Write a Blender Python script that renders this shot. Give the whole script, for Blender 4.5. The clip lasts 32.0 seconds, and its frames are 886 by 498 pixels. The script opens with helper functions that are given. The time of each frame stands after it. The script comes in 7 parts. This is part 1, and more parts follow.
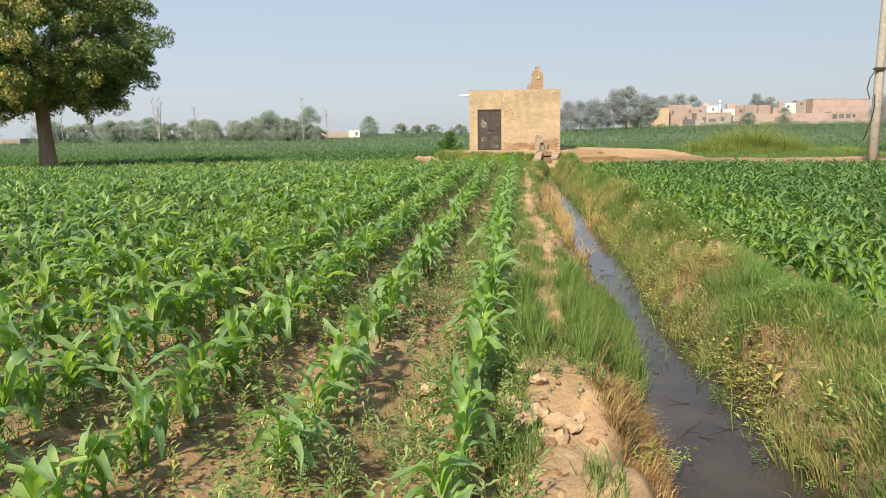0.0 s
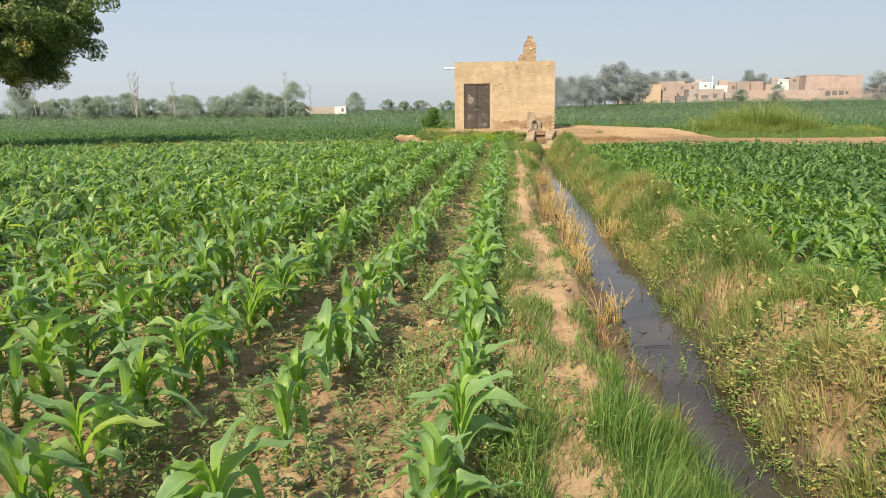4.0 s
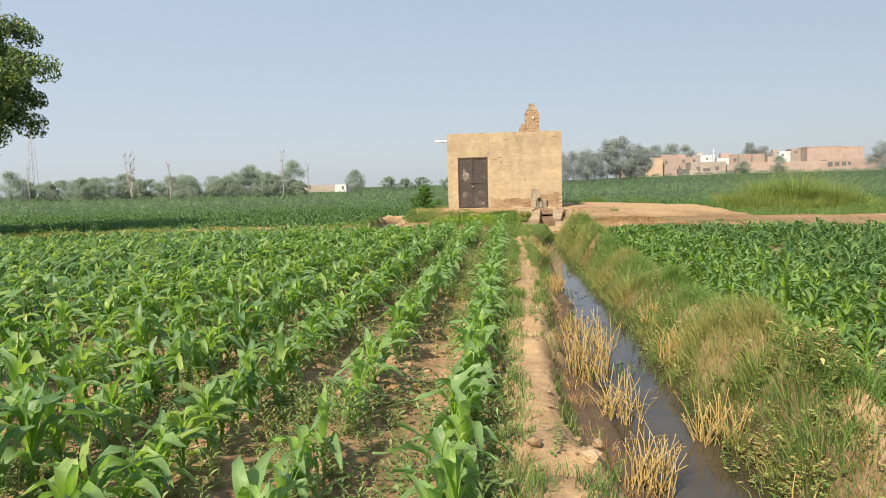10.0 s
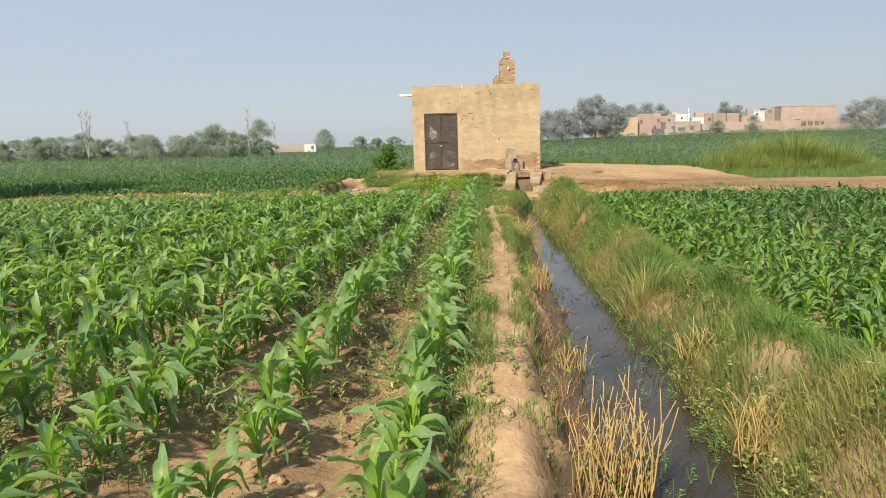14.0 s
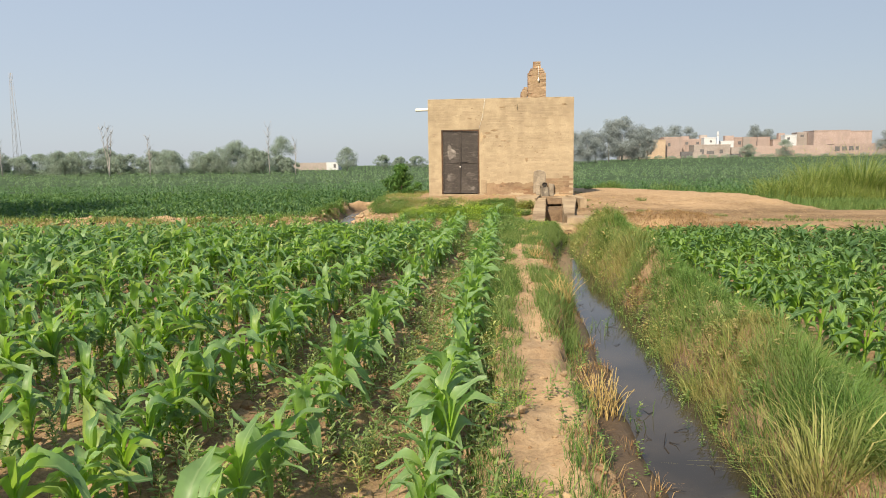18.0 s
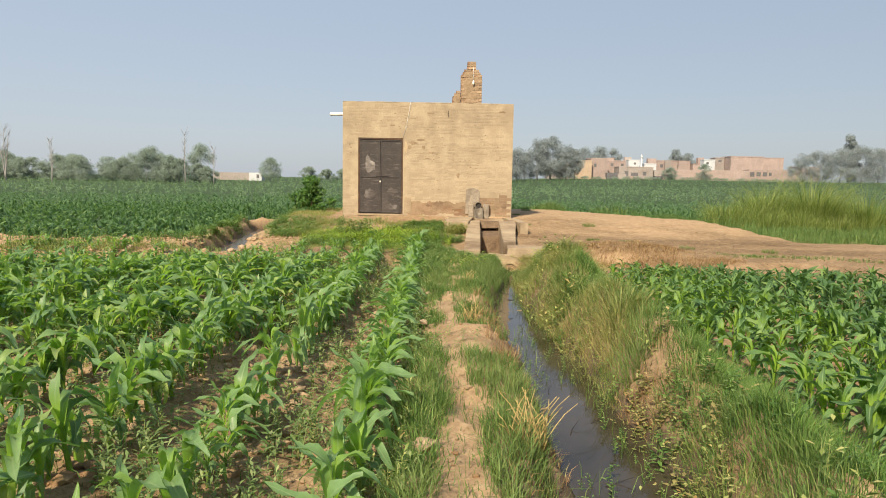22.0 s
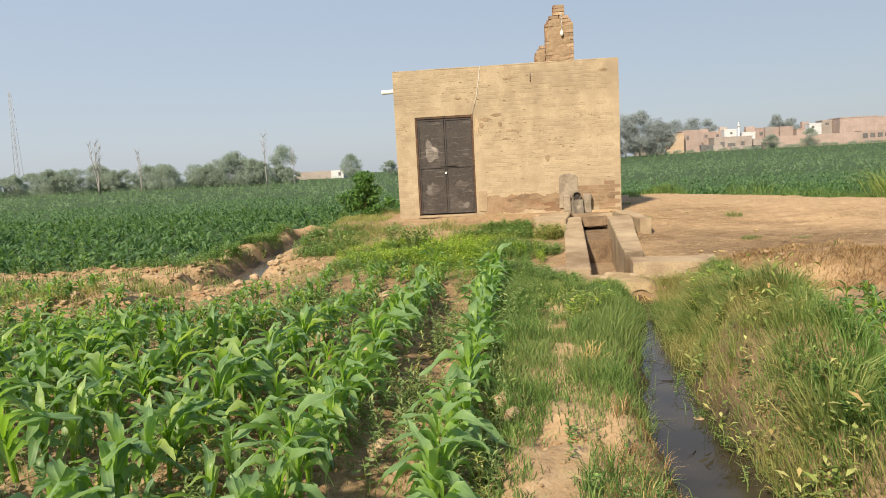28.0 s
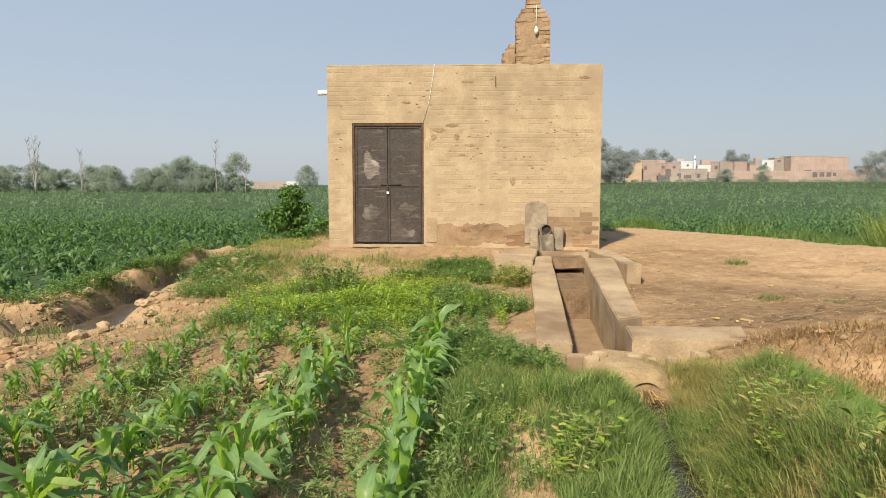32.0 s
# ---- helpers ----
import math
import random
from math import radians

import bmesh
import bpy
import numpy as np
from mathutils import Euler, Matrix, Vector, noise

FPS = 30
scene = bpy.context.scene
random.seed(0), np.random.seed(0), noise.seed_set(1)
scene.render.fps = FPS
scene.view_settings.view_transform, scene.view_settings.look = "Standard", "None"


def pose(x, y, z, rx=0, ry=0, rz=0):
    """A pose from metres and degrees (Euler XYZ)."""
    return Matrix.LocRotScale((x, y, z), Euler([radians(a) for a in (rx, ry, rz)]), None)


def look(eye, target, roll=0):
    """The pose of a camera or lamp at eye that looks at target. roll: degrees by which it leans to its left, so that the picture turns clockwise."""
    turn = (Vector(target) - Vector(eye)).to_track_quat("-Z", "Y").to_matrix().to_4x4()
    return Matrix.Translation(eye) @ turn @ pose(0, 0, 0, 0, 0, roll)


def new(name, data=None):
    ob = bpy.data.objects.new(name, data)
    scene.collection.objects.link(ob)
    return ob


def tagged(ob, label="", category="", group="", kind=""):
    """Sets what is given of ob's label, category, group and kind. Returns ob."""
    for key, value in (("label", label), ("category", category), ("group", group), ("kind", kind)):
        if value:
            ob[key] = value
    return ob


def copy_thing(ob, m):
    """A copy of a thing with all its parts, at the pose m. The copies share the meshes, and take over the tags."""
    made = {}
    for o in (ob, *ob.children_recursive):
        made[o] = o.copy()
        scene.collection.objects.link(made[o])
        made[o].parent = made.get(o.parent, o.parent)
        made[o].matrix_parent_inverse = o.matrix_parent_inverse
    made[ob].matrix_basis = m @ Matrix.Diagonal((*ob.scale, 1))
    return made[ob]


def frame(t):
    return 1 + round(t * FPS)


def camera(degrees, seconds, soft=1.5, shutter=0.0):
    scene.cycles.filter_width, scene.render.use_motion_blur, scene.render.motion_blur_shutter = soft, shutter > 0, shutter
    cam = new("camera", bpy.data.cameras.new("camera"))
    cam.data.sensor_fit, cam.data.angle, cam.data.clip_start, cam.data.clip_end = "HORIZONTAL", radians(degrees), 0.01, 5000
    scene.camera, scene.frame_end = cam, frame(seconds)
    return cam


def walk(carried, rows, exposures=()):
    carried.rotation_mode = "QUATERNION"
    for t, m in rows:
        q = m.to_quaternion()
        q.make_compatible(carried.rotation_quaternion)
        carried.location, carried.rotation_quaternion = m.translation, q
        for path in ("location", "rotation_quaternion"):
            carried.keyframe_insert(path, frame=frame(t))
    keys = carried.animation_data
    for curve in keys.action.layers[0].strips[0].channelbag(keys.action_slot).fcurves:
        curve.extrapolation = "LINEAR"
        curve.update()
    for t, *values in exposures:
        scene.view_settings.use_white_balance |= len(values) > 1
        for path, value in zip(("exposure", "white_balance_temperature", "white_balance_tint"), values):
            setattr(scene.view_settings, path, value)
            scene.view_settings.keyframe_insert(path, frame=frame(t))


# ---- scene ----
cam = camera(65.0, 32.0, 1.0)
PATH = [
    (0, (-0.421, -37.246, 0.937), (-0.603, -35.282, 0.607), -0.9),
    (0.5, (-0.428, -36.835, 0.941), (-0.602, -34.875, 0.581), -0.3),
    (1, (-0.425, -36.402, 0.976), (-0.583, -34.444, 0.605), 0.5),
    (1.5, (-0.391, -35.971, 0.941), (-0.574, -34.016, 0.561), 0.9),
    (2, (-0.378, -35.583, 0.932), (-0.596, -33.634, 0.542), 0.6),
    (2.5, (-0.382, -35.162, 0.968), (-0.593, -33.215, 0.56), 0.2),
    (3, (-0.358, -34.711, 0.946), (-0.539, -32.764, 0.528), -0.1),
    (3.5, (-0.398, -34.348, 0.948), (-0.55, -32.395, 0.545), -0.0),
    (5.5, (-0.298, -32.708, 0.938), (-0.473, -30.752, 0.557), -4.4),
    (6, (-0.274, -32.413, 0.963), (-0.41, -30.446, 0.628), -4.2),
    (6.5, (-0.244, -32.058, 1.02), (-0.304, -30.079, 0.737), -2.5),
    (7, (-0.201, -31.578, 1.012), (-0.243, -29.592, 0.773), -0.5),
    (7.5, (-0.228, -31.208, 1.02), (-0.316, -29.222, 0.807), 1.1),
    (8, (-0.225, -30.772, 1.012), (-0.372, -28.788, 0.802), 1.0),
    (8.5, (-0.225, -30.376, 1.017), (-0.397, -28.395, 0.801), 0.2),
    (9, (-0.257, -30.028, 0.983), (-0.415, -28.047, 0.756), -0.8),
    (9.5, (-0.253, -29.683, 0.963), (-0.413, -27.701, 0.744), -1.6),
    (10, (-0.251, -29.295, 0.983), (-0.414, -27.31, 0.8), -1.6),
    (10.5, (-0.202, -28.803, 1.003), (-0.335, -26.813, 0.863), -1.6),
    (11, (-0.151, -28.397, 0.973), (-0.24, -26.404, 0.832), -1.7),
    (11.5, (-0.131, -28.077, 0.954), (-0.177, -26.084, 0.792), -1.0),
    (12, (-0.138, -27.77, 1.004), (-0.146, -25.779, 0.815), -0.3),
    (12.5, (-0.125, -27.439, 0.963), (-0.131, -25.453, 0.735), -0.3),
    (13, (-0.109, -27.103, 0.936), (-0.146, -25.122, 0.665), -0.9),
    (13.5, (-0.132, -26.774, 0.956), (-0.216, -24.796, 0.672), -1.6),
    (15.5, (-0.129, -25.058, 0.952), (-0.228, -23.09, 0.612), -1.7),
    (16, (-0.158, -24.8, 0.956), (-0.237, -22.83, 0.624), -1.2),
    (16.5, (-0.201, -24.403, 0.959), (-0.29, -22.429, 0.648), -1.3),
    (17, (-0.163, -23.884, 0.968), (-0.287, -21.907, 0.694), -1.4),
    (17.5, (-0.136, -23.495, 0.977), (-0.281, -21.515, 0.739), -1.1),
    (18, (-0.113, -23.089, 0.973), (-0.269, -21.11, 0.732), -0.8),
    (18.5, (-0.102, -22.517, 0.916), (-0.283, -20.544, 0.644), -1.0),
    (19, (-0.082, -22.031, 0.89), (-0.265, -20.062, 0.594), -0.9),
    (19.5, (-0.05, -21.623, 0.931), (-0.21, -19.651, 0.634), -0.7),
    (20, (-0.078, -21.171, 0.914), (-0.234, -19.201, 0.609), -0.5),
    (20.5, (-0.103, -20.756, 0.954), (-0.262, -18.788, 0.635), -0.4),
    (21, (-0.085, -20.331, 0.991), (-0.208, -18.351, 0.738), 0.7),
    (21.5, (-0.062, -19.998, 0.971), (-0.088, -18.007, 0.784), 1.6),
    (22, (-0.029, -19.583, 0.974), (0.021, -17.593, 0.775), 0.9),
    (22.5, (-0.002, -19.251, 0.964), (0.033, -17.272, 0.677), -1.7),
    (23, (0.02, -18.895, 0.936), (-0.009, -16.933, 0.547), -3.8),
    (23.5, (0.019, -18.515, 0.927), (-0.062, -16.567, 0.48), -4.4),
    (24, (-0.003, -18.214, 0.967), (-0.114, -16.267, 0.523), -3.7),
    (24.5, (0.007, -17.775, 0.981), (-0.109, -15.822, 0.568), -2.3),
    (25, (0.028, -17.383, 0.993), (-0.053, -15.418, 0.63), -0.5),
    (25.5, (-0.002, -17.054, 1.004), (-0.043, -15.078, 0.697), 1.1),
    (26, (-0.029, -16.623, 1.015), (-0.084, -14.643, 0.74), 1.1),
    (26.5, (-0.034, -16.167, 1.003), (-0.169, -14.188, 0.742), -0.6),
    (28.5, (0.087, -14.702, 0.988), (-0.105, -12.724, 0.767), -3.3),
    (29, (0.101, -14.354, 1.019), (-0.049, -12.37, 0.81), -2.6),
    (29.5, (0.096, -13.931, 1.025), (-0.082, -11.946, 0.854), -2.3),
    (30, (0.098, -13.65, 1.015), (-0.115, -11.666, 0.877), -1.7),
    (30.5, (0.097, -13.253, 1.064), (-0.1, -11.267, 0.937), -1.1),
    (31, (0.114, -12.847, 1.064), (-0.037, -10.857, 0.93), -0.5),
    (31.5, (0.105, -12.504, 1.05), (-0.007, -10.513, 0.892), -0.2),
    (32, (0.11, -12.171, 1.028), (0.034, -10.181, 0.845), -0.0),
]
walk(cam, [(t, look(eye, target, roll)) for t, eye, target, roll in PATH], [(0, 1.14), (5, 1.13), (10, 1.10), (12, 1.0), (14, 1.02), (16, 1.07), (18, 1.02), (20, 0.98), (22, 0.97), (24, 1.08), (26, 1.0), (29, 0.98), (32, 0.94)])

# ---- world, sun ----
world = bpy.data.worlds.new("sky")
scene.world = world
world.use_nodes = True
wn, wl = world.node_tree.nodes, world.node_tree.links
sky = wn.new("ShaderNodeTexSky")
sky.sky_type = 'NISHITA'
sky.sun_disc = False
SUN_EL, SUN_AZ = 41.0, 203.0      # degrees; azimuth clockwise from +y
sky.sun_elevation, sky.sun_rotation = radians(SUN_EL), radians(SUN_AZ)
sky.air_density, sky.dust_density, sky.ozone_density = 1.0, 1.2, 1.0
# a dusty morning: the clear sky is mostly veiled by an even haze
dim, veil = wn.new("ShaderNodeVectorMath"), wn.new("ShaderNodeMix")
dim.operation = 'SCALE'
dim.inputs["Scale"].default_value = 0.13
veil.data_type = 'RGBA'
veil.inputs[0].default_value = 0.90
veil.inputs[7].default_value = (0.214, 0.252, 0.310, 1)
wl.new(sky.outputs[0], dim.inputs[0])
wl.new(dim.outputs[0], veil.inputs[6])
# the haze is whiter low down and bluer overhead
tcw, sxyz, hz = wn.new("ShaderNodeTexCoord"), wn.new("ShaderNodeSeparateXYZ"), wn.new("ShaderNodeValToRGB")
hz.color_ramp.elements[0].position, hz.color_ramp.elements[0].color = 0.0, (0.246, 0.268, 0.296, 1)
hz.color_ramp.elements[1].position, hz.color_ramp.elements[1].color = 0.42, (0.196, 0.246, 0.322, 1)
wl.new(tcw.outputs["Generated"], sxyz.inputs[0])
wl.new(sxyz.outputs["Z"], hz.inputs[0])
# the morning haze glows more towards the west
west, side = wn.new("ShaderNodeMath"), wn.new("ShaderNodeVectorMath")
west.operation, side.operation = 'MULTIPLY_ADD', 'SCALE'
west.inputs[1].default_value, west.inputs[2].default_value = -0.15, 0.96
wl.new(sxyz.outputs["X"], west.inputs[0])
wl.new(hz.outputs[0], side.inputs[0])
wl.new(west.outputs[0], side.inputs["Scale"])
wl.new(side.outputs[0], veil.inputs[7])
wl.new(veil.outputs[2], wn["Background"].inputs[0])
wn["Background"].inputs[1].default_value = 1.0
sun = new("sun", bpy.data.lights.new("sun", 'SUN'))
sun.data.energy, sun.data.angle, sun.data.color = 3.75, radians(3.0), (1.0, 0.86, 0.66)
sun.matrix_world = look((0, 0, 0), (-math.sin(radians(SUN_AZ)) * math.cos(radians(SUN_EL)), -math.cos(radians(SUN_AZ)) * math.cos(radians(SUN_EL)), -math.sin(radians(SUN_EL))))

# ---- materials ----
def material(name, rough=0.8, spec=0.3):
    m = bpy.data.materials.new(name)
    m.use_nodes = True
    b = m.node_tree.nodes["Principled BSDF"]
    b.inputs["Roughness"].default_value = rough
    b.inputs["Specular IOR Level"].default_value = spec
    return m, m.node_tree.nodes, m.node_tree.links, b


def ramp(n, stops):
    r = n.new("ShaderNodeValToRGB")
    e = r.color_ramp.elements
    while len(e) < len(stops):
        e.new(0.5)
    for k, (p, c) in enumerate(stops):
        e[k].position, e[k].color = p, (*c, 1)
    return r


def noise_tex(n, l, scale, detail=4, rough=0.6, stretch=(1, 1, 1)):
    tc, mp, t = n.new("ShaderNodeTexCoord"), n.new("ShaderNodeMapping"), n.new("ShaderNodeTexNoise")
    mp.inputs["Scale"].default_value = stretch
    t.inputs["Scale"].default_value, t.inputs["Detail"].default_value, t.inputs["Roughness"].default_value = scale, detail, rough
    l.new(tc.outputs["Object"], mp.inputs[0])
    l.new(mp.outputs[0], t.inputs["Vector"])
    return t


def mix(n, l, fac, a, b, mode='MIX'):
    x = n.new("ShaderNodeMix")
    x.data_type, x.blend_type = 'RGBA', mode
    for sock, v in ((x.inputs[0], fac), (x.inputs[6], a), (x.inputs[7], b)):
        if isinstance(v, (int, float)):
            sock.default_value = v
        elif isinstance(v, tuple):
            sock.default_value = (*v, 1)
        else:
            l.new(v, sock)
    return x.outputs[2]


def bump(n, l, b, height, strength, distance=0.02):
    k = n.new("ShaderNodeBump")
    k.inputs["Strength"].default_value, k.inputs["Distance"].default_value = strength, distance
    l.new(height, k.inputs["Height"])
    l.new(k.outputs[0], b.inputs["Normal"])
    return k


def grainy(name, c1, c2, scale=6.0, fine=60.0, rough=0.85, bumps=0.4, c3=None, spec=0.2, stretch=(1, 1, 1), dist=0.01, vary=0.0, grain=0.8):
    """A surface of two or three colours mixed by coarse and fine noise, with relief."""
    m, n, l, b = material(name, rough, spec)
    a, f = noise_tex(n, l, scale, 5, 0.6, stretch), noise_tex(n, l, fine, 4, 0.65, stretch)
    col = ramp(n, [(0.32, c1), (0.68, c2)])
    l.new(a.outputs["Fac"], col.inputs[0])
    out = col.outputs[0]
    fr = ramp(n, [(0.25, (0.72, 0.72, 0.72)), (0.75, (1.2, 1.2, 1.2))])
    l.new(f.outputs["Fac"], fr.inputs[0])
    out = mix(n, l, grain, out, fr.outputs[0], 'MULTIPLY')
    if c3:
        s = noise_tex(n, l, scale * 0.37, 3, 0.7)
        sr = ramp(n, [(0.5, (0, 0, 0)), (0.66, (1, 1, 1))])
        l.new(s.outputs["Fac"], sr.inputs[0])
        out = mix(n, l, sr.outputs[0], out, c3)
    if vary:
        oi, vr = n.new("ShaderNodeObjectInfo"), ramp(n, [(0, (1 - vary,) * 3), (1, (1 + vary,) * 3)])
        l.new(oi.outputs["Random"], vr.inputs[0])
        out = mix(n, l, 1.0, out, vr.outputs[0], 'MULTIPLY')
    l.new(out, b.inputs["Base Color"])
    if bumps:
        bump(n, l, b, f.outputs["Fac"], bumps, dist)
    return m


def foliage(name, stops, rough=0.5, translucent=0.3, island=True, spec=0.35, tint=(1.3, 1.4, 0.6), rib=False, haze_mix=0.0, even=False, drift=None):
    """Leaf material: each leaf or blade takes its own tone; some light passes through."""
    m, n, l, b = material(name, rough, spec)
    if island:
        g = n.new("ShaderNodeNewGeometry")
        src = g.outputs["Random Per Island"]
    else:
        src = n.new("ShaderNodeObjectInfo").outputs["Random"]
    r = ramp(n, stops)
    l.new(src, r.inputs[0])
    f = noise_tex(n, l, 9.0, 3)
    fr = ramp(n, [(0.3, (0.7, 0.72, 0.7)), (0.7, (1.2, 1.2, 1.15))])
    l.new(f.outputs["Fac"], fr.inputs[0])
    col = mix(n, l, 0.8, r.outputs[0], fr.outputs[0], 'MULTIPLY')
    if drift:                      # whole patches turn towards another tone
        d, dr = noise_tex(n, l, 1.3, 3, 0.55), ramp(n, [(0.42, (0, 0, 0)), (0.64, (0.75, 0.75, 0.75))])
        l.new(d.outputs["Fac"], dr.inputs[0])
        col = mix(n, l, dr.outputs[0], col, drift)
    if rib:
        at = n.new("ShaderNodeAttribute")
        at.attribute_name = "rib"
        rr = ramp(n, [(0.80, (0, 0, 0)), (0.95, (0.7, 0.7, 0.7))])
        l.new(at.outputs["Fac"], rr.inputs[0])
        col = mix(n, l, rr.outputs[0], col, (0.30, 0.42, 0.20))
        lime = n.new("ShaderNodeAttribute")
        lime.attribute_name = "lime"
        col = mix(n, l, lime.outputs["Fac"], col, (0.31, 0.47, 0.05))
    l.new(col, b.inputs["Base Color"])
    t, s = n.new("ShaderNodeBsdfTranslucent"), n.new("ShaderNodeMixShader")
    if even:                       # one fixed normal: evens out leaf shading for a hazed look
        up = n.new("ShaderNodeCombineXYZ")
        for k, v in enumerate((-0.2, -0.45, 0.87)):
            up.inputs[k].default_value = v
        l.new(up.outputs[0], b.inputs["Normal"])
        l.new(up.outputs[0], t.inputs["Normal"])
    l.new(mix(n, l, 1.0, col, tint, 'MULTIPLY'), t.inputs[0])
    s.inputs[0].default_value = translucent
    l.new(b.outputs[0], s.inputs[1])
    l.new(t.outputs[0], s.inputs[2])
    if haze_mix:                       # part-clear leaves blend in the sky behind, imitating haze
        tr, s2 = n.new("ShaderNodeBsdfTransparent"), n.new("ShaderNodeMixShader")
        s2.inputs[0].default_value = haze_mix
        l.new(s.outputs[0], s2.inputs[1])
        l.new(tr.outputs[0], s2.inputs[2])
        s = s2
    l.new(s.outputs[0], n["Material Output"].inputs[0])
    return m


def ground_material():
    """Soil: dry trodden earth where the 'dry' layer is high, dark damp mud where 'wet' is, tilled brown soil elsewhere."""
    m, n, l, b = material("soil", 0.92, 0.15)
    big, mid, fine = noise_tex(n, l, 0.9, 5), noise_tex(n, l, 7.0, 6, 0.7), noise_tex(n, l, 55.0, 5, 0.7)
    soil = ramp(n, [(0.3, (0.16, 0.105, 0.058)), (0.55, (0.255, 0.172, 0.096)), (0.75, (0.37, 0.265, 0.152))])
    dry = ramp(n, [(0.3, (0.33, 0.215, 0.12)), (0.55, (0.43, 0.30, 0.172)), (0.75, (0.52, 0.38, 0.235))])
    l.new(mid.outputs["Fac"], soil.inputs[0])
    l.new(mid.outputs["Fac"], dry.inputs[0])
    da, wa, ga = (n.new("ShaderNodeAttribute") for _ in range(3))
    da.attribute_name, wa.attribute_name, ga.attribute_name = "dry", "wet", "green"
    red = ramp(n, [(0.52, (0, 0, 0)), (0.72, (0.5, 0.5, 0.5))])
    l.new(big.outputs["Fac"], red.inputs[0])
    col = mix(n, l, red.outputs[0], soil.outputs[0], (0.275, 0.172, 0.092))
    col = mix(n, l, da.outputs["Fac"], col, dry.outputs[0])
    field = ramp(n, [(0.3, (0.035, 0.065, 0.028)), (0.7, (0.068, 0.108, 0.045))])
    l.new(fine.outputs["Fac"], field.inputs[0])
    col = mix(n, l, ga.outputs["Fac"], col, field.outputs[0])
    col = mix(n, l, wa.outputs["Fac"], col, (0.10, 0.072, 0.048))
    fr = ramp(n, [(0.30, (0.36, 0.33, 0.31)), (0.47, (0.92, 0.92, 0.92)), (0.72, (1.28, 1.28, 1.28))])
    l.new(fine.outputs["Fac"], fr.inputs[0])
    speck = ramp(n, [(0, (0.9, 0.9, 0.9)), (1, (0.32, 0.32, 0.32))])
    l.new(da.outputs["Fac"], speck.inputs[0])
    l.new(mix(n, l, speck.outputs[0], col, fr.outputs[0], 'MULTIPLY'), b.inputs["Base Color"])
    rr = ramp(n, [(0, (0.93, 0.93, 0.93)), (1, (0.55, 0.55, 0.55))])
    l.new(wa.outputs["Fac"], rr.inputs[0])
    l.new(rr.outputs[0], b.inputs["Roughness"])
    sm, lumps = n.new("ShaderNodeMath"), noise_tex(n, l, 15.0, 5, 0.6)
    sm.operation = 'MULTIPLY_ADD'
    sm.inputs[1].default_value = 2.2
    l.new(lumps.outputs["Fac"], sm.inputs[0])
    l.new(mid.outputs["Fac"], sm.inputs[2])
    bump(n, l, b, sm.outputs[0], 0.8, 0.009)
    return m


def water_material():
    m, n, l, b = material("ditch_water", 0.05, 0.5)
    a = noise_tex(n, l, 1.6, 4)
    c = ramp(n, [(0.35, (0.032, 0.026, 0.018)), (0.7, (0.07, 0.056, 0.039))])
    l.new(a.outputs["Fac"], c.inputs[0])
    l.new(c.outputs[0], b.inputs["Base Color"])
    b.inputs["IOR"].default_value = 1.35
    w = noise_tex(n, l, 9.0, 2, 0.5, (1, 0.35, 1))
    bump(n, l, b, w.outputs["Fac"], 0.07, 0.02)
    return m


def door_material():
    """Brown-grey painted sheet steel with rubbed pale patches, scratches and dust."""
    m, n, l, b = material("door_steel", 0.55, 0.35)
    a, f, s = noise_tex(n, l, 2.2, 6, 0.7), noise_tex(n, l, 30, 4), noise_tex(n, l, 3.0, 5, 0.75, (1, 1, 7))
    base = ramp(n, [(0.3, (0.034, 0.028, 0.025)), (0.7, (0.064, 0.052, 0.046))])
    l.new(f.outputs["Fac"], base.inputs[0])
    p1 = ramp(n, [(0.56, (0, 0, 0)), (0.72, (0.75, 0.75, 0.75))])
    l.new(s.outputs["Fac"], p1.inputs[0])
    p2 = ramp(n, [(0.5, (0, 0, 0)), (0.8, (0.6, 0.6, 0.6))])
    l.new(a.outputs["Fac"], p2.inputs[0])
    col = mix(n, l, p2.outputs[0], base.outputs[0], (0.125, 0.105, 0.09))
    col = mix(n, l, p1.outputs[0], col, (0.19, 0.165, 0.148))
    l.new(col, b.inputs["Base Color"])
    bump(n, l, b, f.outputs["Fac"], 0.15, 0.004)
    return m


M_SLUDGE = grainy("muddy_water", (0.06, 0.045, 0.03), (0.12, 0.092, 0.062), 5, 30, 0.22, 0.15, None, 0.5)
M_SOIL, M_WATER, M_DOOR = ground_material(), water_material(), door_material()
M_CLAY = grainy("clay_wash", (0.335, 0.26, 0.172), (0.455, 0.362, 0.243), 2.6, 26, 0.95, 0.6, (0.315, 0.245, 0.165), 0.1, vary=0.09, grain=0.5)
M_CLAY_LOW = grainy("damp_brick", (0.22, 0.145, 0.09), (0.32, 0.225, 0.145), 5.0, 50, 0.95, 0.6, (0.25, 0.145, 0.085), 0.1, vary=0.16, grain=0.6)
M_BRICK = grainy("fired_brick", (0.25, 0.14, 0.088), (0.38, 0.255, 0.16), 9.0, 70, 0.95, 0.8, (0.37, 0.28, 0.185), 0.1, vary=0.28)
M_MORTAR = grainy("mud_mortar", (0.42, 0.31, 0.19), (0.50, 0.38, 0.24), 9.0, 60, 0.97, 0.5)
M_CEMENT = grainy("cement_render", (0.29, 0.215, 0.14), (0.44, 0.345, 0.225), 2.2, 40, 0.95, 0.6, (0.215, 0.15, 0.095), 0.1, dist=0.012)
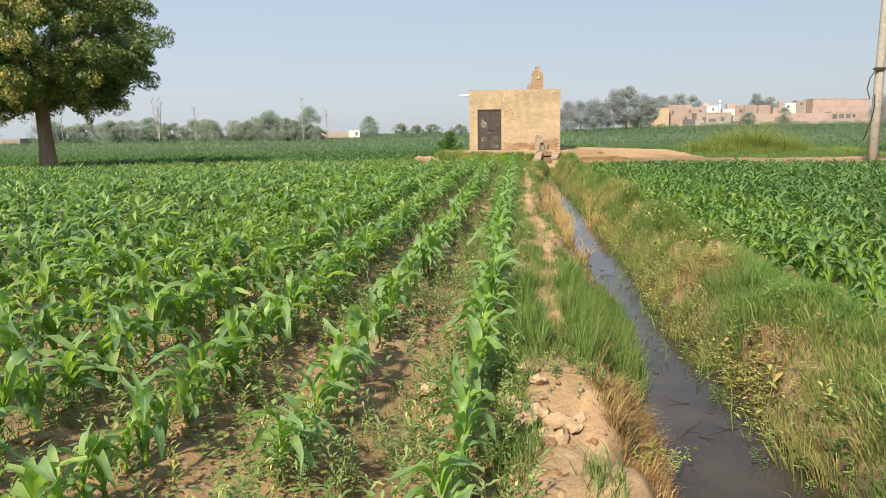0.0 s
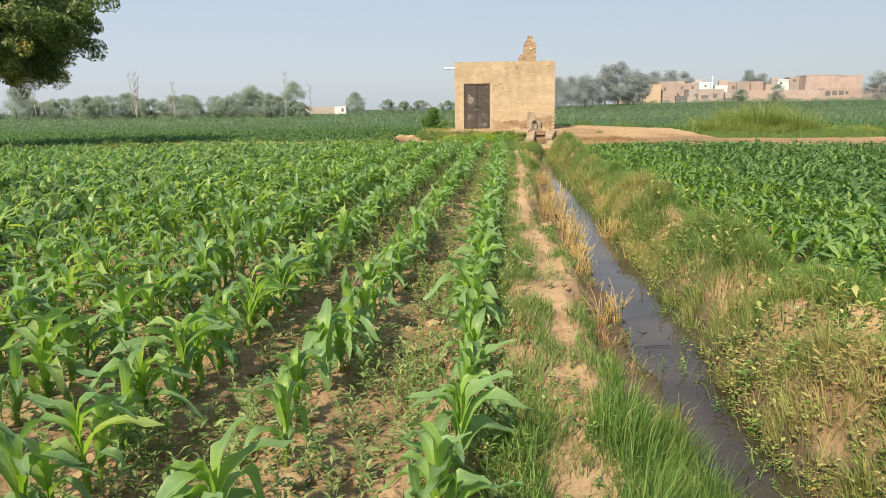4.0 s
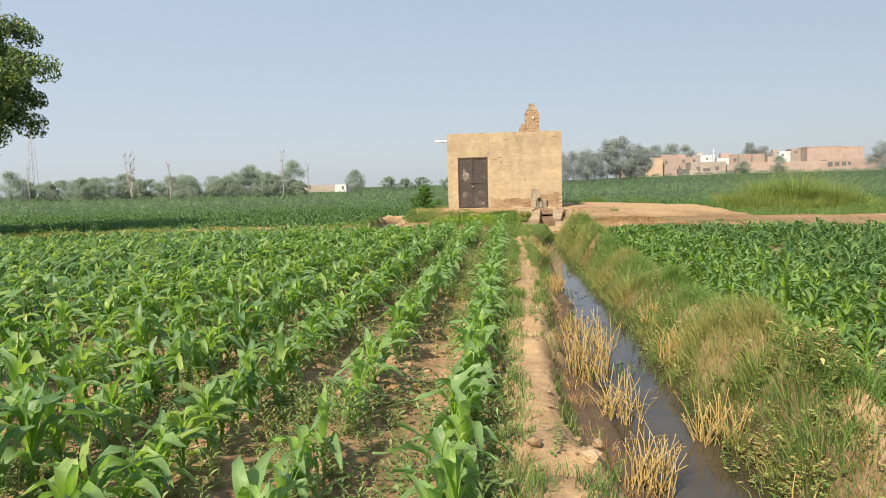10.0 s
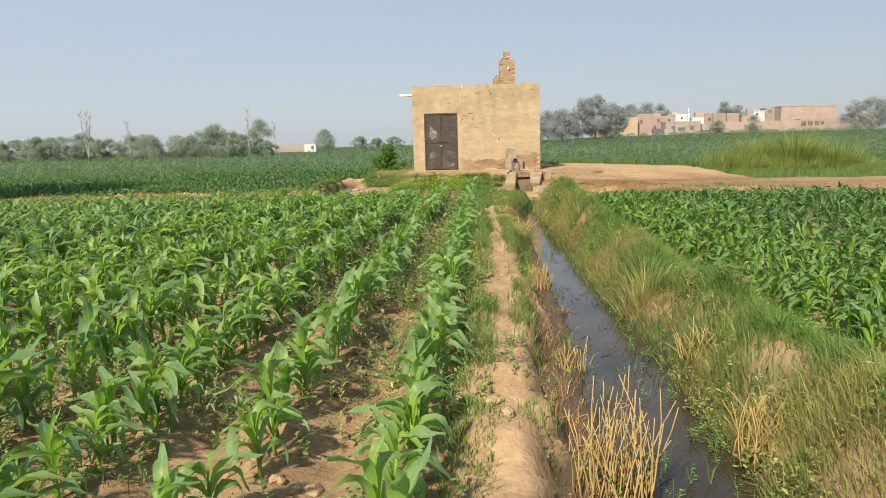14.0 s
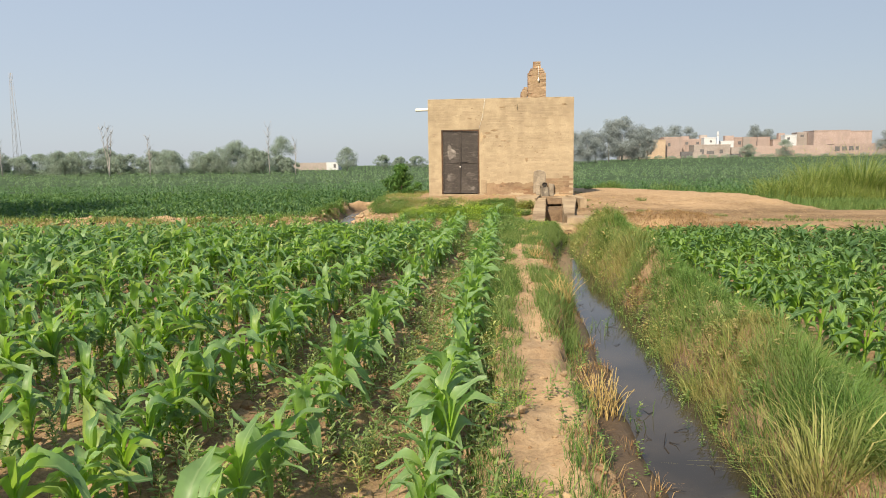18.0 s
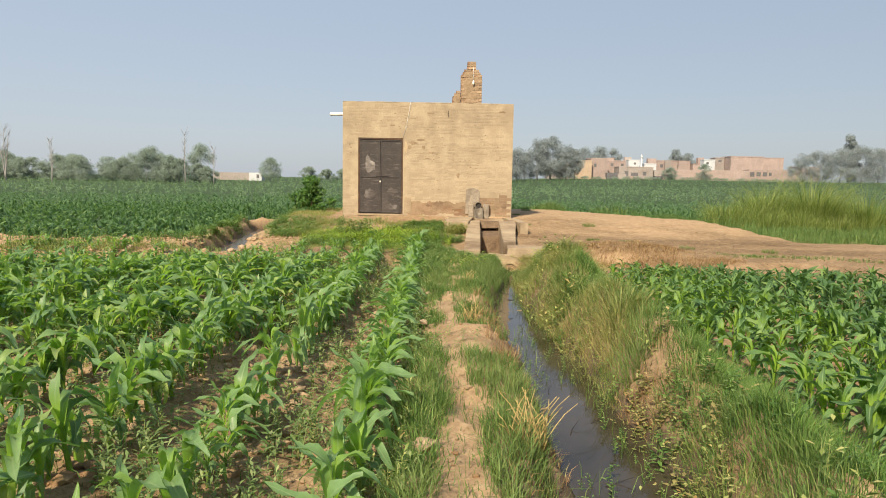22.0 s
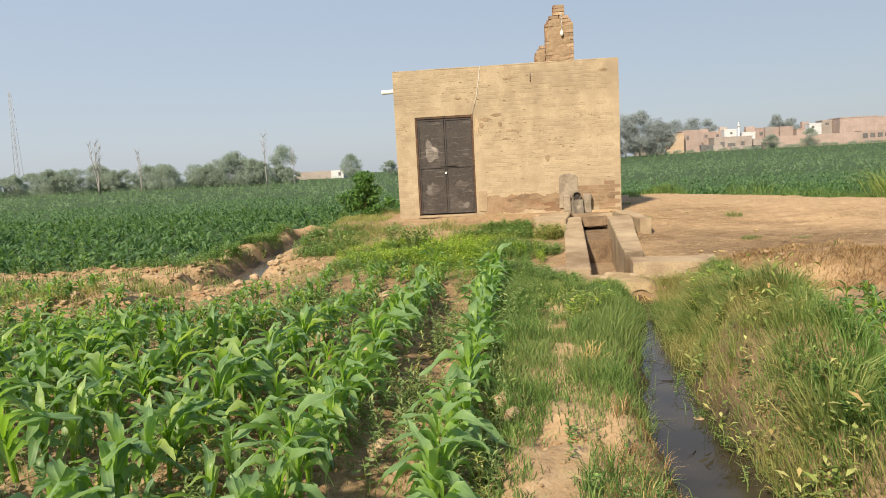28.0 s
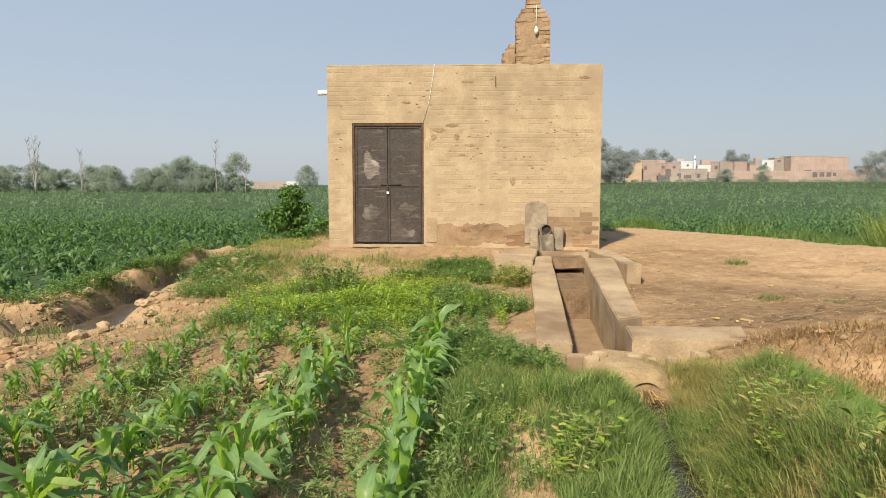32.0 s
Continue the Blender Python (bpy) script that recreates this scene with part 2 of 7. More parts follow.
M_CEMENT_WET = grainy("damp_cement", (0.12, 0.08, 0.05), (0.25, 0.175, 0.11), 5, 40, 0.8, 0.6)
M_WETGREY = grainy("wet_grey_cement", (0.10, 0.082, 0.065), (0.22, 0.185, 0.14), 9, 50, 0.7, 0.5, (0.30, 0.26, 0.20), stretch=(1, 1, 0.4))
M_CONCRETE = grainy("grey_concrete", (0.24, 0.195, 0.145), (0.36, 0.30, 0.225), 8, 60, 0.9, 0.5, (0.19, 0.155, 0.115))
M_STAIN = grainy("faint_stain", (0.235, 0.162, 0.098), (0.335, 0.24, 0.15), 5, 50, 0.95, 0.5, (0.29, 0.205, 0.125), vary=0.12)
M_HOOD = grainy("yellow_cement", (0.29, 0.21, 0.115), (0.41, 0.315, 0.18), 5, 40, 0.95, 0.7, (0.25, 0.17, 0.10), dist=0.02)
M_OLDMORTAR = grainy("old_mortar", (0.26, 0.18, 0.11), (0.36, 0.26, 0.165), 9.0, 60, 0.97, 0.5)
M_DAMP = grainy("damp_plaster", (0.15, 0.10, 0.065), (0.26, 0.18, 0.115), 7, 50, 0.95, 0.5, (0.26, 0.16, 0.09))
M_CHIP = grainy("chip_shadow_brick", (0.16, 0.085, 0.05), (0.26, 0.15, 0.09), 12, 60, 0.95, 0.4)
M_PALEPAINT = grainy("rubbed_paint", (0.24, 0.21, 0.19), (0.11, 0.095, 0.082), 9, 45, 0.6, 0.1, (0.34, 0.30, 0.27), stretch=(1, 1, 5))
M_SCUFF = grainy("scuffed_paint", (0.13, 0.112, 0.10), (0.06, 0.05, 0.044), 8, 45, 0.6, 0.1, (0.17, 0.15, 0.135), stretch=(1, 1, 4))
M_PVC = grainy("white_pvc", (0.78, 0.76, 0.70), (0.82, 0.80, 0.75), 6, 40, 0.45, 0.05)
M_RUSTSTEEL = grainy("rusty_steel", (0.075, 0.045, 0.03), (0.15, 0.085, 0.052), 10, 60, 0.75, 0.3, (0.06, 0.045, 0.038))
M_POLE = grainy("weathered_concrete", (0.31, 0.28, 0.24), (0.41, 0.375, 0.325), 6, 50, 0.9, 0.4, (0.26, 0.235, 0.20))
M_DARK = grainy("dark_metal_and_hole_shade", (0.03, 0.026, 0.024), (0.06, 0.05, 0.045), 12, 60, 0.6, 0.2)
M_CLOD = grainy("dry_clod", (0.26, 0.178, 0.10), (0.40, 0.29, 0.175), 8, 60, 0.97, 0.7, (0.26, 0.155, 0.082), 0.1, vary=0.15)
M_PALECLOD = grainy("pale_clod", (0.34, 0.24, 0.15), (0.48, 0.36, 0.23), 8, 60, 0.97, 0.7, (0.33, 0.225, 0.14), 0.1, vary=0.1)
M_BARK = grainy("bark", (0.22, 0.15, 0.105), (0.37, 0.265, 0.195), 5, 40, 0.95, 0.8, None, 0.1, (1, 1, 0.25), 0.03)
M_DEADWOOD = grainy("dead_wood", (0.27, 0.255, 0.24), (0.37, 0.35, 0.33), 5, 30, 0.95, 0.3)
# brick tone paled and greyed to carry the haze over the village
M_FARWALL = grainy("hazed_far_brick", (0.33, 0.255, 0.225), (0.40, 0.315, 0.28), 0.35, 2.0, 0.95, 0.0, (0.29, 0.235, 0.21), 0.1, vary=0.15)
M_FARYELLOW = grainy("far_yellow_wash", (0.40, 0.30, 0.21), (0.47, 0.36, 0.26), 0.35, 2.0, 0.95, 0.0)
M_FARGREY = grainy("far_grey_brick", (0.30, 0.26, 0.235), (0.37, 0.325, 0.295), 0.35, 2.0, 0.95, 0.0, (0.25, 0.20, 0.17), vary=0.15)
M_FARDARK = grainy("shaded_room", (0.11, 0.105, 0.11), (0.16, 0.155, 0.155), 0.5, 2.0, 0.95, 0.0)
# trunk tone paled to go with the haze painted into far crowns
M_FARBARK = grainy("far_hazed_bark", (0.22, 0.22, 0.215), (0.28, 0.28, 0.27), 0.5, 2.0, 0.95, 0.0)
M_WHITE = grainy("white_paint", (0.50, 0.51, 0.52), (0.58, 0.59, 0.59), 0.5, 3, 0.8, 0.0)
M_CORN = foliage("maize_leaf", [(0, (0.11, 0.21, 0.095)), (0.4, (0.178, 0.305, 0.13)), (0.75, (0.245, 0.38, 0.155)), (1, (0.36, 0.46, 0.14))], 0.46, 0.5, rib=True, spec=0.5)
# darker copy of maize_leaf, used for the field past the bank
M_CORN_DARK = foliage("dark_maize_leaf", [(0, (0.075, 0.15, 0.06)), (0.5, (0.12, 0.22, 0.08)), (0.85, (0.17, 0.285, 0.10)), (1, (0.25, 0.36, 0.11))], 0.55, 0.4, rib=True, spec=0.25)
# base greens carry a lift for haze over the fields behind
M_CORN_FIELD = foliage("field_maize_leaf", [(0, (0.072, 0.15, 0.068)), (0.6, (0.125, 0.22, 0.098)), (1, (0.20, 0.305, 0.125))], 0.6, 0.4, spec=0.2)
M_CORN_YOUNG = foliage("maize_heart_leaf", [(0, (0.15, 0.27, 0.07)), (1, (0.23, 0.36, 0.085))], 0.45, 0.4, rib=True)
M_STALK = foliage("maize_stalk", [(0, (0.17, 0.28, 0.055)), (1, (0.26, 0.34, 0.09))], 0.5, 0.1)
M_GRASS = foliage("grass", [(0, (0.045, 0.095, 0.022)), (0.5, (0.10, 0.185, 0.042)), (0.87, (0.18, 0.275, 0.07)), (1, (0.38, 0.36, 0.15))], 0.55, 0.22, spec=0.25, drift=(0.175, 0.235, 0.072))
M_GRASS_DRY = foliage("dry_grass", [(0, (0.16, 0.165, 0.055)), (0.3, (0.28, 0.26, 0.095)), (0.75, (0.42, 0.335, 0.15)), (1, (0.34, 0.22, 0.09))], 0.7, 0.22, tint=(1.1, 1.0, 0.7), drift=(0.36, 0.30, 0.115))
M_SOFT = foliage("soft_grass", [(0, (0.11, 0.165, 0.042)), (0.5, (0.19, 0.25, 0.07)), (0.9, (0.30, 0.33, 0.11)), (1, (0.50, 0.44, 0.20))], 0.6, 0.28, spec=0.25, drift=(0.37, 0.32, 0.13))
M_VERGE = foliage("verge_grass", [(0, (0.06, 0.12, 0.03)), (0.6, (0.13, 0.21, 0.06)), (1, (0.22, 0.29, 0.09))], 0.6, 0.2, spec=0.2)
M_FRESH = foliage("fresh_grass", [(0, (0.075, 0.16, 0.032)), (0.6, (0.135, 0.25, 0.055)), (1, (0.215, 0.335, 0.09))], 0.55, 0.33, spec=0.25, drift=(0.185, 0.27, 0.075))
M_RUST = foliage("rusty_dead_grass", [(0, (0.20, 0.115, 0.055)), (0.6, (0.36, 0.225, 0.105)), (1, (0.52, 0.39, 0.20))], 0.8, 0.2, tint=(1.1, 0.9, 0.6))
M_TRASH = foliage("dark_litter", [(0, (0.08, 0.045, 0.028)), (0.55, (0.18, 0.105, 0.06)), (1, (0.40, 0.28, 0.16))], 0.9, 0.05)
M_STRAW = foliage("straw", [(0, (0.42, 0.29, 0.10)), (0.5, (0.54, 0.40, 0.17)), (1, (0.60, 0.48, 0.25))], 0.6, 0.15, tint=(1.1, 1.0, 0.7))
M_WEED = foliage("weed_leaf", [(0, (0.065, 0.14, 0.03)), (0.5, (0.14, 0.25, 0.06)), (0.85, (0.24, 0.34, 0.10)), (1, (0.42, 0.46, 0.20))], 0.6, 0.3)
M_PALEWEED = foliage("pale_weed_leaf", [(0, (0.12, 0.17, 0.04)), (0.4, (0.28, 0.33, 0.09)), (0.8, (0.50, 0.49, 0.20)), (1, (0.40, 0.24, 0.10))], 0.6, 0.25)
M_GREYWEED = foliage("grey_green_weed", [(0, (0.13, 0.20, 0.07)), (0.6, (0.22, 0.30, 0.11)), (1, (0.35, 0.40, 0.18))], 0.6, 0.35)
M_LIME = foliage("lime_weed", [(0, (0.17, 0.28, 0.035)), (0.5, (0.31, 0.43, 0.06)), (1, (0.48, 0.54, 0.12))], 0.6, 0.35)
M_REED = foliage("cane_grass", [(0, (0.10, 0.16, 0.045)), (0.5, (0.26, 0.33, 0.09)), (1, (0.46, 0.47, 0.19))], 0.6, 0.45)
M_MANGO = foliage("mango_leaf", [(0, (0.075, 0.125, 0.05)), (0.6, (0.125, 0.19, 0.07)), (1, (0.25, 0.29, 0.10))], 0.45, 0.3)
M_FLOWER = foliage("mango_blossom", [(0, (0.26, 0.26, 0.075)), (0.6, (0.36, 0.345, 0.11)), (1, (0.44, 0.40, 0.14))], 0.7, 0.25, tint=(1.1, 1.0, 0.6))
M_BUSH = foliage("dark_shrub_leaf", [(0, (0.04, 0.11, 0.025)), (1, (0.13, 0.245, 0.05))], 0.5, 0.2)
# far crowns: haze is mixed into the leaf colours as pale blue-grey
M_FARTREE = foliage("far_hazed_leaf", [(0, (0.385, 0.475, 0.405)), (1, (0.42, 0.505, 0.435))], 0.95, 0.6, spec=0.0, tint=(1.15, 1.18, 1.12), haze_mix=0.5, even=True)
M_HAZETREE = foliage("pale_hazed_leaf", [(0, (0.40, 0.455, 0.475)), (1, (0.43, 0.485, 0.505))], 0.95, 0.55, spec=0.0, tint=(1.15, 1.18, 1.18), haze_mix=0.42, even=True)
# distant crop greens lightened in the base colour in place of haze
M_CROP_MID = foliage("hazed_mid_crop", [(0, (0.09, 0.165, 0.085)), (0.7, (0.135, 0.225, 0.115)), (1, (0.18, 0.28, 0.135))], 0.7, 0.3, spec=0.12)
M_CROP_FAR = foliage("hazed_far_crop", [(0, (0.16, 0.24, 0.15)), (1, (0.215, 0.30, 0.185))], 0.8, 0.3, spec=0.1)

# ---- mesh tools ----
RNG = np.random.default_rng(7)


def mesh_np(name, verts, faces, smooth=True):
    """A mesh from arrays: verts (n, 3) and faces (m, k), k corners each."""
    me = bpy.data.meshes.new(name)
    verts, faces = np.asarray(verts, np.float32), np.asarray(faces, np.int32)
    k = faces.shape[1]
    me.vertices.add(len(verts))
    me.vertices.foreach_set("co", verts.ravel())
    me.loops.add(faces.size)
    me.loops.foreach_set("vertex_index", faces.ravel())
    me.polygons.add(len(faces))
    me.polygons.foreach_set("loop_start", np.arange(0, faces.size, k, dtype=np.int32))
    me.polygons.foreach_set("loop_total", np.full(len(faces), k, np.int32))
    me.polygons.foreach_set("use_smooth", np.full(len(faces), smooth))
    me.update(calc_edges=True)
    return me


def thing(name, label, category, at=(0, 0, 0), group="", kind="", turn=0):
    ob = new(name)
    ob.empty_display_size = 0.1
    ob.matrix_basis = pose(*at, 0, 0, turn)
    return tagged(ob, label, category, group, kind)


def part(name, bm, mat, parent=None, label="", at=None):
    """Links a bmesh or mesh as one object, under a thing or a part."""
    if isinstance(bm, bmesh.types.BMesh):
        me = bpy.data.meshes.new(name)
        bm.to_mesh(me)
        bm.free()
    else:
        me = bm
    if not me.materials:
        me.materials.append(mat)
    ob = new(name, me)
    if parent:
        ob.parent = parent
    if at is not None:
        ob.matrix_basis = at if isinstance(at, Matrix) else pose(*at)
    if label:
        ob["label"] = label
    return ob


def box(x0, x1, y0, y1, z0, z1, bevel=0.0, jitter=0.0, cuts=0, bm=None):
    own = bmesh.new()
    bmesh.ops.create_cube(own, size=1, matrix=Matrix.Translation(((x0 + x1) / 2, (y0 + y1) / 2, (z0 + z1) / 2)) @ Matrix.Diagonal((x1 - x0, y1 - y0, z1 - z0, 1)))
    if cuts:
        bmesh.ops.subdivide_edges(own, edges=own.edges[:], cuts=cuts, use_grid_fill=True)
    if bevel:
        bmesh.ops.bevel(own, geom=[e for e in own.edges if e.calc_face_angle(0) > 0.5], offset=bevel, segments=2, affect='EDGES', profile=0.6)
    if jitter:
        for v in own.verts:
            v.co += Vector(noise.noise_vector(v.co * 4)) * jitter
    if bm is None:
        return own
    tmp = bpy.data.meshes.new("tmp")
    own.to_mesh(tmp)
    own.free()
    bm.from_mesh(tmp)
    bpy.data.meshes.remove(tmp)
    return bm


def tube(points, radii, sides=8, cap=True, bm=None):
    """A tapered tube through points."""
    bm = bm or bmesh.new()
    pts = [Vector(p) for p in points]
    rings = []
    for i, p in enumerate(pts):
        d = (pts[min(i + 1, len(pts) - 1)] - pts[max(i - 1, 0)]).normalized()
        a = d.cross(Vector((0.3, 0.95, 0.1))).normalized() if abs(d.y) < 0.9 else d.cross(Vector((1, 0, 0))).normalized()
        c = d.cross(a)
        r = radii[i] if hasattr(radii, "__len__") else radii
        rings.append([bm.verts.new(p + (a * math.cos(2 * math.pi * k / sides) + c * math.sin(2 * math.pi * k / sides)) * r) for k in range(sides)])
    for u, v in zip(rings, rings[1:]):
        for k in range(sides):
            f = bm.faces.new((u[k], u[(k + 1) % sides], v[(k + 1) % sides], v[k]))
            f.smooth = True
    if cap:
        bm.faces.new(rings[0][::-1])
        bm.faces.new(rings[-1])
    return bm


def vnoise(x, y, scale, seed=0):
    """Smooth value noise in 0..1 on arrays."""
    tab = np.random.default_rng(seed).random((64, 64))
    u, v = np.asarray(x, float) / scale + 1000.0, np.asarray(y, float) / scale + 1000.0
    i, j = np.floor(u).astype(int), np.floor(v).astype(int)
    fu, fv = u - i, v - j
    fu, fv = fu * fu * (3 - 2 * fu), fv * fv * (3 - 2 * fv)
    a, b, c, d = tab[i % 64, j % 64], tab[(i + 1) % 64, j % 64], tab[i % 64, (j + 1) % 64], tab[(i + 1) % 64, (j + 1) % 64]
    return (a * (1 - fu) + b * fu) * (1 - fv) + (c * (1 - fu) + d * fu) * fv


def step(a, b, x):
    t = np.clip((x - a) / (b - a), 0, 1)
    return t * t * (3 - 2 * t)


# ---- plan ----
ROW_GAP, WATER_Z = 0.75, -0.76
CH_Y = [-60, -34, -32.7, -31, -27, -24, -20, -15, -11, -10, -8.5, -6.9]
CH_L = [0.24, 0.27, 0.47, 0.55, 0.58, 0.48, 0.66, 0.82, 0.86, 0.98, 1.24, 1.42]
CH_R = [0.98, 0.95, 0.93, 0.90, 1.10, 1.16, 1.20, 1.30, 1.26, 1.28, 1.44, 1.70]
DITCH = [(-30, -4.7), (-14, -4.6), (-7.5, -4.35), (-5.3, -4.3), (-4.6, -3.95), (-4.6, -2.8), (-4.75, -1.6), (-4.9, -0.6), (-5.2, 3.2)]


BARE = ((1.8, -30.0, 0.26, 0.32), (2.1, -19.2, 0.22, 0.5), (1.85, -25.7, 0.30, 0.6), (1.68, -22.4, 0.24, 0.5), (1.98, -14.1, 0.26, 0.5), (2.0, -12.6, 0.14, 0.5), (2.05, -10.9, 0.16, 0.35), (1.9, -16.9, 0.2, 0.4))      # sandy places on the bank: x, y, half-widths


def far_edge(y):
    """Field side of the grassy bank."""
    return np.interp(y, [-22, -14, -9], [2.22, 2.35, 2.65])


def row0(y):
    return -0.25 + 0.0135 * (np.asarray(y, float) + 8.6)


def yard_front(x):
    return np.interp(x, [1.6, 3.5, 7, 10, 14, 60], [-6.2, -6.6, -8.0, -9.8, -10.2, -10.5])


def yard_back(x):
    return np.interp(x, [2.3, 4.5, 6.5, 7.8, 8.8, 14, 60], [6.2, 5.6, 3.4, 0.8, -1.8, -3.6, -4.5])


def line_distance(x, y, pts):
    d = np.full(np.shape(x), 1e9)
    for (ax, ay), (bx, by) in zip(pts, pts[1:]):
        t = np.clip(((x - ax) * (bx - ax) + (y - ay) * (by - ay)) / ((bx - ax) ** 2 + (by - ay) ** 2), 0, 1)
        d = np.minimum(d, np.hypot(x - ax - t * (bx - ax), y - ay - t * (by - ay)))
    return d


def land(x, y):
    """Height of the ground, and how dry, wet and crop-covered it is."""
    x, y = np.broadcast_arrays(np.asarray(x, float), np.asarray(y, float))
    r0 = row0(y)
    lump = vnoise(x, y, 0.23, 1) * 0.035 + vnoise(x, y, 0.09, 2) * 0.02
    z = -0.64 + lump * 1.6 - 0.03 + 0.12 * (vnoise(x, y, 9, 3) - 0.5)
    near = step(14, 9, np.abs(x)) * step(-6.5, -7.5, y)
    z = z + near * 0.05 * np.cos(2 * np.pi * (x - r0) / ROW_GAP) * (x < r0 + 0.35)
    # trodden bund and water channel
    el, er = np.interp(y, CH_Y, CH_L), np.interp(y, CH_Y, CH_R)
    wob = 0.07 * (vnoise(x * 0, y, 0.7, 4) - 0.5)
    el, er = el + wob, er + 0.16 * (vnoise(x * 0, y, 0.9, 5) - 0.5)
    along = step(-6.0, -7.2, y)
    path = step(r0 + 0.10, r0 + 0.30, x) * along
    z = z * (1 - path) + path * (-0.55 + lump * 1.3 + 0.07 * vnoise(x, y, 0.13, 23) + 0.025 * vnoise(x, y, 0.05, 34) + 0.045 * step(0.45, 0.55, vnoise(x, y, 0.34, 29)) + 0.05 * (vnoise(x, y, 0.9, 6) - 0.5))
    shelf = step(-0.05, 0.08, x - el + np.interp(y, [-33.4, -31.5], [0.10, 0.27]) + 0.12 * vnoise(x * 0, y, 1.3, 22) + 0.16 * (vnoise(x, y, 0.28, 24) - 0.5) + 0.10 * (vnoise(x, y, 0.11, 25) - 0.5)) * along * step(-14.8, -16.6, y)
    z = z * (1 - shelf) + shelf * (-0.735 + lump * 0.8)
    cs = step(-14.8, -16.6, y)
    cut = step(el - 0.26 + 0.24 * cs, el + 0.14 + 0.04 * cs, x + 0.12 * (vnoise(x, y, 0.3, 26) - 0.5)) * along
    z = z * (1 - cut) + cut * -0.92
    br = far_edge(y) - 0.05
    notch = step(0.9, 0.3, np.hypot((x - 1.35) / 0.6, (y + 28.6) / 0.6)) * 0.32
    rise = step(er - 0.05, er + 0.50, x) * along
    top = -0.42 + lump * 1.5 + 0.34 * (vnoise(x, y, 0.95, 8) - 0.5) + 0.16 * (vnoise(x, y, 0.38, 64) - 0.5) + 0.12 * step(1.55, 1.9, x) * step(2.5, 2.2, x) - notch
    z = z * (1 - rise) + rise * top
    fall = step(br - 0.45, br + 0.05, x) * along
    z = z * (1 - fall) + fall * (-0.66 + lump * 1.6)
    # bare yard and track, with a broken edge towards the field
    edge = yard_front(x) + 0.6 * (vnoise(x, y, 0.8, 9) - 0.5) + 0.5 * step(4, 7, x) * (vnoise(x, y, 2.2, 20) - 0.5)
    back = yard_back(x) + 1.8 * (vnoise(x, y, 1.6, 10) - 0.5)
    yard = step(edge, edge + 0.35, y) * step(back + 0.8, back, y) * step(1.2, 1.9, x)
    ytop = np.interp(y, [-6.5, -5, -2.6, -1, 0.4, 3], [-0.44, -0.43, -0.40, -0.22, -0.10, -0.10]) - 0.05 * step(4, 12, x) + lump * 0.6 + 0.05 * (vnoise(x, y, 1.6, 11) - 0.5) + 0.035 * (vnoise(x * 0.3, y + 0.1 * x, 0.22, 31) - 0.5)
    z = z * (1 - yard) + yard * ytop
    brush = step(1.0, 0.4, np.hypot((x - 3.9) / 1.5, (y + 6.0) / 0.75))
    z = z + brush * (0.05 + 0.16 * vnoise(x, y, 0.3, 66))
    # grassy rise in front of and round the pump house
    rise_ = np.interp(y, [-7.0, -6.4, -5, -3, -1.6, -0.4, 1], [-0.60, -0.47, -0.47, -0.38, -0.25, -0.08, -0.10]) - 0.12 * step(0.2, 0.8, x) * step(-4.6, -5.6, y) + 0.10 * (vnoise(x, y, 0.5, 67) - 0.5) * step(-0.4, -1.2, y)
    mound = step(-7.2, -6.2, y) * step(-4.9, -3.5, x + 0.5 * (vnoise(x, y, 0.7, 61) - 0.5) - 0.9 * step(-3.5, -4.4, y)) * step(7, 3, y) * step(2.6, 1.9, x)
    z = z * (1 - mound) + mound * (rise_ + lump * 0.9 + 0.05 * (vnoise(x, y, 0.9, 16) - 0.5))
    chan = step(el - 0.20, el + 0.10, x) * (1 - step(er - 0.05, er + 0.4, x)) * step(-6.42, -6.6, y) * step(-7.4, -7.0, y)
    z = z * (1 - chan) + chan * -0.95
    inside = step(0.0, 0.08, x - np.interp(y, [-6, -2.0, -1.9, 0], [0.9, 1.2, 0.7, 0.7])) * step(0.0, 0.08, np.interp(y, [-6, -2.8, -2.7, 0], [1.6, 2.0, 2.2, 2.2]) - x) * step(-6.5, -6.1, y) * step(-0.15, -0.3, y)
    z = z * (1 - inside) + inside * -1.1
    rag = 0.5 * (vnoise(x, y, 0.55, 62) - 0.5)
    bank = step(1.05, 0.72, np.abs(y + 6.35 - 0.15 * np.sin(x * 0.4) + rag)) * step(-4.2, -4.9, x + rag) * step(-60, -40, x)
    z = z * (1 - bank) + bank * (-0.35 + 2.0 * lump - 0.07 + 0.10 * (vnoise(x, y, 0.45, 63) - 0.5))
    dd = line_distance(x, y, DITCH)
    dig = step(0.60, 0.30, dd + 0.24 * (vnoise(x, y, 0.5, 18) - 0.5))
    heap = step(1.25, 0.85, dd) * (1 - dig) * np.where(x < -4.7, 1.0, 0.3) * np.where((x > -4.9) & (y < -3.4), 0.0, 1.0) * (x < -2.5) * (1 - bank)
    z = z + heap * (0.05 + 0.14 * vnoise(x, y, 0.75, 17) + 0.12 * vnoise(x, y, 0.19, 68))
    z = z * (1 - dig) + dig * (-0.79 + 0.11 * (vnoise(x, y, 0.33, 32) - 0.5) + 0.05 * (vnoise(x, y, 0.12, 33) - 0.5))
    z = z + step(60, 260, np.hypot(x, y)) * 1.3 + 1.4 * step(90, 225, y) * step(15, 55, x)
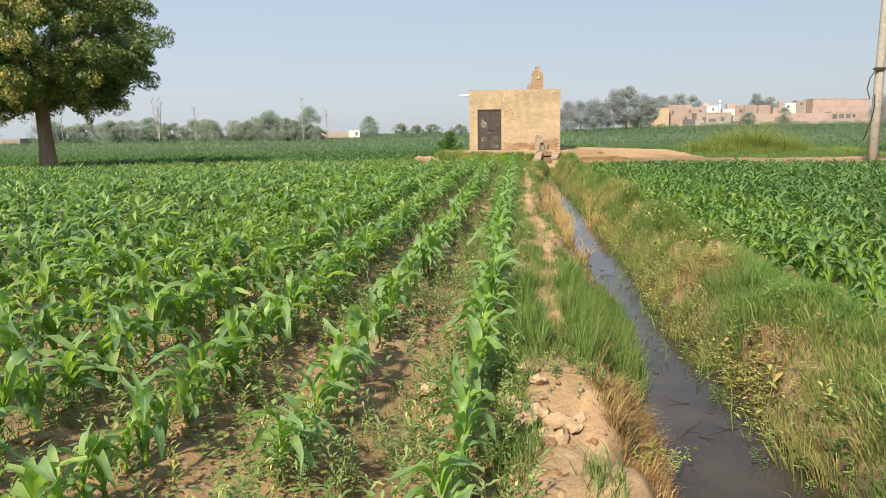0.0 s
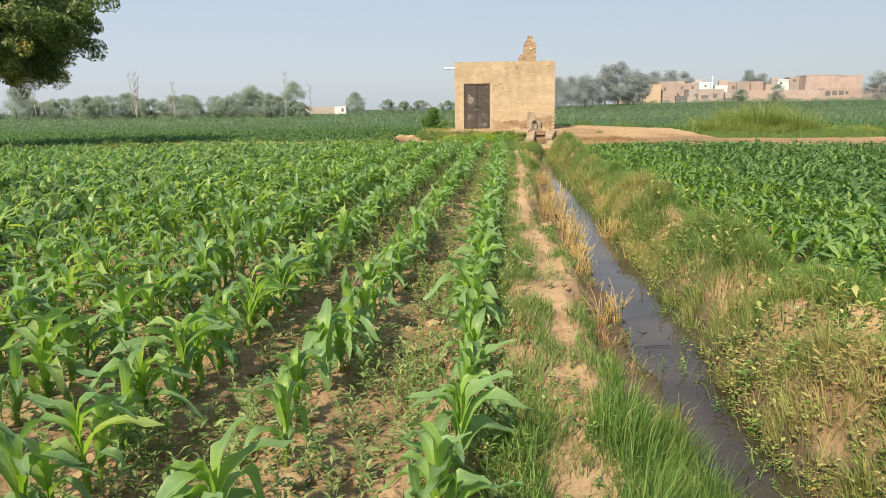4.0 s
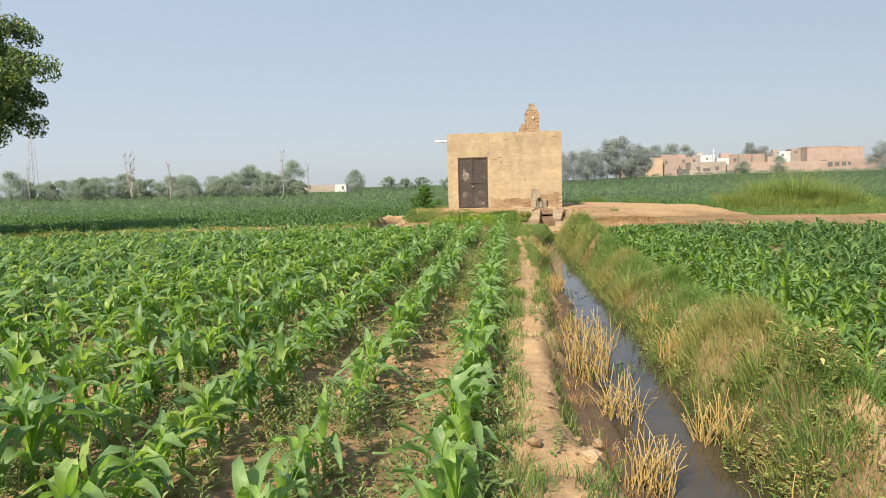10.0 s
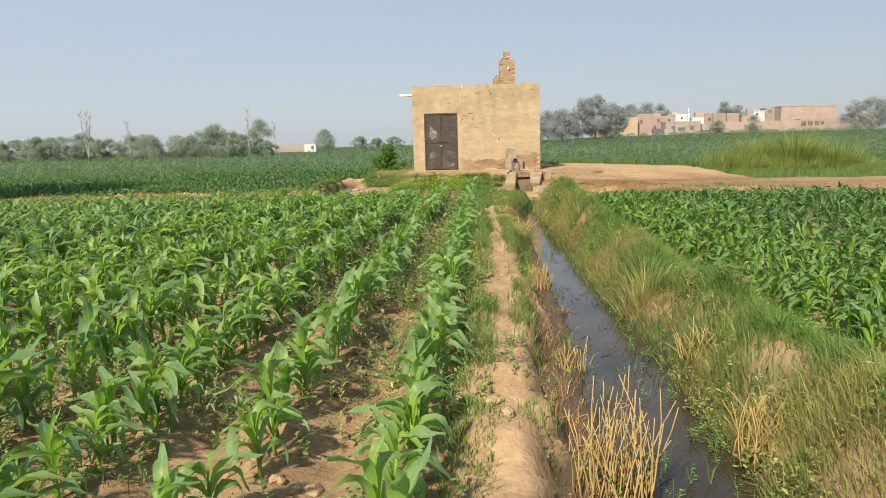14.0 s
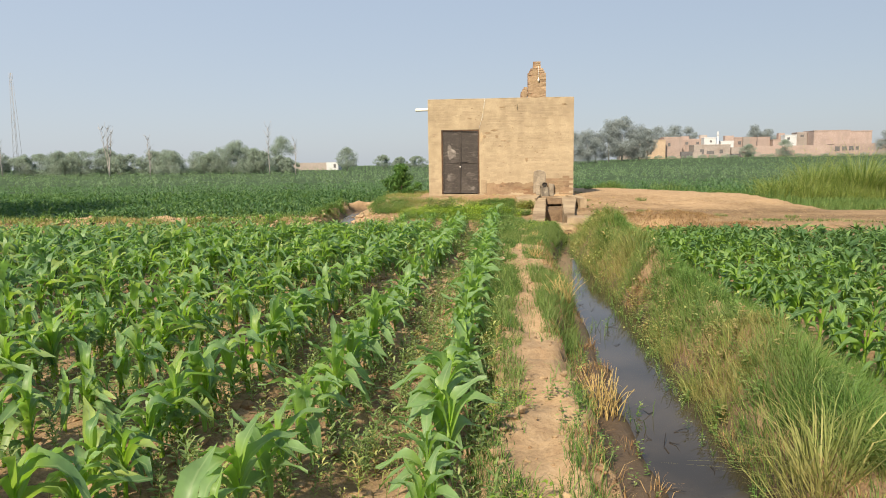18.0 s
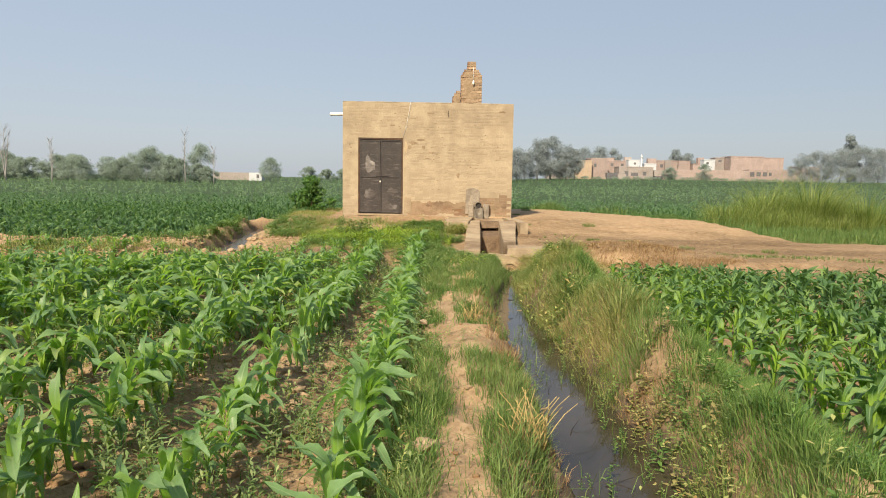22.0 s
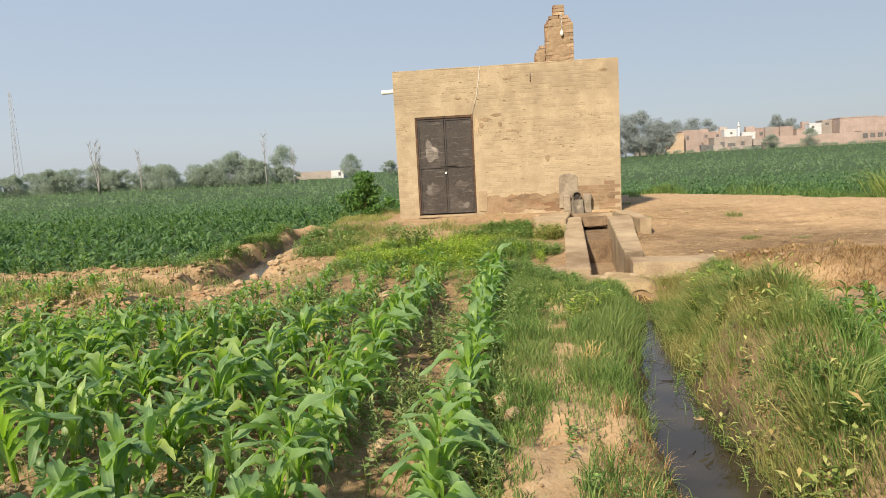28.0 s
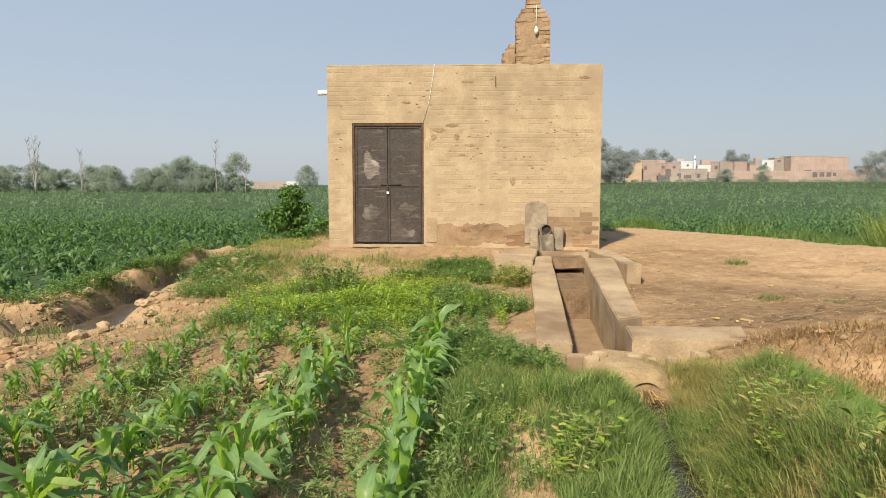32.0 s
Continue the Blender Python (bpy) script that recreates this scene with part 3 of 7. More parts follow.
    dry = np.maximum(path * (1 - step(0.1, 0.5, cut)) * np.clip(0.3 + 0.6 * vnoise(x, y, 0.5, 12) + 0.5 * vnoise(x, y, 0.17, 28), 0, 1), yard * np.clip(0.85 * vnoise(x, y * 2.2, 1.9, 13) + 0.5 * vnoise(x, y * 2, 0.5, 21) - 0.58 + 1.1 * step(-3.2, 1.2, y + 0.35 * (x - 5)), 0, 0.92))
    dry = np.maximum(dry, bank * 0.7)
    # bank soil stays dark here, painting the shade between grass blades
    dry = np.maximum(dry, rise * (1 - fall) * (0.05 + 0.25 * vnoise(x, y, 0.6, 27)))
    for bx, by, rx, ry in BARE:
        dry = np.maximum(dry, 0.85 * step(1.2, 0.7, np.hypot((x - bx) / rx, (y - by) / ry)))
    dry = np.maximum(dry, 0.9 * step(1.0, 0.5, np.hypot((x - 3.3) / 0.9, (y + 6.7) / 0.6)))
    dry = np.maximum(dry, step(1.3, 0.8, dd) * (1 - dig) * (x < -2.5) * 0.75)
    dry = np.maximum(dry, mound * 0.6 * step(-6.2, -5.2, y) * np.clip(0.2 + vnoise(x, y, 0.8, 19), 0, 1))
    dry = np.maximum(dry, 0.5 * vnoise(x, y, 0.35, 14) * near)
    wet = np.clip(step(-0.60, -0.66, z) * along * (x > el - 0.5) * (x < er + 0.4) + dig, 0, 1)
    wet = np.maximum(wet, 0.4 * near * step(0.4, -0.6, np.cos(2 * np.pi * (x - r0) / ROW_GAP)) * vnoise(x, y, 1.4, 15))
    far = step(9, 14, np.abs(x)) * (1 - yard) * (y < -7) + step(6, 9, y) * (1 - yard) + (x < -5) * (y > -5) 
    return z, dry, wet, np.clip(far, 0, 1) * (1 - dig) * (1 - bank) * step(1.0, 1.6, dd)


def land_z(x, y):
    return land(x, y)[0]


def axis_steps(stops):
    """Grid lines: (from, to, step) pieces, one after another."""
    out = [np.arange(a, b, s) for a, b, s in stops]
    return np.concatenate(out + [[stops[-1][1]]])


gx = axis_steps([(-2500, -300, 220), (-300, -60, 24), (-60, -12, 1.2), (-12, -6.6, 0.22), (-6.6, -1.2, 0.11), (-1.2, 3.2, 0.065), (3.2, 9, 0.17), (9, 30, 0.7), (30, 300, 18), (300, 2500, 220)])
gy = axis_steps([(-2500, -100, 240), (-100, -42, 3), (-42, -36, 0.4), (-36, 7, 0.115), (7, 20, 0.6), (20, 100, 5), (100, 400, 25), (400, 2900, 250)])
GX, GY = np.meshgrid(gx, gy)
gz, gdry, gwet, ggreen = land(GX, GY)
idx = np.arange(GX.size).reshape(GX.shape)
quads = np.stack([idx[:-1, :-1], idx[:-1, 1:], idx[1:, 1:], idx[1:, :-1]], -1).reshape(-1, 4)
me = mesh_np("ground", np.stack([GX, GY, gz], -1).reshape(-1, 3), quads)
for nm, arr in (("dry", gdry), ("wet", gwet), ("green", ggreen)):
    me.attributes.new(nm, 'FLOAT', 'POINT').data.foreach_set("value", arr.ravel().astype(np.float32))
tagged(part("ground", me, M_SOIL), "brown tilled soil, trodden dry earth and damp mud", "ground", kind="structure")

# water in the channel
wy = np.arange(-60, -6.2, 0.25)
wl_, wr_ = np.interp(wy, CH_Y, CH_L) - 0.35, np.interp(wy, CH_Y, CH_R) + 0.35
wl_, wr_ = np.where(wy > -7, wl_ + 0.15, wl_), np.where((wy > -29.6) & (wy < -27.6), wr_ + 0.5, wr_)
wv = np.stack([np.stack([wl_, wy, wy * 0 + WATER_Z], -1), np.stack([wr_, wy, wy * 0 + WATER_Z], -1)], 1).reshape(-1, 3)
wf = np.array([[2 * k, 2 * k + 1, 2 * k + 3, 2 * k + 2] for k in range(len(wy) - 1)])
tagged(part("water", mesh_np("water", wv, wf), M_WATER), "still brown ditch water reflecting pale sky", "water", kind="structure")
dp = np.array(DITCH[1:])
dv = np.concatenate([dp + [-0.30, 0.30], dp + [0.30, -0.30]])
dv = np.concatenate([dv, np.full((len(dv), 1), -0.752)], 1)
df = np.array([[k, k + len(dp), k + len(dp) + 1, k + 1] for k in range(len(dp) - 1)])
tagged(part("water", mesh_np("water", dv, df), M_SLUDGE), "shallow muddy water in a small side ditch", "water", kind="structure")

# ---- pump house ----
X0, X1, ROOF, DX0, DX1, DTOP = -2.37, 2.37, 3.07, -1.94, -0.69, 2.1
house = thing("pump_house", "small flat-roofed brick pump house washed with yellow clay", "building")
T = 0.23
# walls: the front has the door opening
front = bmesh.new()
for a in ((X0, DX0, 0, T, -0.25, ROOF), (DX1, X1, 0, T, -0.25, ROOF), (DX0, DX1, 0, T, DTOP, ROOF), (DX0, DX1, 0, T, -0.25, -0.01)):
    box(*a, bm=front)
wall_front = part("front_wall", front, M_CLAY, house)
part("side_wall", box(X0, X0 + T, T, 3.6, -0.25, ROOF - 0.004), M_CLAY, house)
part("side_wall", box(X1 - T, X1, T, 3.6, -0.25, ROOF - 0.004), M_CLAY, house)
part("back_wall", box(X0 + T, X1 - T, 3.6 - T, 3.6, -0.25, ROOF - 0.004), M_CLAY, house)
part("roof", box(X0 + T, X1 - T, T, 3.6 - T, ROOF - 0.35, ROOF - 0.2), M_CEMENT, house, "flat mud roof")
# door: steel frame, two leaves, each with two sheet panels
door = thing("door_1", "double steel door, brown paint rubbed pale, padlocked shut", "door", kind="structure")
fr = bmesh.new()
for a in ((DX0, DX0 + 0.04, 0.0, DTOP), (DX1 - 0.04, DX1, 0.0, DTOP), (DX0 + 0.04, DX1 - 0.04, DTOP - 0.045, DTOP)):
    box(a[0], a[1], 0.01, 0.07, a[2], a[3], 0.004, bm=fr)
part("door_frame", fr, M_RUSTSTEEL, door, "rust-brown steel frame")
XM = -1.325
for name, a, b in (("left", DX0 + 0.045, XM - 0.004), ("right", XM + 0.004, DX1 - 0.045)):
    leaf = part("door_leaf", box(a, b, 0.045, 0.06, 0.02, DTOP - 0.05), M_DOOR, door)
    for z in (0.02, 1.0, DTOP - 0.09):
        part("rail", box(a, b, 0.030, 0.0445, z, z + 0.035, 0.003), M_DOOR, leaf)
    for x in (a, b - 0.035):
        for z0, z1 in ((0.056, 0.999), (1.036, DTOP - 0.091)):
            part("stile", box(x, x + 0.035, 0.030, 0.0445, z0, z1, 0.003), M_DOOR, leaf)
part("bolt", tube([(XM - 0.12, 0.02, 1.035), (XM + 0.24, 0.02, 1.035)], 0.009), M_DARK, door, "sliding steel bolt")
part("hasp", box(XM - 0.018, XM + 0.012, 0.016, 0.03, 0.91, 1.03, 0.003), M_DARK, door)
part("padlock", box(XM - 0.02, XM + 0.025, 0.0, 0.016, 0.87, 0.915, 0.008), M_PVC, door, "small pale padlock")


def brick_mesh(lx, ly, lz, k):
    bm = box(-lx / 2, lx / 2, -ly / 2, ly / 2, -lz / 2, lz / 2, 0.006)
    for v in bm.verts:
        v.co += Vector(noise.noise_vector(v.co * 9 + Vector((k * 3.1, 0, 0)))) * 0.004
    m_ = bpy.data.meshes.new("brick")
    bm.to_mesh(m_)
    bm.free()
    return m_


# brick pillar above the roof: square shaft, plaster smeared over its middle, stepped top, a lower wing beside it
pillar = thing("brick_pillar", "worn orange brick pillar with a stepped top and smeared plaster", "pillar", (1.18, 0.13, ROOF))
part("core", box(-0.285, 0.285, -0.112, 0.112, -0.1, 0.80), M_OLDMORTAR, pillar)
PB = [brick_mesh(0.215, 0.11, 0.064, k) for k in range(4)]
prng = random.Random(5)
for c in range(16):
    half = 0.295 if c < 11 else (0.25, 0.21, 0.13, 0.125, 0.12)[c - 11]
    n_ = max(1, round(2 * half / 0.22))
    w_ = 2 * half / n_
    for k in range(n_ + (c % 2 if n_ > 2 else 0)):
        for y in (-0.062, 0.062):
            lo = -half + (k - 0.5 * (c % 2 if n_ > 2 else 0)) * w_
            hi, lo = min(half, lo + w_), max(-half, lo)
            b_ = part("brick", PB[(c + k) % 4], M_BRICK, pillar, at=pose((lo + hi) / 2, y + prng.uniform(-0.012, 0.006), 0.035 + 0.0725 * c, 0, 0, prng.uniform(-1.5, 1.5)))
            b_.scale = ((hi - lo) / 0.225, 1, 1)
for c in range(5):
    for y in (-0.062, 0.062):
        wd = (0.23, 0.23, 0.22, 0.17, 0.12)[c]
        b_ = part("brick", PB[c % 4], M_BRICK, pillar, at=pose(-0.30 - wd / 2, y, 0.035 + 0.0725 * c, 0, 0, prng.uniform(-2, 2)))
        b_.scale = (wd / 0.225, 1, 1)
for x, z, w, h in ((-0.06, 0.50, 0.36, 0.34), (0.04, 0.22, 0.38, 0.26), (-0.08, 0.80, 0.30, 0.18), (-0.40, 0.14, 0.20, 0.26), (0.08, 0.66, 0.24, 0.16), (-0.16, 0.30, 0.22, 0.2), (0.14, 0.42, 0.16, 0.14), (-0.02, 0.06, 0.4, 0.1)):
    sm = bmesh.new()
    bmesh.ops.create_icosphere(sm, subdivisions=3, radius=1)
    for v in sm.verts:
        n_ = 1 + 0.35 * noise.noise(v.co * 2.1 + Vector((x * 7, z * 5, 0)))
        v.co = Vector((x + v.co.x * w / 2 * n_, -0.119 + v.co.y * 0.012, z + v.co.z * h / 2 * n_))
    part("plaster", sm, M_OLDMORTAR, pillar, "smeared clay plaster")
part("bulb", tube([(0.05, -0.165, 0.64), (0.05, -0.165, 0.57), (0.05, -0.165, 0.51)], [0.012, 0.036, 0.02], 8), M_PVC, pillar, "white light bulb")
part("cord", tube([(0.05, -0.15, 1.0), (0.052, -0.15, 0.85), (0.05, -0.162, 0.64)], 0.005, 5), M_PVC, pillar)

part("rain_pipe", tube([(X0 - 0.69, 2.5, 2.95), (X0 + 0.1, 2.5, 2.97)], 0.055, 12), M_PVC, house, "short white plastic spout")
cable = part("cable", tube([(-0.50, -0.012, 3.09), (-0.53, -0.012, 2.85), (-0.60, -0.012, 2.45), (-0.70, -0.012, 2.12)], 0.0045, 5), M_PVC, house, "thin pale cable hanging down the front")
part("hook", tube([(0.55, -0.01, 2.88), (0.55, -0.015, 2.70)], 0.006, 5), M_DARK, house)

# outlet: cement block with the pump's pipe
outlet = thing("pump_outlet", "grey cement block with an iron outlet pipe", "water outlet", (1.43, 0, 0))
for a, b in ((-0.27, -0.115), (0.135, 0.30)):
    part("block", box(a, b, -0.15, -0.004, -0.1, 0.30, 0.03, 0.02, 3), M_CONCRETE, outlet)
ar = bmesh.new()
rim = [(-0.36, 0.02), (0.03, 0.02)] + [(-0.165 + 0.2 * math.cos(a) + 0.015 * math.sin(7 * a), 0.60 + 0.15 * math.sin(a) ** 0.6 + 0.01 * math.cos(9 * a)) for a in (math.pi * (k + 0.5) / 14 for k in range(14))]
lo_, hi_ = [ar.verts.new((p, -0.003, q)) for p, q in rim], [ar.verts.new((p * 0.97 - 0.005, -0.024, q * 0.985)) for p, q in rim]
ar.faces.new(hi_)
for k in range(len(rim)):
    ar.faces.new((lo_[k], lo_[(k + 1) % len(rim)], hi_[(k + 1) % len(rim)], hi_[k]))
part("plaster_patch", ar, M_CONCRETE, outlet, "arched grey cement patch behind the pipe")
pb = bmesh.new()
rings = [[pb.verts.new((r * math.cos(2 * math.pi * k / 18), y, 0.27 + r * math.sin(2 * math.pi * k / 18))) for k in range(18)] for y, r in ((0.02, 0.09), (-0.19, 0.09), (-0.195, 0.087), (-0.195, 0.078), (-0.02, 0.078))]
for u, v in zip(rings, rings[1:]):
    for k in range(18):
        pb.faces.new((u[k], v[k], v[(k + 1) % 18], u[(k + 1) % 18])).smooth = True
part("pipe", pb, M_WETGREY, outlet)
# dark disc set in the pipe stands for the shade of its bore
part("pipe_bore_shade", tube([(0, -0.14, 0.27), (0, -0.15, 0.27)], 0.078, 16), M_DARK, outlet)
sp = box(-0.115, 0.13, -0.24, -0.004, -0.34, 0.185, 0.03, 0.02, 4)
for v in sp.verts:
    v.co.y -= 0.12 * max(0.0, 0.12 - v.co.z)
part("spillway", sp, M_WETGREY, outlet, "streaked wet cement chute under the pipe")

# cement tank and sloping trough
trough = thing("irrigation_trough", "rough cement trough stepping down from the pump outlet", "trough")


def slab(corners, z0s, z1s, mat, name="wall", label=""):
    """A wall with a free plan: four corners, base heights and top heights."""
    bm = bmesh.new()
    lo = [bm.verts.new((x, y, z)) for (x, y), z in zip(corners, z0s)]
    hi = [bm.verts.new((x, y, z)) for (x, y), z in zip(corners, z1s)]
    bm.faces.new(lo[::-1])
    bm.faces.new(hi)
    for k in range(4):
        bm.faces.new((lo[k], lo[(k + 1) % 4], hi[(k + 1) % 4], hi[k]))
    bmesh.ops.subdivide_edges(bm, edges=bm.edges[:], cuts=5, use_grid_fill=True)
    bmesh.ops.bevel(bm, geom=[e for e in bm.edges if e.calc_face_angle(0) > 0.6], offset=0.012, segments=2, affect='EDGES')
    for v in bm.verts:
        v.co += Vector(noise.noise_vector(v.co * 3.5)) * 0.016 + Vector(noise.noise_vector(v.co * 14)) * 0.004
    return part(name, bm, mat, trough, label)


L4, R4 = [(1.08, -1.10), (1.42, -1.02), (1.06, -5.86), (0.74, -5.80)], [(1.85, -1.60), (2.30, -1.58), (1.85, -5.15), (1.58, -5.36)]
slab(L4, (-0.95,) * 4, (-0.11, -0.11, -0.42, -0.42), M_CEMENT, "side_wall")
slab(R4, (-0.95,) * 4, (-0.075, -0.075, -0.29, -0.29), M_CEMENT, "side_wall")
slab([(0.49, -1.9), (0.46, -0.17), (1.30, -0.17), (1.05, -1.9)], (-0.6,) * 4, (-0.085, -0.06, -0.06, -0.085), M_CEMENT, "tank_wall")
slab([(2.31, -2.46), (2.10, -0.17), (2.46, -0.17), (2.51, -2.44)], (-0.8,) * 4, (-0.065,) * 4, M_CEMENT, "tank_wall")
slab([(1.31, -0.62), (1.31, -0.17), (2.09, -0.17), (2.09, -0.62)], (-0.6,) * 4, (-0.09,) * 4, M_CEMENT, "tank_wall")
slab([(1.43, -1.06), (1.43, -0.63), (1.96, -0.63), (1.96, -1.06)], (-0.31,) * 4, (-0.13,) * 4, M_CEMENT_WET, "tank_lip")
slab([(1.25, -2.64), (1.36, -0.63), (1.95, -0.63), (1.86, -2.64)], (-1.0,) * 4, (-0.40, -0.37, -0.37, -0.40), M_CEMENT_WET, "floor")
slab([(1.0, -6.05), (1.24, -2.65), (1.85, -2.65), (1.62, -6.05)], (-1.1,) * 4, (-0.86, -0.81, -0.81, -0.86), M_STAIN, "floor")
slab([(0.24, -5.42), (0.26, -4.85), (0.84, -4.25), (0.84, -5.86)], (-0.8,) * 4, (-0.54, -0.50, -0.42, -0.49), M_CEMENT, "apron")
slab([(1.60, -5.86), (1.64, -5.37), (2.76, -5.36), (2.68, -5.82)], (-0.8,) * 4, (-0.365, -0.34, -0.35, -0.38), M_CEMENT, "apron")
for k, (x, y, w) in enumerate(((1.08, -5.97, 0.16), (1.26, -6.0, 0.13), (1.42, -5.98, 0.16), (1.60, -5.95, 0.14), (1.18, -6.1, 0.12), (1.95, -5.98, 0.13), (2.2, -5.95, 0.15), (2.45, -5.92, 0.12), (1.75, -6.0, 0.1))):
    part("rubble", box(x - w / 2, x + w / 2, y - w * 0.4, y + w * 0.4, -0.75, -0.50 + 0.03 * math.sin(k * 2.3), 0.03, 0.05, 2), M_CEMENT, trough, "broken lump of cement")


def hood_ring(scale, y, drop=0.0):
    """Rounded cement block round the pipe: an outline with flat foot and arched top."""
    out = []
    for k in range(28):
        a = 2 * math.pi * k / 28
        c, s = math.cos(a), math.sin(a)
        px = 1.50 + 0.36 * scale * math.copysign(abs(c) ** 0.6, c)
        pz = -0.72 + 0.235 * scale * math.copysign(abs(s) ** 0.6, s) * (1.3 if s < 0 else 1) - drop
        out.append(Vector((px, y, pz)))
    return out


ch = bmesh.new()
rows_ = [hood_ring(1.0, -5.84), hood_ring(1.0, -6.1), hood_ring(0.98, -6.3, 0.01), hood_ring(0.9, -6.42, 0.03), hood_ring(0.75, -6.46, 0.05)]
for r in (0.148, 0.14):
    rows_.append([Vector((1.58 + r * math.cos(2 * math.pi * k / 28), -6.475, -0.745 + r * math.sin(2 * math.pi * k / 28))) for k in range(28)])
rows_.append([Vector((1.55 + 0.135 * math.cos(2 * math.pi * k / 28), -6.0, -0.76 + 0.135 * math.sin(2 * math.pi * k / 28))) for k in range(28)])
hv = [[ch.verts.new(p + (Vector(noise.noise_vector(p * 5)) * 0.028 + Vector(noise.noise_vector(p * 17)) * 0.010 if k < 5 else Vector())) for p in row] for k, row in enumerate(rows_)]
for a, b in zip(hv, hv[1:]):
    for k in range(28):
        ch.faces.new((a[k], a[(k + 1) % 28], b[(k + 1) % 28], b[k])).smooth = True
part("culvert", ch, M_HOOD, trough, "rounded yellowish culvert mouth half hidden by grass")
# dark sheet at the culvert's back, in place of the shade within
part("culvert_shade", box(1.38, 1.72, -6.02, -6.0, -0.92, -0.56), M_DARK, trough)

# ---- maize ----
def leaf_curve(length, rise, bend, seg, at):
    """Side profile of a leaf: straight up and out, a bend at its shoulder, then a hanging tip."""
    x, z, pts = 0.0, 0.0, [(0.0, 0.0)]
    for k in range(seg):
        u = min(1.0, max(0.0, ((k + 0.5) / seg - at + 0.3) / 0.6))
        ang = rise - bend * u * u * (3 - 2 * u)
        x, z = x + math.cos(ang) * length / seg, z + math.sin(ang) * length / seg
        pts.append((x, z))
    return pts


def maize_leaf(length, width, rise, bend, base_z, turn, seg=6, fold=True, rng=random):
    """Quads of one leaf, folded along its midrib towards the foot, with wavy margins."""
    pts, vs, fs = leaf_curve(length, rise, bend, seg, rng.uniform(0.36, 0.55)), [], []
    cols = 3 if fold else 2
    twist, wave, side = rng.uniform(-0.8, 0.8), rng.uniform(0, 6.28), rng.uniform(-0.35, 0.35)
    for k, (r, z) in enumerate(pts):
        f = k / seg
        w = width * min(1.0, 0.42 + 1.6 * f) * max(0.03, 1 - f ** 2.8) ** 0.8
        ca, sa = math.cos(turn + side * f * f), math.sin(turn + side * f * f)
        for c in range(cols):
            s = -1 + 2 * c / (cols - 1)
            lift = (abs(s) * w * (0.62 - 0.5 * f) if fold else 0) + 0.016 * math.sin(13 * f + 2.4 * s + wave) * abs(s) * min(1, 3 * f)
            px, py, pz = r, s * w / 2 * math.cos(twist * f), z + lift + s * w * 0.5 * math.sin(twist * f)
            vs.append((px * ca - py * sa, px * sa + py * ca, base_z + pz))
        if k:
            o = (k - 1) * cols
            for c in range(cols - 1):
                fs.append((o + c, o + c + 1, o + cols + c + 1, o + cols + c))
    return vs, fs


def maize_plan(seed, h):
    """Leaves of a plant: they leave a bare foot of stalk, rise from a funnel and hang over at the tips."""
    g = random.Random(seed)
    plane, out = g.uniform(0, math.pi), []
    n = g.choice((7, 7, 8, 9))
    for k in range(n):
        f = k / (n - 1)
        turn = plane + (k % 2) * math.pi + g.uniform(-0.5, 0.5)
        length = h * (0.40 + 0.31 * math.sin(math.pi * min(1, 0.85 * f + 0.16))) * g.uniform(0.85, 1.18)
        out.append((length, h * 0.132 * g.uniform(0.75, 1.25) * (0.7 if f > 0.9 else 1), radians(62 + 20 * f + g.uniform(-12, 9)), radians(136 - 62 * f + g.uniform(-50, 40)), h * (0.12 + 0.42 * f), turn))
    return out, g


def lime_of(k, n, seg, cols=3):
    """Yellow-green foot of the upper leaves, fading along each."""
    return [max(0.0, 1 - (i // cols) / seg / 0.55) * min(1.0, max(0.0, (k / (n - 1) - 0.1) / 0.35)) for i in range((seg + 1) * cols)]


def ribbed(me, rib, lime):
    me.attributes.new("lime", 'FLOAT', 'POINT').data.foreach_set("value", np.asarray(lime, np.float32))
    me.attributes.new("rib", 'FLOAT', 'POINT').data.foreach_set("value", np.asarray(rib, np.float32))
    return me


def maize_template(seed, h, seg, fold):
    plan, g = maize_plan(seed, h)
    V, F = [], []
    for a in plan:
        vs, fs = maize_leaf(*a, seg, fold, g)
        F += [tuple(i + len(V) for i in f) for f in fs]
        V += vs
    o, r, hh = len(V), 0.02 * h / 0.6, h * 0.52
    for z_, q in ((-0.05, 1.0), (hh, 0.6)):
        V += [(r * q, 0, z_), (-r * q * 0.5, r * q * 0.87, z_), (-r * q * 0.5, -r * q * 0.87, z_)]
    F += [(o + k, o + (k + 1) % 3, o + 3 + (k + 1) % 3, o + 3 + k) for k in range(3)]
    return np.array(V), np.array(F)


LAST_PICK = [None]


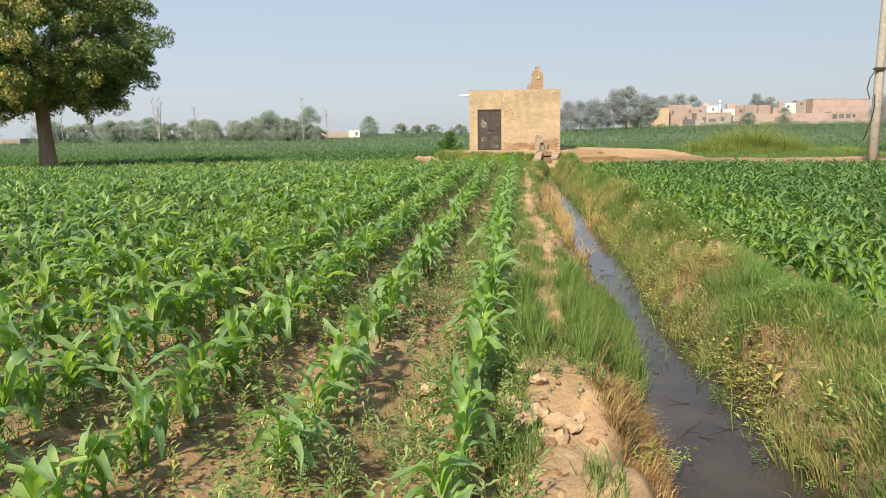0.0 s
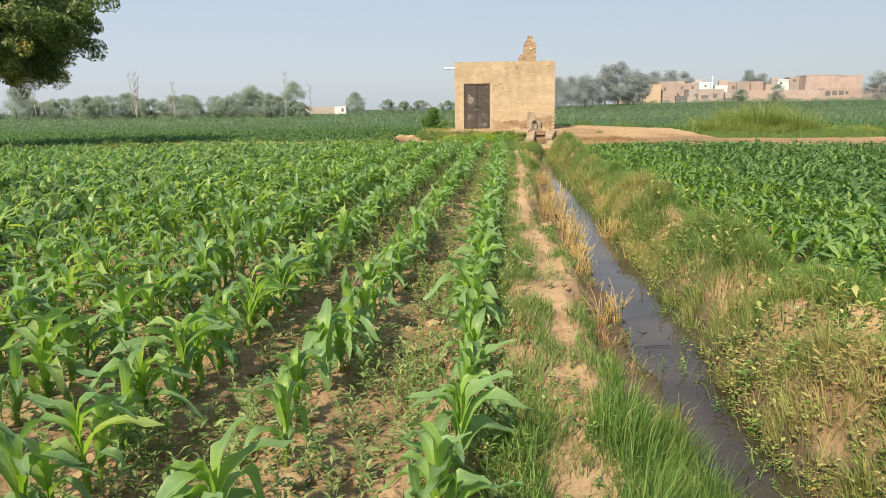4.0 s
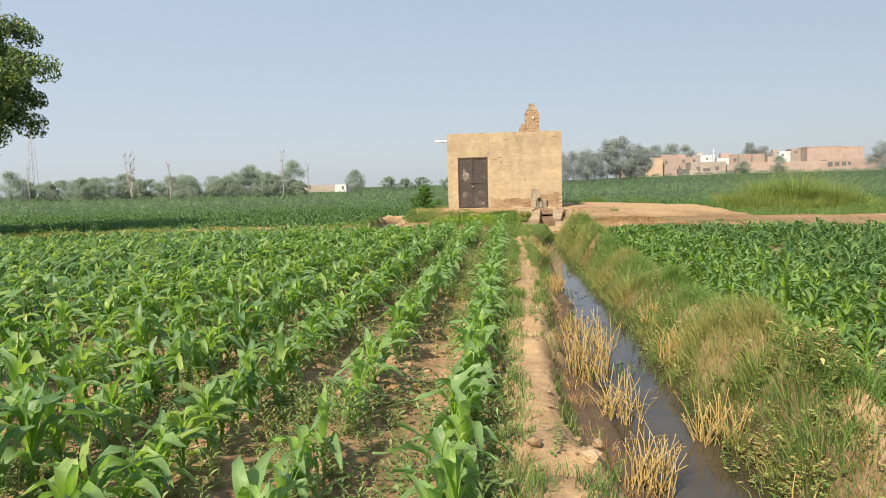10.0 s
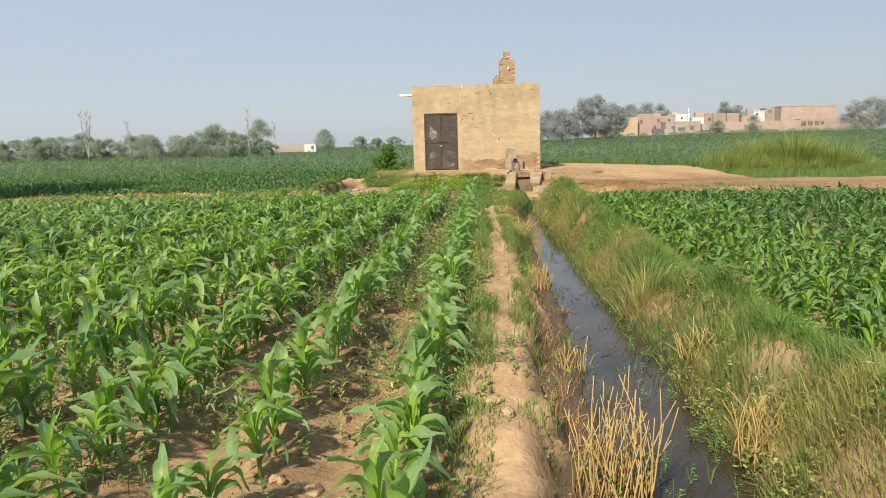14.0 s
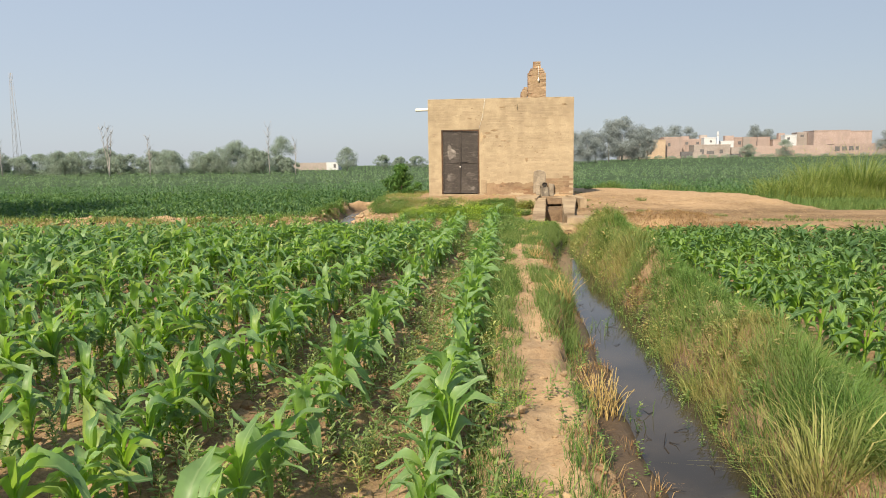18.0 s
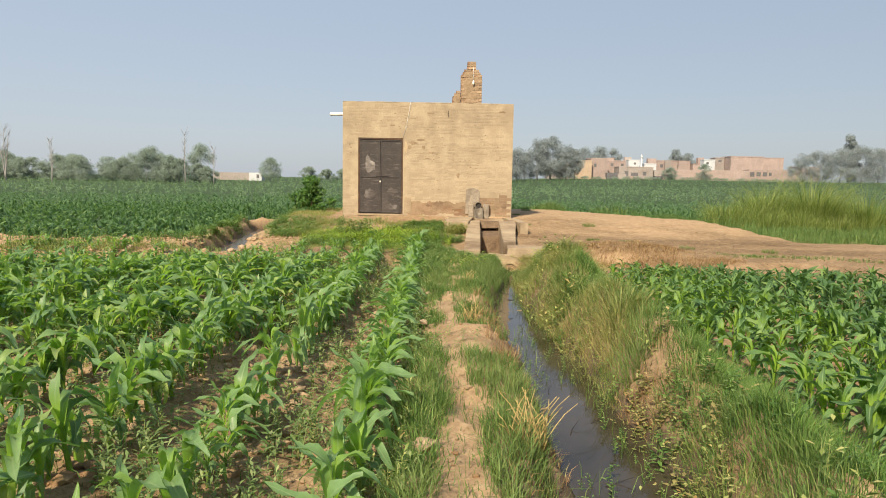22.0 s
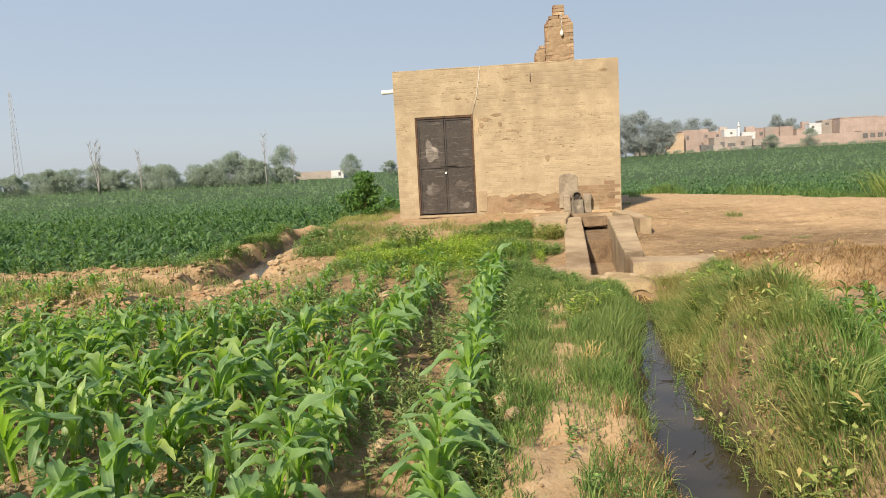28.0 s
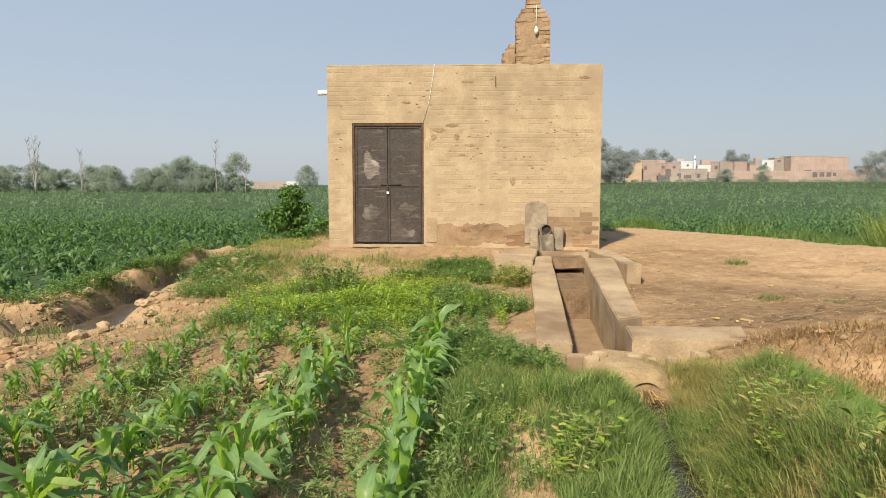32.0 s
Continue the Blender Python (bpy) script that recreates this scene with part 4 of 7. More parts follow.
def scatter(templates, pos, turn, size, tilt=0.0):
    """Copies of small templates laid out as one pair of arrays."""
    pick = LAST_PICK[0] = RNG.integers(0, len(templates), len(pos))
    VV, FF, o = [], [], 0
    for k, (tv, tf) in enumerate(templates):
        sel = pick == k
        if not sel.any():
            continue
        p, a, s = pos[sel], turn[sel], size[sel]
        c, q = np.cos(a)[:, None], np.sin(a)[:, None]
        lx, ly = (RNG.normal(0, tilt, (2, len(p), 1)) if tilt else np.zeros((2, len(p), 1)))
        x = tv[None, :, 0] * c - tv[None, :, 1] * q + lx * tv[None, :, 2]
        y = tv[None, :, 0] * q + tv[None, :, 1] * c + ly * tv[None, :, 2]
        v = np.stack([x, y, np.broadcast_to(tv[None, :, 2], x.shape)], -1) * s[:, None, None] + p[:, None, :]
        f = tf[None] + (np.arange(len(p)) * len(tv))[:, None, None] + o
        VV.append(v.reshape(-1, 3))
        FF.append(f.reshape(-1, tf.shape[1]))
        o += len(p) * len(tv)
    return np.concatenate(VV), np.concatenate(FF)


def stuff(name, label, category, mat, VF):
    return tagged(part(name, mesh_np(name, *VF), mat), label, category, kind="stuff")


# plants of the two rows beside the bund: things with their own leaves
MAIZE_H = 0.64
kinds = []
for s in range(9):
    plan, g = maize_plan(100 + s, MAIZE_H)
    root = thing("maize_plant", "young green maize plant with arching leaves, rooted in tilled soil", "maize plant", (0, 0, -50), "maize rows beside the path")
    hh = MAIZE_H * 0.52
    part("stalk", tube([(0, 0, -0.06), (0.004, 0, hh * 0.5), (0, 0.003, hh)], [0.015, 0.013, 0.008], 6), M_STALK, root)
    for k, a in enumerate(plan):
        vs, fs = maize_leaf(*a, 8, True, g)
        m_ = ribbed(mesh_np("leaf", vs, fs), [1.0 if i % 3 == 1 else 0.0 for i in range(len(vs))], lime_of(k, len(plan), 8))
        part("leaf", m_, M_CORN_YOUNG if k >= len(plan) - 1 else M_CORN, root)
    kinds.append(root)
used = set()
for row in (0, 1):
    y = -35.2 if row == 0 else -34.6
    while y < -6.3:
        x = float(row0(y)) - row * ROW_GAP + prng.uniform(-0.05, 0.05)
        k = prng.randrange(9)
        m = pose(x, y, float(land_z(x, y)) - 0.01, prng.uniform(-6, 6), prng.uniform(-6, 6), prng.uniform(0, 360)) @ Matrix.Scale(prng.uniform(0.62, 0.93) * float(np.interp(y, [-36, -31], [0.82, 1.0])), 4)
        if prng.random() > (0.04 if row == 0 else 0.10):
            if k not in used:
                kinds[k].matrix_basis = m
                used.add(k)
            else:
                sc = m.to_scale()[0]
                c_ = copy_thing(kinds[k], m)
                c_.matrix_basis = m
        y += prng.uniform(0.15, 0.24) if row == 0 else prng.uniform(0.17, 0.28)

near_t = [maize_template(s, MAIZE_H, 6, True) for s in range(10)]
mid_t = [maize_template(40 + s, MAIZE_H, 3, False) for s in range(8)]
far_maize_t = [maize_template(60 + s, MAIZE_H, 2, False) for s in range(6)]


def crop_template(seed, n, h, q=1.0):
    """A low bushy crop plant: a few broad bent leaves from one foot."""
    g = random.Random(seed)
    V, F = [], []
    for k in range(n):
        vs, fs = maize_leaf(h * g.uniform(0.55, 0.9) * q, h * g.uniform(0.14, 0.22) * q, radians(g.uniform(10, 60)), radians(g.uniform(60, 130)), h * g.uniform(0.0, 0.45 + 0.35 * (1 - q)), g.uniform(0, 6.28), 2, False, g)
        F += [tuple(i + len(V) for i in f) for f in fs]
        V += vs
    return np.array(V), np.array(F)


far_t = [crop_template(90 + s, 7, 0.5, 0.6) for s in range(6)]


def rows_of_plants(x_of_row, rows, y0, y1, gap, keep):
    P = []
    for r in rows:
        y = np.arange(y0, y1, gap) + RNG.uniform(-0.07, 0.07, len(np.arange(y0, y1, gap)))
        x = x_of_row(r, y) + RNG.uniform(-0.06, 0.06, len(y))
        P.append(np.stack([x, y], -1))
    P = np.concatenate(P)
    P = P[keep(P[:, 0], P[:, 1])]
    P = P[vnoise(P[:, 0], P[:, 1], 1.1, 30) + RNG.uniform(-0.25, 0.25, len(P)) > 0.10]
    return np.concatenate([P, (land_z(P[:, 0], P[:, 1]) - 0.01)[:, None]], 1)


def plant(name, label, cat, mat, P, templates, lo, hi, tilt=0.06):
    size = RNG.uniform(lo, hi, len(P)) * np.where(cat == "maize crop", np.interp(P[:, 1], [-36, -31, -10.2, -7.6], [0.8, 1.0, 1.0, 0.55]), 1.0)
    ob = stuff(name, label, cat, mat, scatter(templates, P, RNG.uniform(0, 6.3, len(P)), size, tilt))
    if templates is near_t:
        rib, lime = [], []
        for k, t in enumerate(templates):
            nl = (len(t[0]) - 6) // 21
            lime += (sum((lime_of(q, nl, 6) for q in range(nl)), []) + [0.8] * 6) * int((LAST_PICK[0] == k).sum())
            one = [(1.0 if i % 3 == 1 else 0.0) for i in range(len(t[0]) - 6)] + [0.0] * 6
            rib += one * int((LAST_PICK[0] == k).sum())
        ribbed(ob.data, rib, lime)


left_row = lambda r, y: row0(y) - r * ROW_GAP
in_left = lambda x, y: (y < np.where(x > -3.8, -5.9, -6.75) - 0.35 * np.sin(x * 1.3)) & (np.abs(x) < np.maximum(13, 4.5 + 0.78 * (y + 38.5)))
P = rows_of_plants(left_row, range(2, 60), -40, -5.6, 0.145, in_left)
dist = np.abs(P[:, 0])
plant("maize_rows", "rows of young green maize in tilled soil", "maize crop", M_CORN, P[dist < 5.5], near_t, 0.6, 0.98)
plant("maize_field", "dense young maize field", "maize crop", M_CORN, P[(dist >= 5.5) & (dist < 11)], mid_t, 0.7, 1.05)
plant("maize_field", "dense young maize field stretching away", "maize crop", M_CORN, P[dist >= 11], far_maize_t, 0.7, 1.08)
P = rows_of_plants(lambda r, y: row0(y) - r * 0.5 - 0.2, range(1, 15), -13, -5.8, 0.24, in_left)
plant("maize_rows", "small young maize sprouting among cracked clods", "maize crop", M_CORN, P, near_t, 0.5, 0.8)
right_row = lambda r, y: far_edge(y) + 0.30 + r * 0.37
in_right = lambda x, y: ((y < -8.6) | (x > 3.3)) & (y < yard_front(x) - 1.1 + 0.4 * np.sin(x * 2)) & (x < np.maximum(14, 5.5 + 0.78 * (y + 38.5)))
P = rows_of_plants(right_row, range(0, 100), -40, -6.4, 0.135, in_right)
plant("maize_rows", "rows of young green maize past the grassy bank", "maize crop", M_CORN_DARK, P[P[:, 0] < 4.2], near_t, 0.52, 0.85)
plant("maize_field", "dense dark young maize field", "maize crop", M_CORN_DARK, P[(P[:, 0] >= 4.2) & (P[:, 0] < 9)], mid_t, 0.55, 0.85)
plant("maize_field", "dense dark maize field stretching away", "maize crop", M_CORN_DARK, P[P[:, 0] >= 9], far_maize_t, 0.55, 0.85)


def far_field(name, label, x0, x1, y0, y1, gap, keep, lo, hi, templates, mat):
    n = int((x1 - x0) * (y1 - y0) / gap ** 2)
    x, y = RNG.uniform(x0, x1, n), RNG.uniform(y0, y1, n)
    ok = keep(x, y) & (np.abs(x) < 6 + 0.72 * (y + 37))
    x, y = x[ok], y[ok]
    plant(name, label, "field crop", mat, np.stack([x, y, land_z(x, y) - 0.01], -1), templates, lo, hi, 0.1)


beyond = lambda x, y: np.where(x < 0, (line_distance(x, y, DITCH) > 0.95) & (y > -4.0) & ((x < -4.9) | (y > 7.5)), y > np.where(x > 8.5, 9.0, yard_back(x) + 3.0)) & ((x < -4.4) | (x > 2.3) | (y > 8))
far_field("crop_field", "dense young maize behind the bund", -40, 0, -4.6, 14, 0.36, beyond, 0.5, 0.85, mid_t, M_CORN_FIELD)
far_field("crop_field", "dense young maize behind the yard", 0, 30, -4.6, 10, 0.26, beyond, 0.45, 0.75, mid_t, M_CORN_FIELD)
far_field("crop_field", "dense young maize behind the yard", 0, 40, 10, 14.5, 0.36, beyond, 0.5, 0.85, far_maize_t, M_CORN_FIELD)
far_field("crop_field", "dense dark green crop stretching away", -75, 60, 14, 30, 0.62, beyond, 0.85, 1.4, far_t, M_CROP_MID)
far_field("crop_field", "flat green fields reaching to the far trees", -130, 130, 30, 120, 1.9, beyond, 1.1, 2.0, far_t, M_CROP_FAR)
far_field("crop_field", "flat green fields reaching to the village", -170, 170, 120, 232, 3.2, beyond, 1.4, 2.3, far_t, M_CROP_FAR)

# ---- grass ----
def blades(P, h, w, lean=0.35, turn=None):
    """Bent grass blades, three triangles each."""
    n = len(P)
    a, b = RNG.uniform(0, 6.283, n) if turn is None else turn, RNG.uniform(0, 6.283, n)
    h = np.broadcast_to(h, n) * RNG.uniform(0.55, 1.2, n)
    d, s = np.stack([np.cos(a), np.sin(a)], -1), np.stack([np.cos(b), np.sin(b)], -1)
    l = (RNG.uniform(0.1, 1, n) * lean)[:, None]
    ww = (np.broadcast_to(w, n) * RNG.uniform(0.7, 1.3, n))[:, None] * 0.5
    V = np.zeros((n, 5, 3))
    V[:, 0, :2], V[:, 1, :2] = P[:, :2] - s * ww, P[:, :2] + s * ww
    mid = P[:, :2] + d * l * h[:, None] * 0.45
    V[:, 2, :2], V[:, 3, :2] = mid - s * ww * 0.8, mid + s * ww * 0.8
    V[:, 4, :2] = P[:, :2] + d * l * h[:, None] * 1.35
    V[:, :2, 2] = P[:, 2:3] - 0.015
    V[:, 2:4, 2] = P[:, 2:3] + (h * 0.6)[:, None]
    V[:, 4, 2] = P[:, 2] + h * (1 - 0.25 * l[:, 0])
    F = np.array([[0, 1, 3], [0, 3, 2], [2, 3, 4]])[None] + (np.arange(n) * 5)[:, None, None]
    return V.reshape(-1, 3), F.reshape(-1, 3)


def tufts(P, per, radius, h, w, lean=0.6):
    """Grass in tufts: blades lean outward from the middle of each."""
    n = len(P)
    r, a = radius * np.sqrt(RNG.random((n, per))), RNG.uniform(0, 6.283, (n, per))
    x, y = P[:, :1] + r * np.cos(a), P[:, 1:2] + r * np.sin(a)
    Q = np.stack([x, y, land_z(x, y)], -1).reshape(-1, 3)
    hh = (np.broadcast_to(h, n) * RNG.uniform(0.6, 1.3, n))[:, None] * (1.15 - 0.5 * r / radius)
    return blades(Q, hh.ravel(), w, lean, (a + RNG.normal(0, 0.6, a.shape)).ravel())


def sown(n, x0, x1, y0, y1, chance):
    x, y = RNG.uniform(x0, x1, n), RNG.uniform(y0, y1, n)
    ok = RNG.random(n) < chance(x, y)
    ok &= ~((np.abs(x - 1.52) < 0.26) & (np.abs(y + 6.75) < 0.42))
    x, y = x[ok], y[ok]
    return np.stack([x, y, land_z(x, y)], -1)


def edge_l(y): return np.interp(y, CH_Y, CH_L)
def edge_r(y): return np.interp(y, CH_Y, CH_R)


def patch(seed, size=1.2, lo=0.42, hi=0.6):
    return lambda x, y: step(lo, hi, vnoise(x, y, size, seed))


on_bank = lambda x, y: (x > edge_r(y) + 0.02) & (x < far_edge(y) + 0.16) & ~((np.hypot((x - 1.3) / 0.4, (y + 28.6) / 0.35) < 1))
def bare(x, y):
    """Sandy places on the bank where hardly anything grows."""
    b = 0 * x
    for bx, by, rx, ry in BARE:
        b = np.maximum(b, step(1.15, 0.7, 1.3 * np.hypot((x - bx) / rx, (y - by) / ry) + 0.7 * (vnoise(x, y, 0.25, 65) - 0.5)))
    return b


DEAD = ((1.2, -32.6, 0.35, 0.6), (1.4, -30.7, 0.4, 0.35), (1.72, -24.7, 0.3, 0.45), (1.6, -14.8, 0.28, 0.5), (1.62, -26.4, 0.28, 0.4), (1.55, -17.6, 0.25, 0.45), (1.7, -20.6, 0.25, 0.4), (1.6, -28.9, 0.3, 0.5))


def withered(x, y):
    """Places on the bank where the growth has died brown."""
    b = 0 * x
    for bx, by, rx, ry in DEAD:
        b = np.maximum(b, step(1.1, 0.6, 1.25 * np.hypot((x - bx) / rx, (y - by) / ry) + 0.7 * (vnoise(x, y, 0.25, 69) - 0.5)))
    return b


def across(x, y):
    """0 at the waterline, 1 at the field side of the bank."""
    return (x - edge_r(y)) / (far_edge(y) + 0.02 - edge_r(y))


def tussocks(P, R, H, per, w, lean=1.1, comb=0.0):
    """Cushions of fine grass: long in the middle, bending out and down at the rim, combed one way by the wind."""
    n = len(P)
    q, a = np.sqrt(RNG.random((n, per))), RNG.uniform(0, 6.283, (n, per))
    x, y = P[:, :1] + R[:, None] * q * np.cos(a), P[:, 1:2] + R[:, None] * q * np.sin(a)
    Q = np.stack([x, y, np.maximum(land_z(x, y), WATER_Z)], -1).reshape(-1, 3)
    hh = H[:, None] * (1.05 - 0.6 * q * q)
    way = np.arctan2(np.sin(a) * q, np.cos(a) * q + comb) + RNG.normal(0, 0.35, a.shape)
    return blades(Q, hh.ravel(), w, (lean * (0.45 + 0.75 * q)).ravel(), way.ravel())


rust_p = patch(43, 0.8, 0.6, 0.75)
mix_n = lambda x, y: vnoise(x, y, 0.9, 83)
rim = lambda x, y: 0.18 * (vnoise(x, y, 0.6, 82) - 0.5)
tall = lambda P, s: vnoise(P[:, 0], P[:, 1], 0.7, s) ** 2
# a low mat first, then cushions, each kind in its own patches
P = sown(14000, 0.8, 2.9, -37, -6.4, lambda x, y: on_bank(x, y) * (0.3 + 0.6 * step(0.35, 0.5, mix_n(x, y))) * (1 - bare(x, y)) * (1 - 0.8 * withered(x, y)))
stuff("bank_grass", "low mat of green grass on the ditch bank", "grass", M_GRASS, tufts(P, 9, 0.07, 0.06 + 0.08 * tall(P, 45), 0.004, 1.2))
P = sown(14000, 0.8, 2.6, -37, -6.4, lambda x, y: on_bank(x, y) * (0.12 + 0.7 * step(0.22, 0.08, np.abs(mix_n(x, y) - 0.42))) * (1 - bare(x, y)) * step(0.85, 0.65, across(x, y)))
stuff("soft_grass", "soft yellow-green grass on the ditch bank", "grass", M_SOFT, tufts(P, 9, 0.075, 0.07 + 0.14 * tall(P, 58), 0.004, 1.2))
P = sown(8500, 0.8, 2.5, -37, -6.4, lambda x, y: on_bank(x, y) * np.maximum(0.05 + 0.7 * step(0.30, 0.18, mix_n(x, y)), 0.35 * step(0.3, 0.1, across(x, y))) * (1 - 0.75 * bare(x, y)) * step(0.8, 0.6, across(x, y)))
stuff("dry_grass", "yellowed dry grass on the ditch bank", "grass", M_GRASS_DRY, tufts(P, 10, 0.07, 0.06 + 0.14 * tall(P, 46), 0.0042, 1.3))
P = sown(4600, 1.4, 2.9, -37, -6.4, lambda x, y: on_bank(x, y) * step(0.50, 0.68, across(x, y) + rim(x, y)) * (1 - 0.9 * bare(x, y)))
stuff("ridge_grass", "fresh green fine grass cresting the field side of the bank", "grass", M_FRESH, tussocks(P, RNG.uniform(0.12, 0.26, len(P)), RNG.uniform(0.12, 0.24, len(P)), 85, 0.0046, 1.2, 0.3))
P = sown(1700, 0.9, 2.3, -37, -6.4, lambda x, y: on_bank(x, y) * step(0.38, 0.50, mix_n(x, y) + 0.1 * step(-13, -10.5, y)) * step(0.16, 0.28, across(x, y)) * step(0.85, 0.7, across(x, y)) * (1 - bare(x, y)) * (1 - 0.8 * withered(x, y)))
stuff("grass_cushions", "rounded cushions of fine green grass on the bank", "grass", M_GRASS, tussocks(P, RNG.uniform(0.12, 0.30, len(P)), RNG.uniform(0.13, 0.27, len(P)), 110, 0.0044, 1.1, -0.2))
P = sown(1700, 0.9, 2.2, -37, -6.4, lambda x, y: on_bank(x, y) * step(0.44, 0.30, mix_n(x, y)) * step(0.12, 0.24, across(x, y)) * step(0.75, 0.55, across(x, y)) * (1 - bare(x, y)) * (1 - 0.8 * withered(x, y)))
stuff("grass_cushions", "rounded cushions of pale yellow-green grass on the bank", "grass", M_SOFT, tussocks(P, RNG.uniform(0.10, 0.26, len(P)), RNG.uniform(0.12, 0.25, len(P)), 90, 0.0042, 1.2, -0.3))
P = sown(520, 0.8, 1.9, -37, -8.2, lambda x, y: (np.abs(x - edge_r(y) - 0.18) < 0.10) * patch(91, 1.3, 0.40, 0.55)(x, y))
stuff("hanging_grass", "long pale grass hanging over the waterline", "grass", M_SOFT, tussocks(P, RNG.uniform(0.06, 0.11, len(P)), RNG.uniform(0.15, 0.28, len(P)), 75, 0.0045, 1.0, -0.7))
P = sown(9000, 0.3, 2.7, -37, -7.5, lambda x, y: on_bank(x, y) * np.maximum(np.maximum(0.14 * rust_p(x, y) * (x < 2.2), withered(x, y)), 0.8 * step(0.45, 0.1, x - edge_r(y)) * patch(52, 0.9, 0.5, 0.62)(x, y)) + 0.95 * (x > edge_l(y) - 0.42) * (x < edge_l(y) - 0.13) * (y < -11.5) * patch(53, 0.8, 0.3, 0.5)(x, y) + 0.7 * (x > edge_l(y) - 0.3) * (x < edge_l(y) + 0.02) * (y > -15.8) * (y < -11) * patch(90, 0.5, 0.35, 0.55)(x, y) + 0.8 * (y < -33.0) * (np.abs(x - edge_l(y) + 0.12) < 0.13) * patch(96, 0.6, 0.3, 0.5)(x, y) + 0.22 * (x > edge_l(y) - 0.2) * (x < edge_l(y) + 0.06) * (y < -11.5))
stuff("dead_grass", "rust-brown dead grass by the water", "grass", M_RUST, tufts(P, 14, 0.06, 0.10, 0.0042, 1.2))
in_path = lambda x, y: (x > row0(y) + 0.12) & (x < edge_l(y) + 0.02)


def tread(y):
    """Middle of the bare footway on the bund."""
    return 0.5 * (row0(y) + 0.22 + edge_l(y) - 0.22) + 0.10 * (vnoise(y * 0, y, 2.1, 56) - 0.5)


off_tread = lambda x, y: step(0.05, 0.15, np.abs(x + 0.02 - tread(y)) + 0.22 * (vnoise(x, y, 0.45, 57) - 0.5))
lush = lambda y: np.maximum(np.maximum(step(1.3, 0.7, np.abs(y + 32.2)), step(1.7, 0.9, np.abs(y + 16.0))), step(-11.9, -10.5, y))
P = sown(230000, -0.6, 1.45, -37, -6.2, lambda x, y: in_path(x, y) * np.maximum(off_tread(x, y) * np.maximum(patch(47, 0.6, 0.4, 0.62)(x, y), 0.55 * (x < tread(y) - 0.1)) * np.where(x > tread(y), 0.75, 0.95) * (x < edge_l(y) - np.where(y < -15.5, 0.24, 0.05)), lush(y) * np.where(y > -11.5, 0.75 + 0.25 * off_tread(x, y), 0.1 + 0.9 * off_tread(x, y)) * (x < edge_l(y) - 0.12)))
stuff("path_grass", "short green grass in tufts along the bund", "grass", M_GRASS, blades(P, 0.05 + 0.13 * vnoise(P[:, 0], P[:, 1], 0.5, 48) ** 1.5 + 0.08 * lush(P[:, 1]) * off_tread(P[:, 0], P[:, 1]) * np.where((P[:, 1] > -8.2) & (P[:, 0] > 0.8), 0.1, 1.0), 0.0045, 0.9))
over = lambda x, y: in_path(x, y) * (x < edge_l(y) + 0.02) * step(1.55, 1.1, np.abs(y + 31.85 + 0.5 * (vnoise(x, y, 0.5, 59) - 0.5)))
P = sown(30000, -0.7, 1.0, -33.7, -30.0, lambda x, y: over(x, y) * (0.5 + 0.5 * off_tread(x, y)))
stuff("path_grass", "trodden dull green grass across the bund", "grass", M_SOFT, blades(P, 0.03 + 0.05 * vnoise(P[:, 0], P[:, 1], 0.2, 97), 0.0034, 1.3))
P = sown(900, -0.7, 1.0, -33.7, -30.0, lambda x, y: over(x, y) * off_tread(x, y) * np.where(x > tread(y), 1.0, 0.45))
stuff("path_grass", "upright tufts of lush green grass on the bund", "grass", M_GRASS, tussocks(P, RNG.uniform(0.04, 0.09, len(P)), RNG.uniform(0.10, 0.17, len(P)) + 0.11 * (P[:, 0] > tread(P[:, 1])), 46, 0.0038, 0.5, 0.2))
P = sown(330, -0.7, 1.0, -33.7, -30.0, lambda x, y: over(x, y) * off_tread(x, y) * np.where(x > tread(y) + 0.1, 1.0, 0.1))
stuff("path_grass", "fresh long grass leaning to the water", "grass", M_FRESH, tussocks(P, RNG.uniform(0.03, 0.07, len(P)), RNG.uniform(0.18, 0.32, len(P)), 26, 0.0036, 0.55, 0.4))
P = sown(200000, -6.0, 2.4, -7.6, 3.5, lambda x, y: (step(-5.4, -4.0, x) * patch(49, 1.0, 0.35, 0.6)(x, y) * step(-0.3, -1.2, y) + (x < X0 - 0.3) * 0.6) * (line_distance(x, y, DITCH) > 0.75 + 0.5 * vnoise(x, y, 0.8, 54)) * np.where((x < -2.7) & (y < -3.7), 0.08, 1.0) * (0.25 + 0.75 * patch(55, 0.7, 0.35, 0.6)(x, y)) * ~((x > 0.1) & (y > -6)) * ~((x > -2.5) & (y > -1.2) & (x < 0.6) & (vnoise(x, y, 0.6, 51) > 0.3)))
P = P[~((P[:, 0] > X0 - 0.05) & (P[:, 1] > -0.1))]
stuff("mound_grass", "mixed green grass on the rise before the pump house", "grass", M_SOFT, blades(P, 0.05 + 0.11 * vnoise(P[:, 0], P[:, 1], 0.9, 50), 0.0055, 0.8))

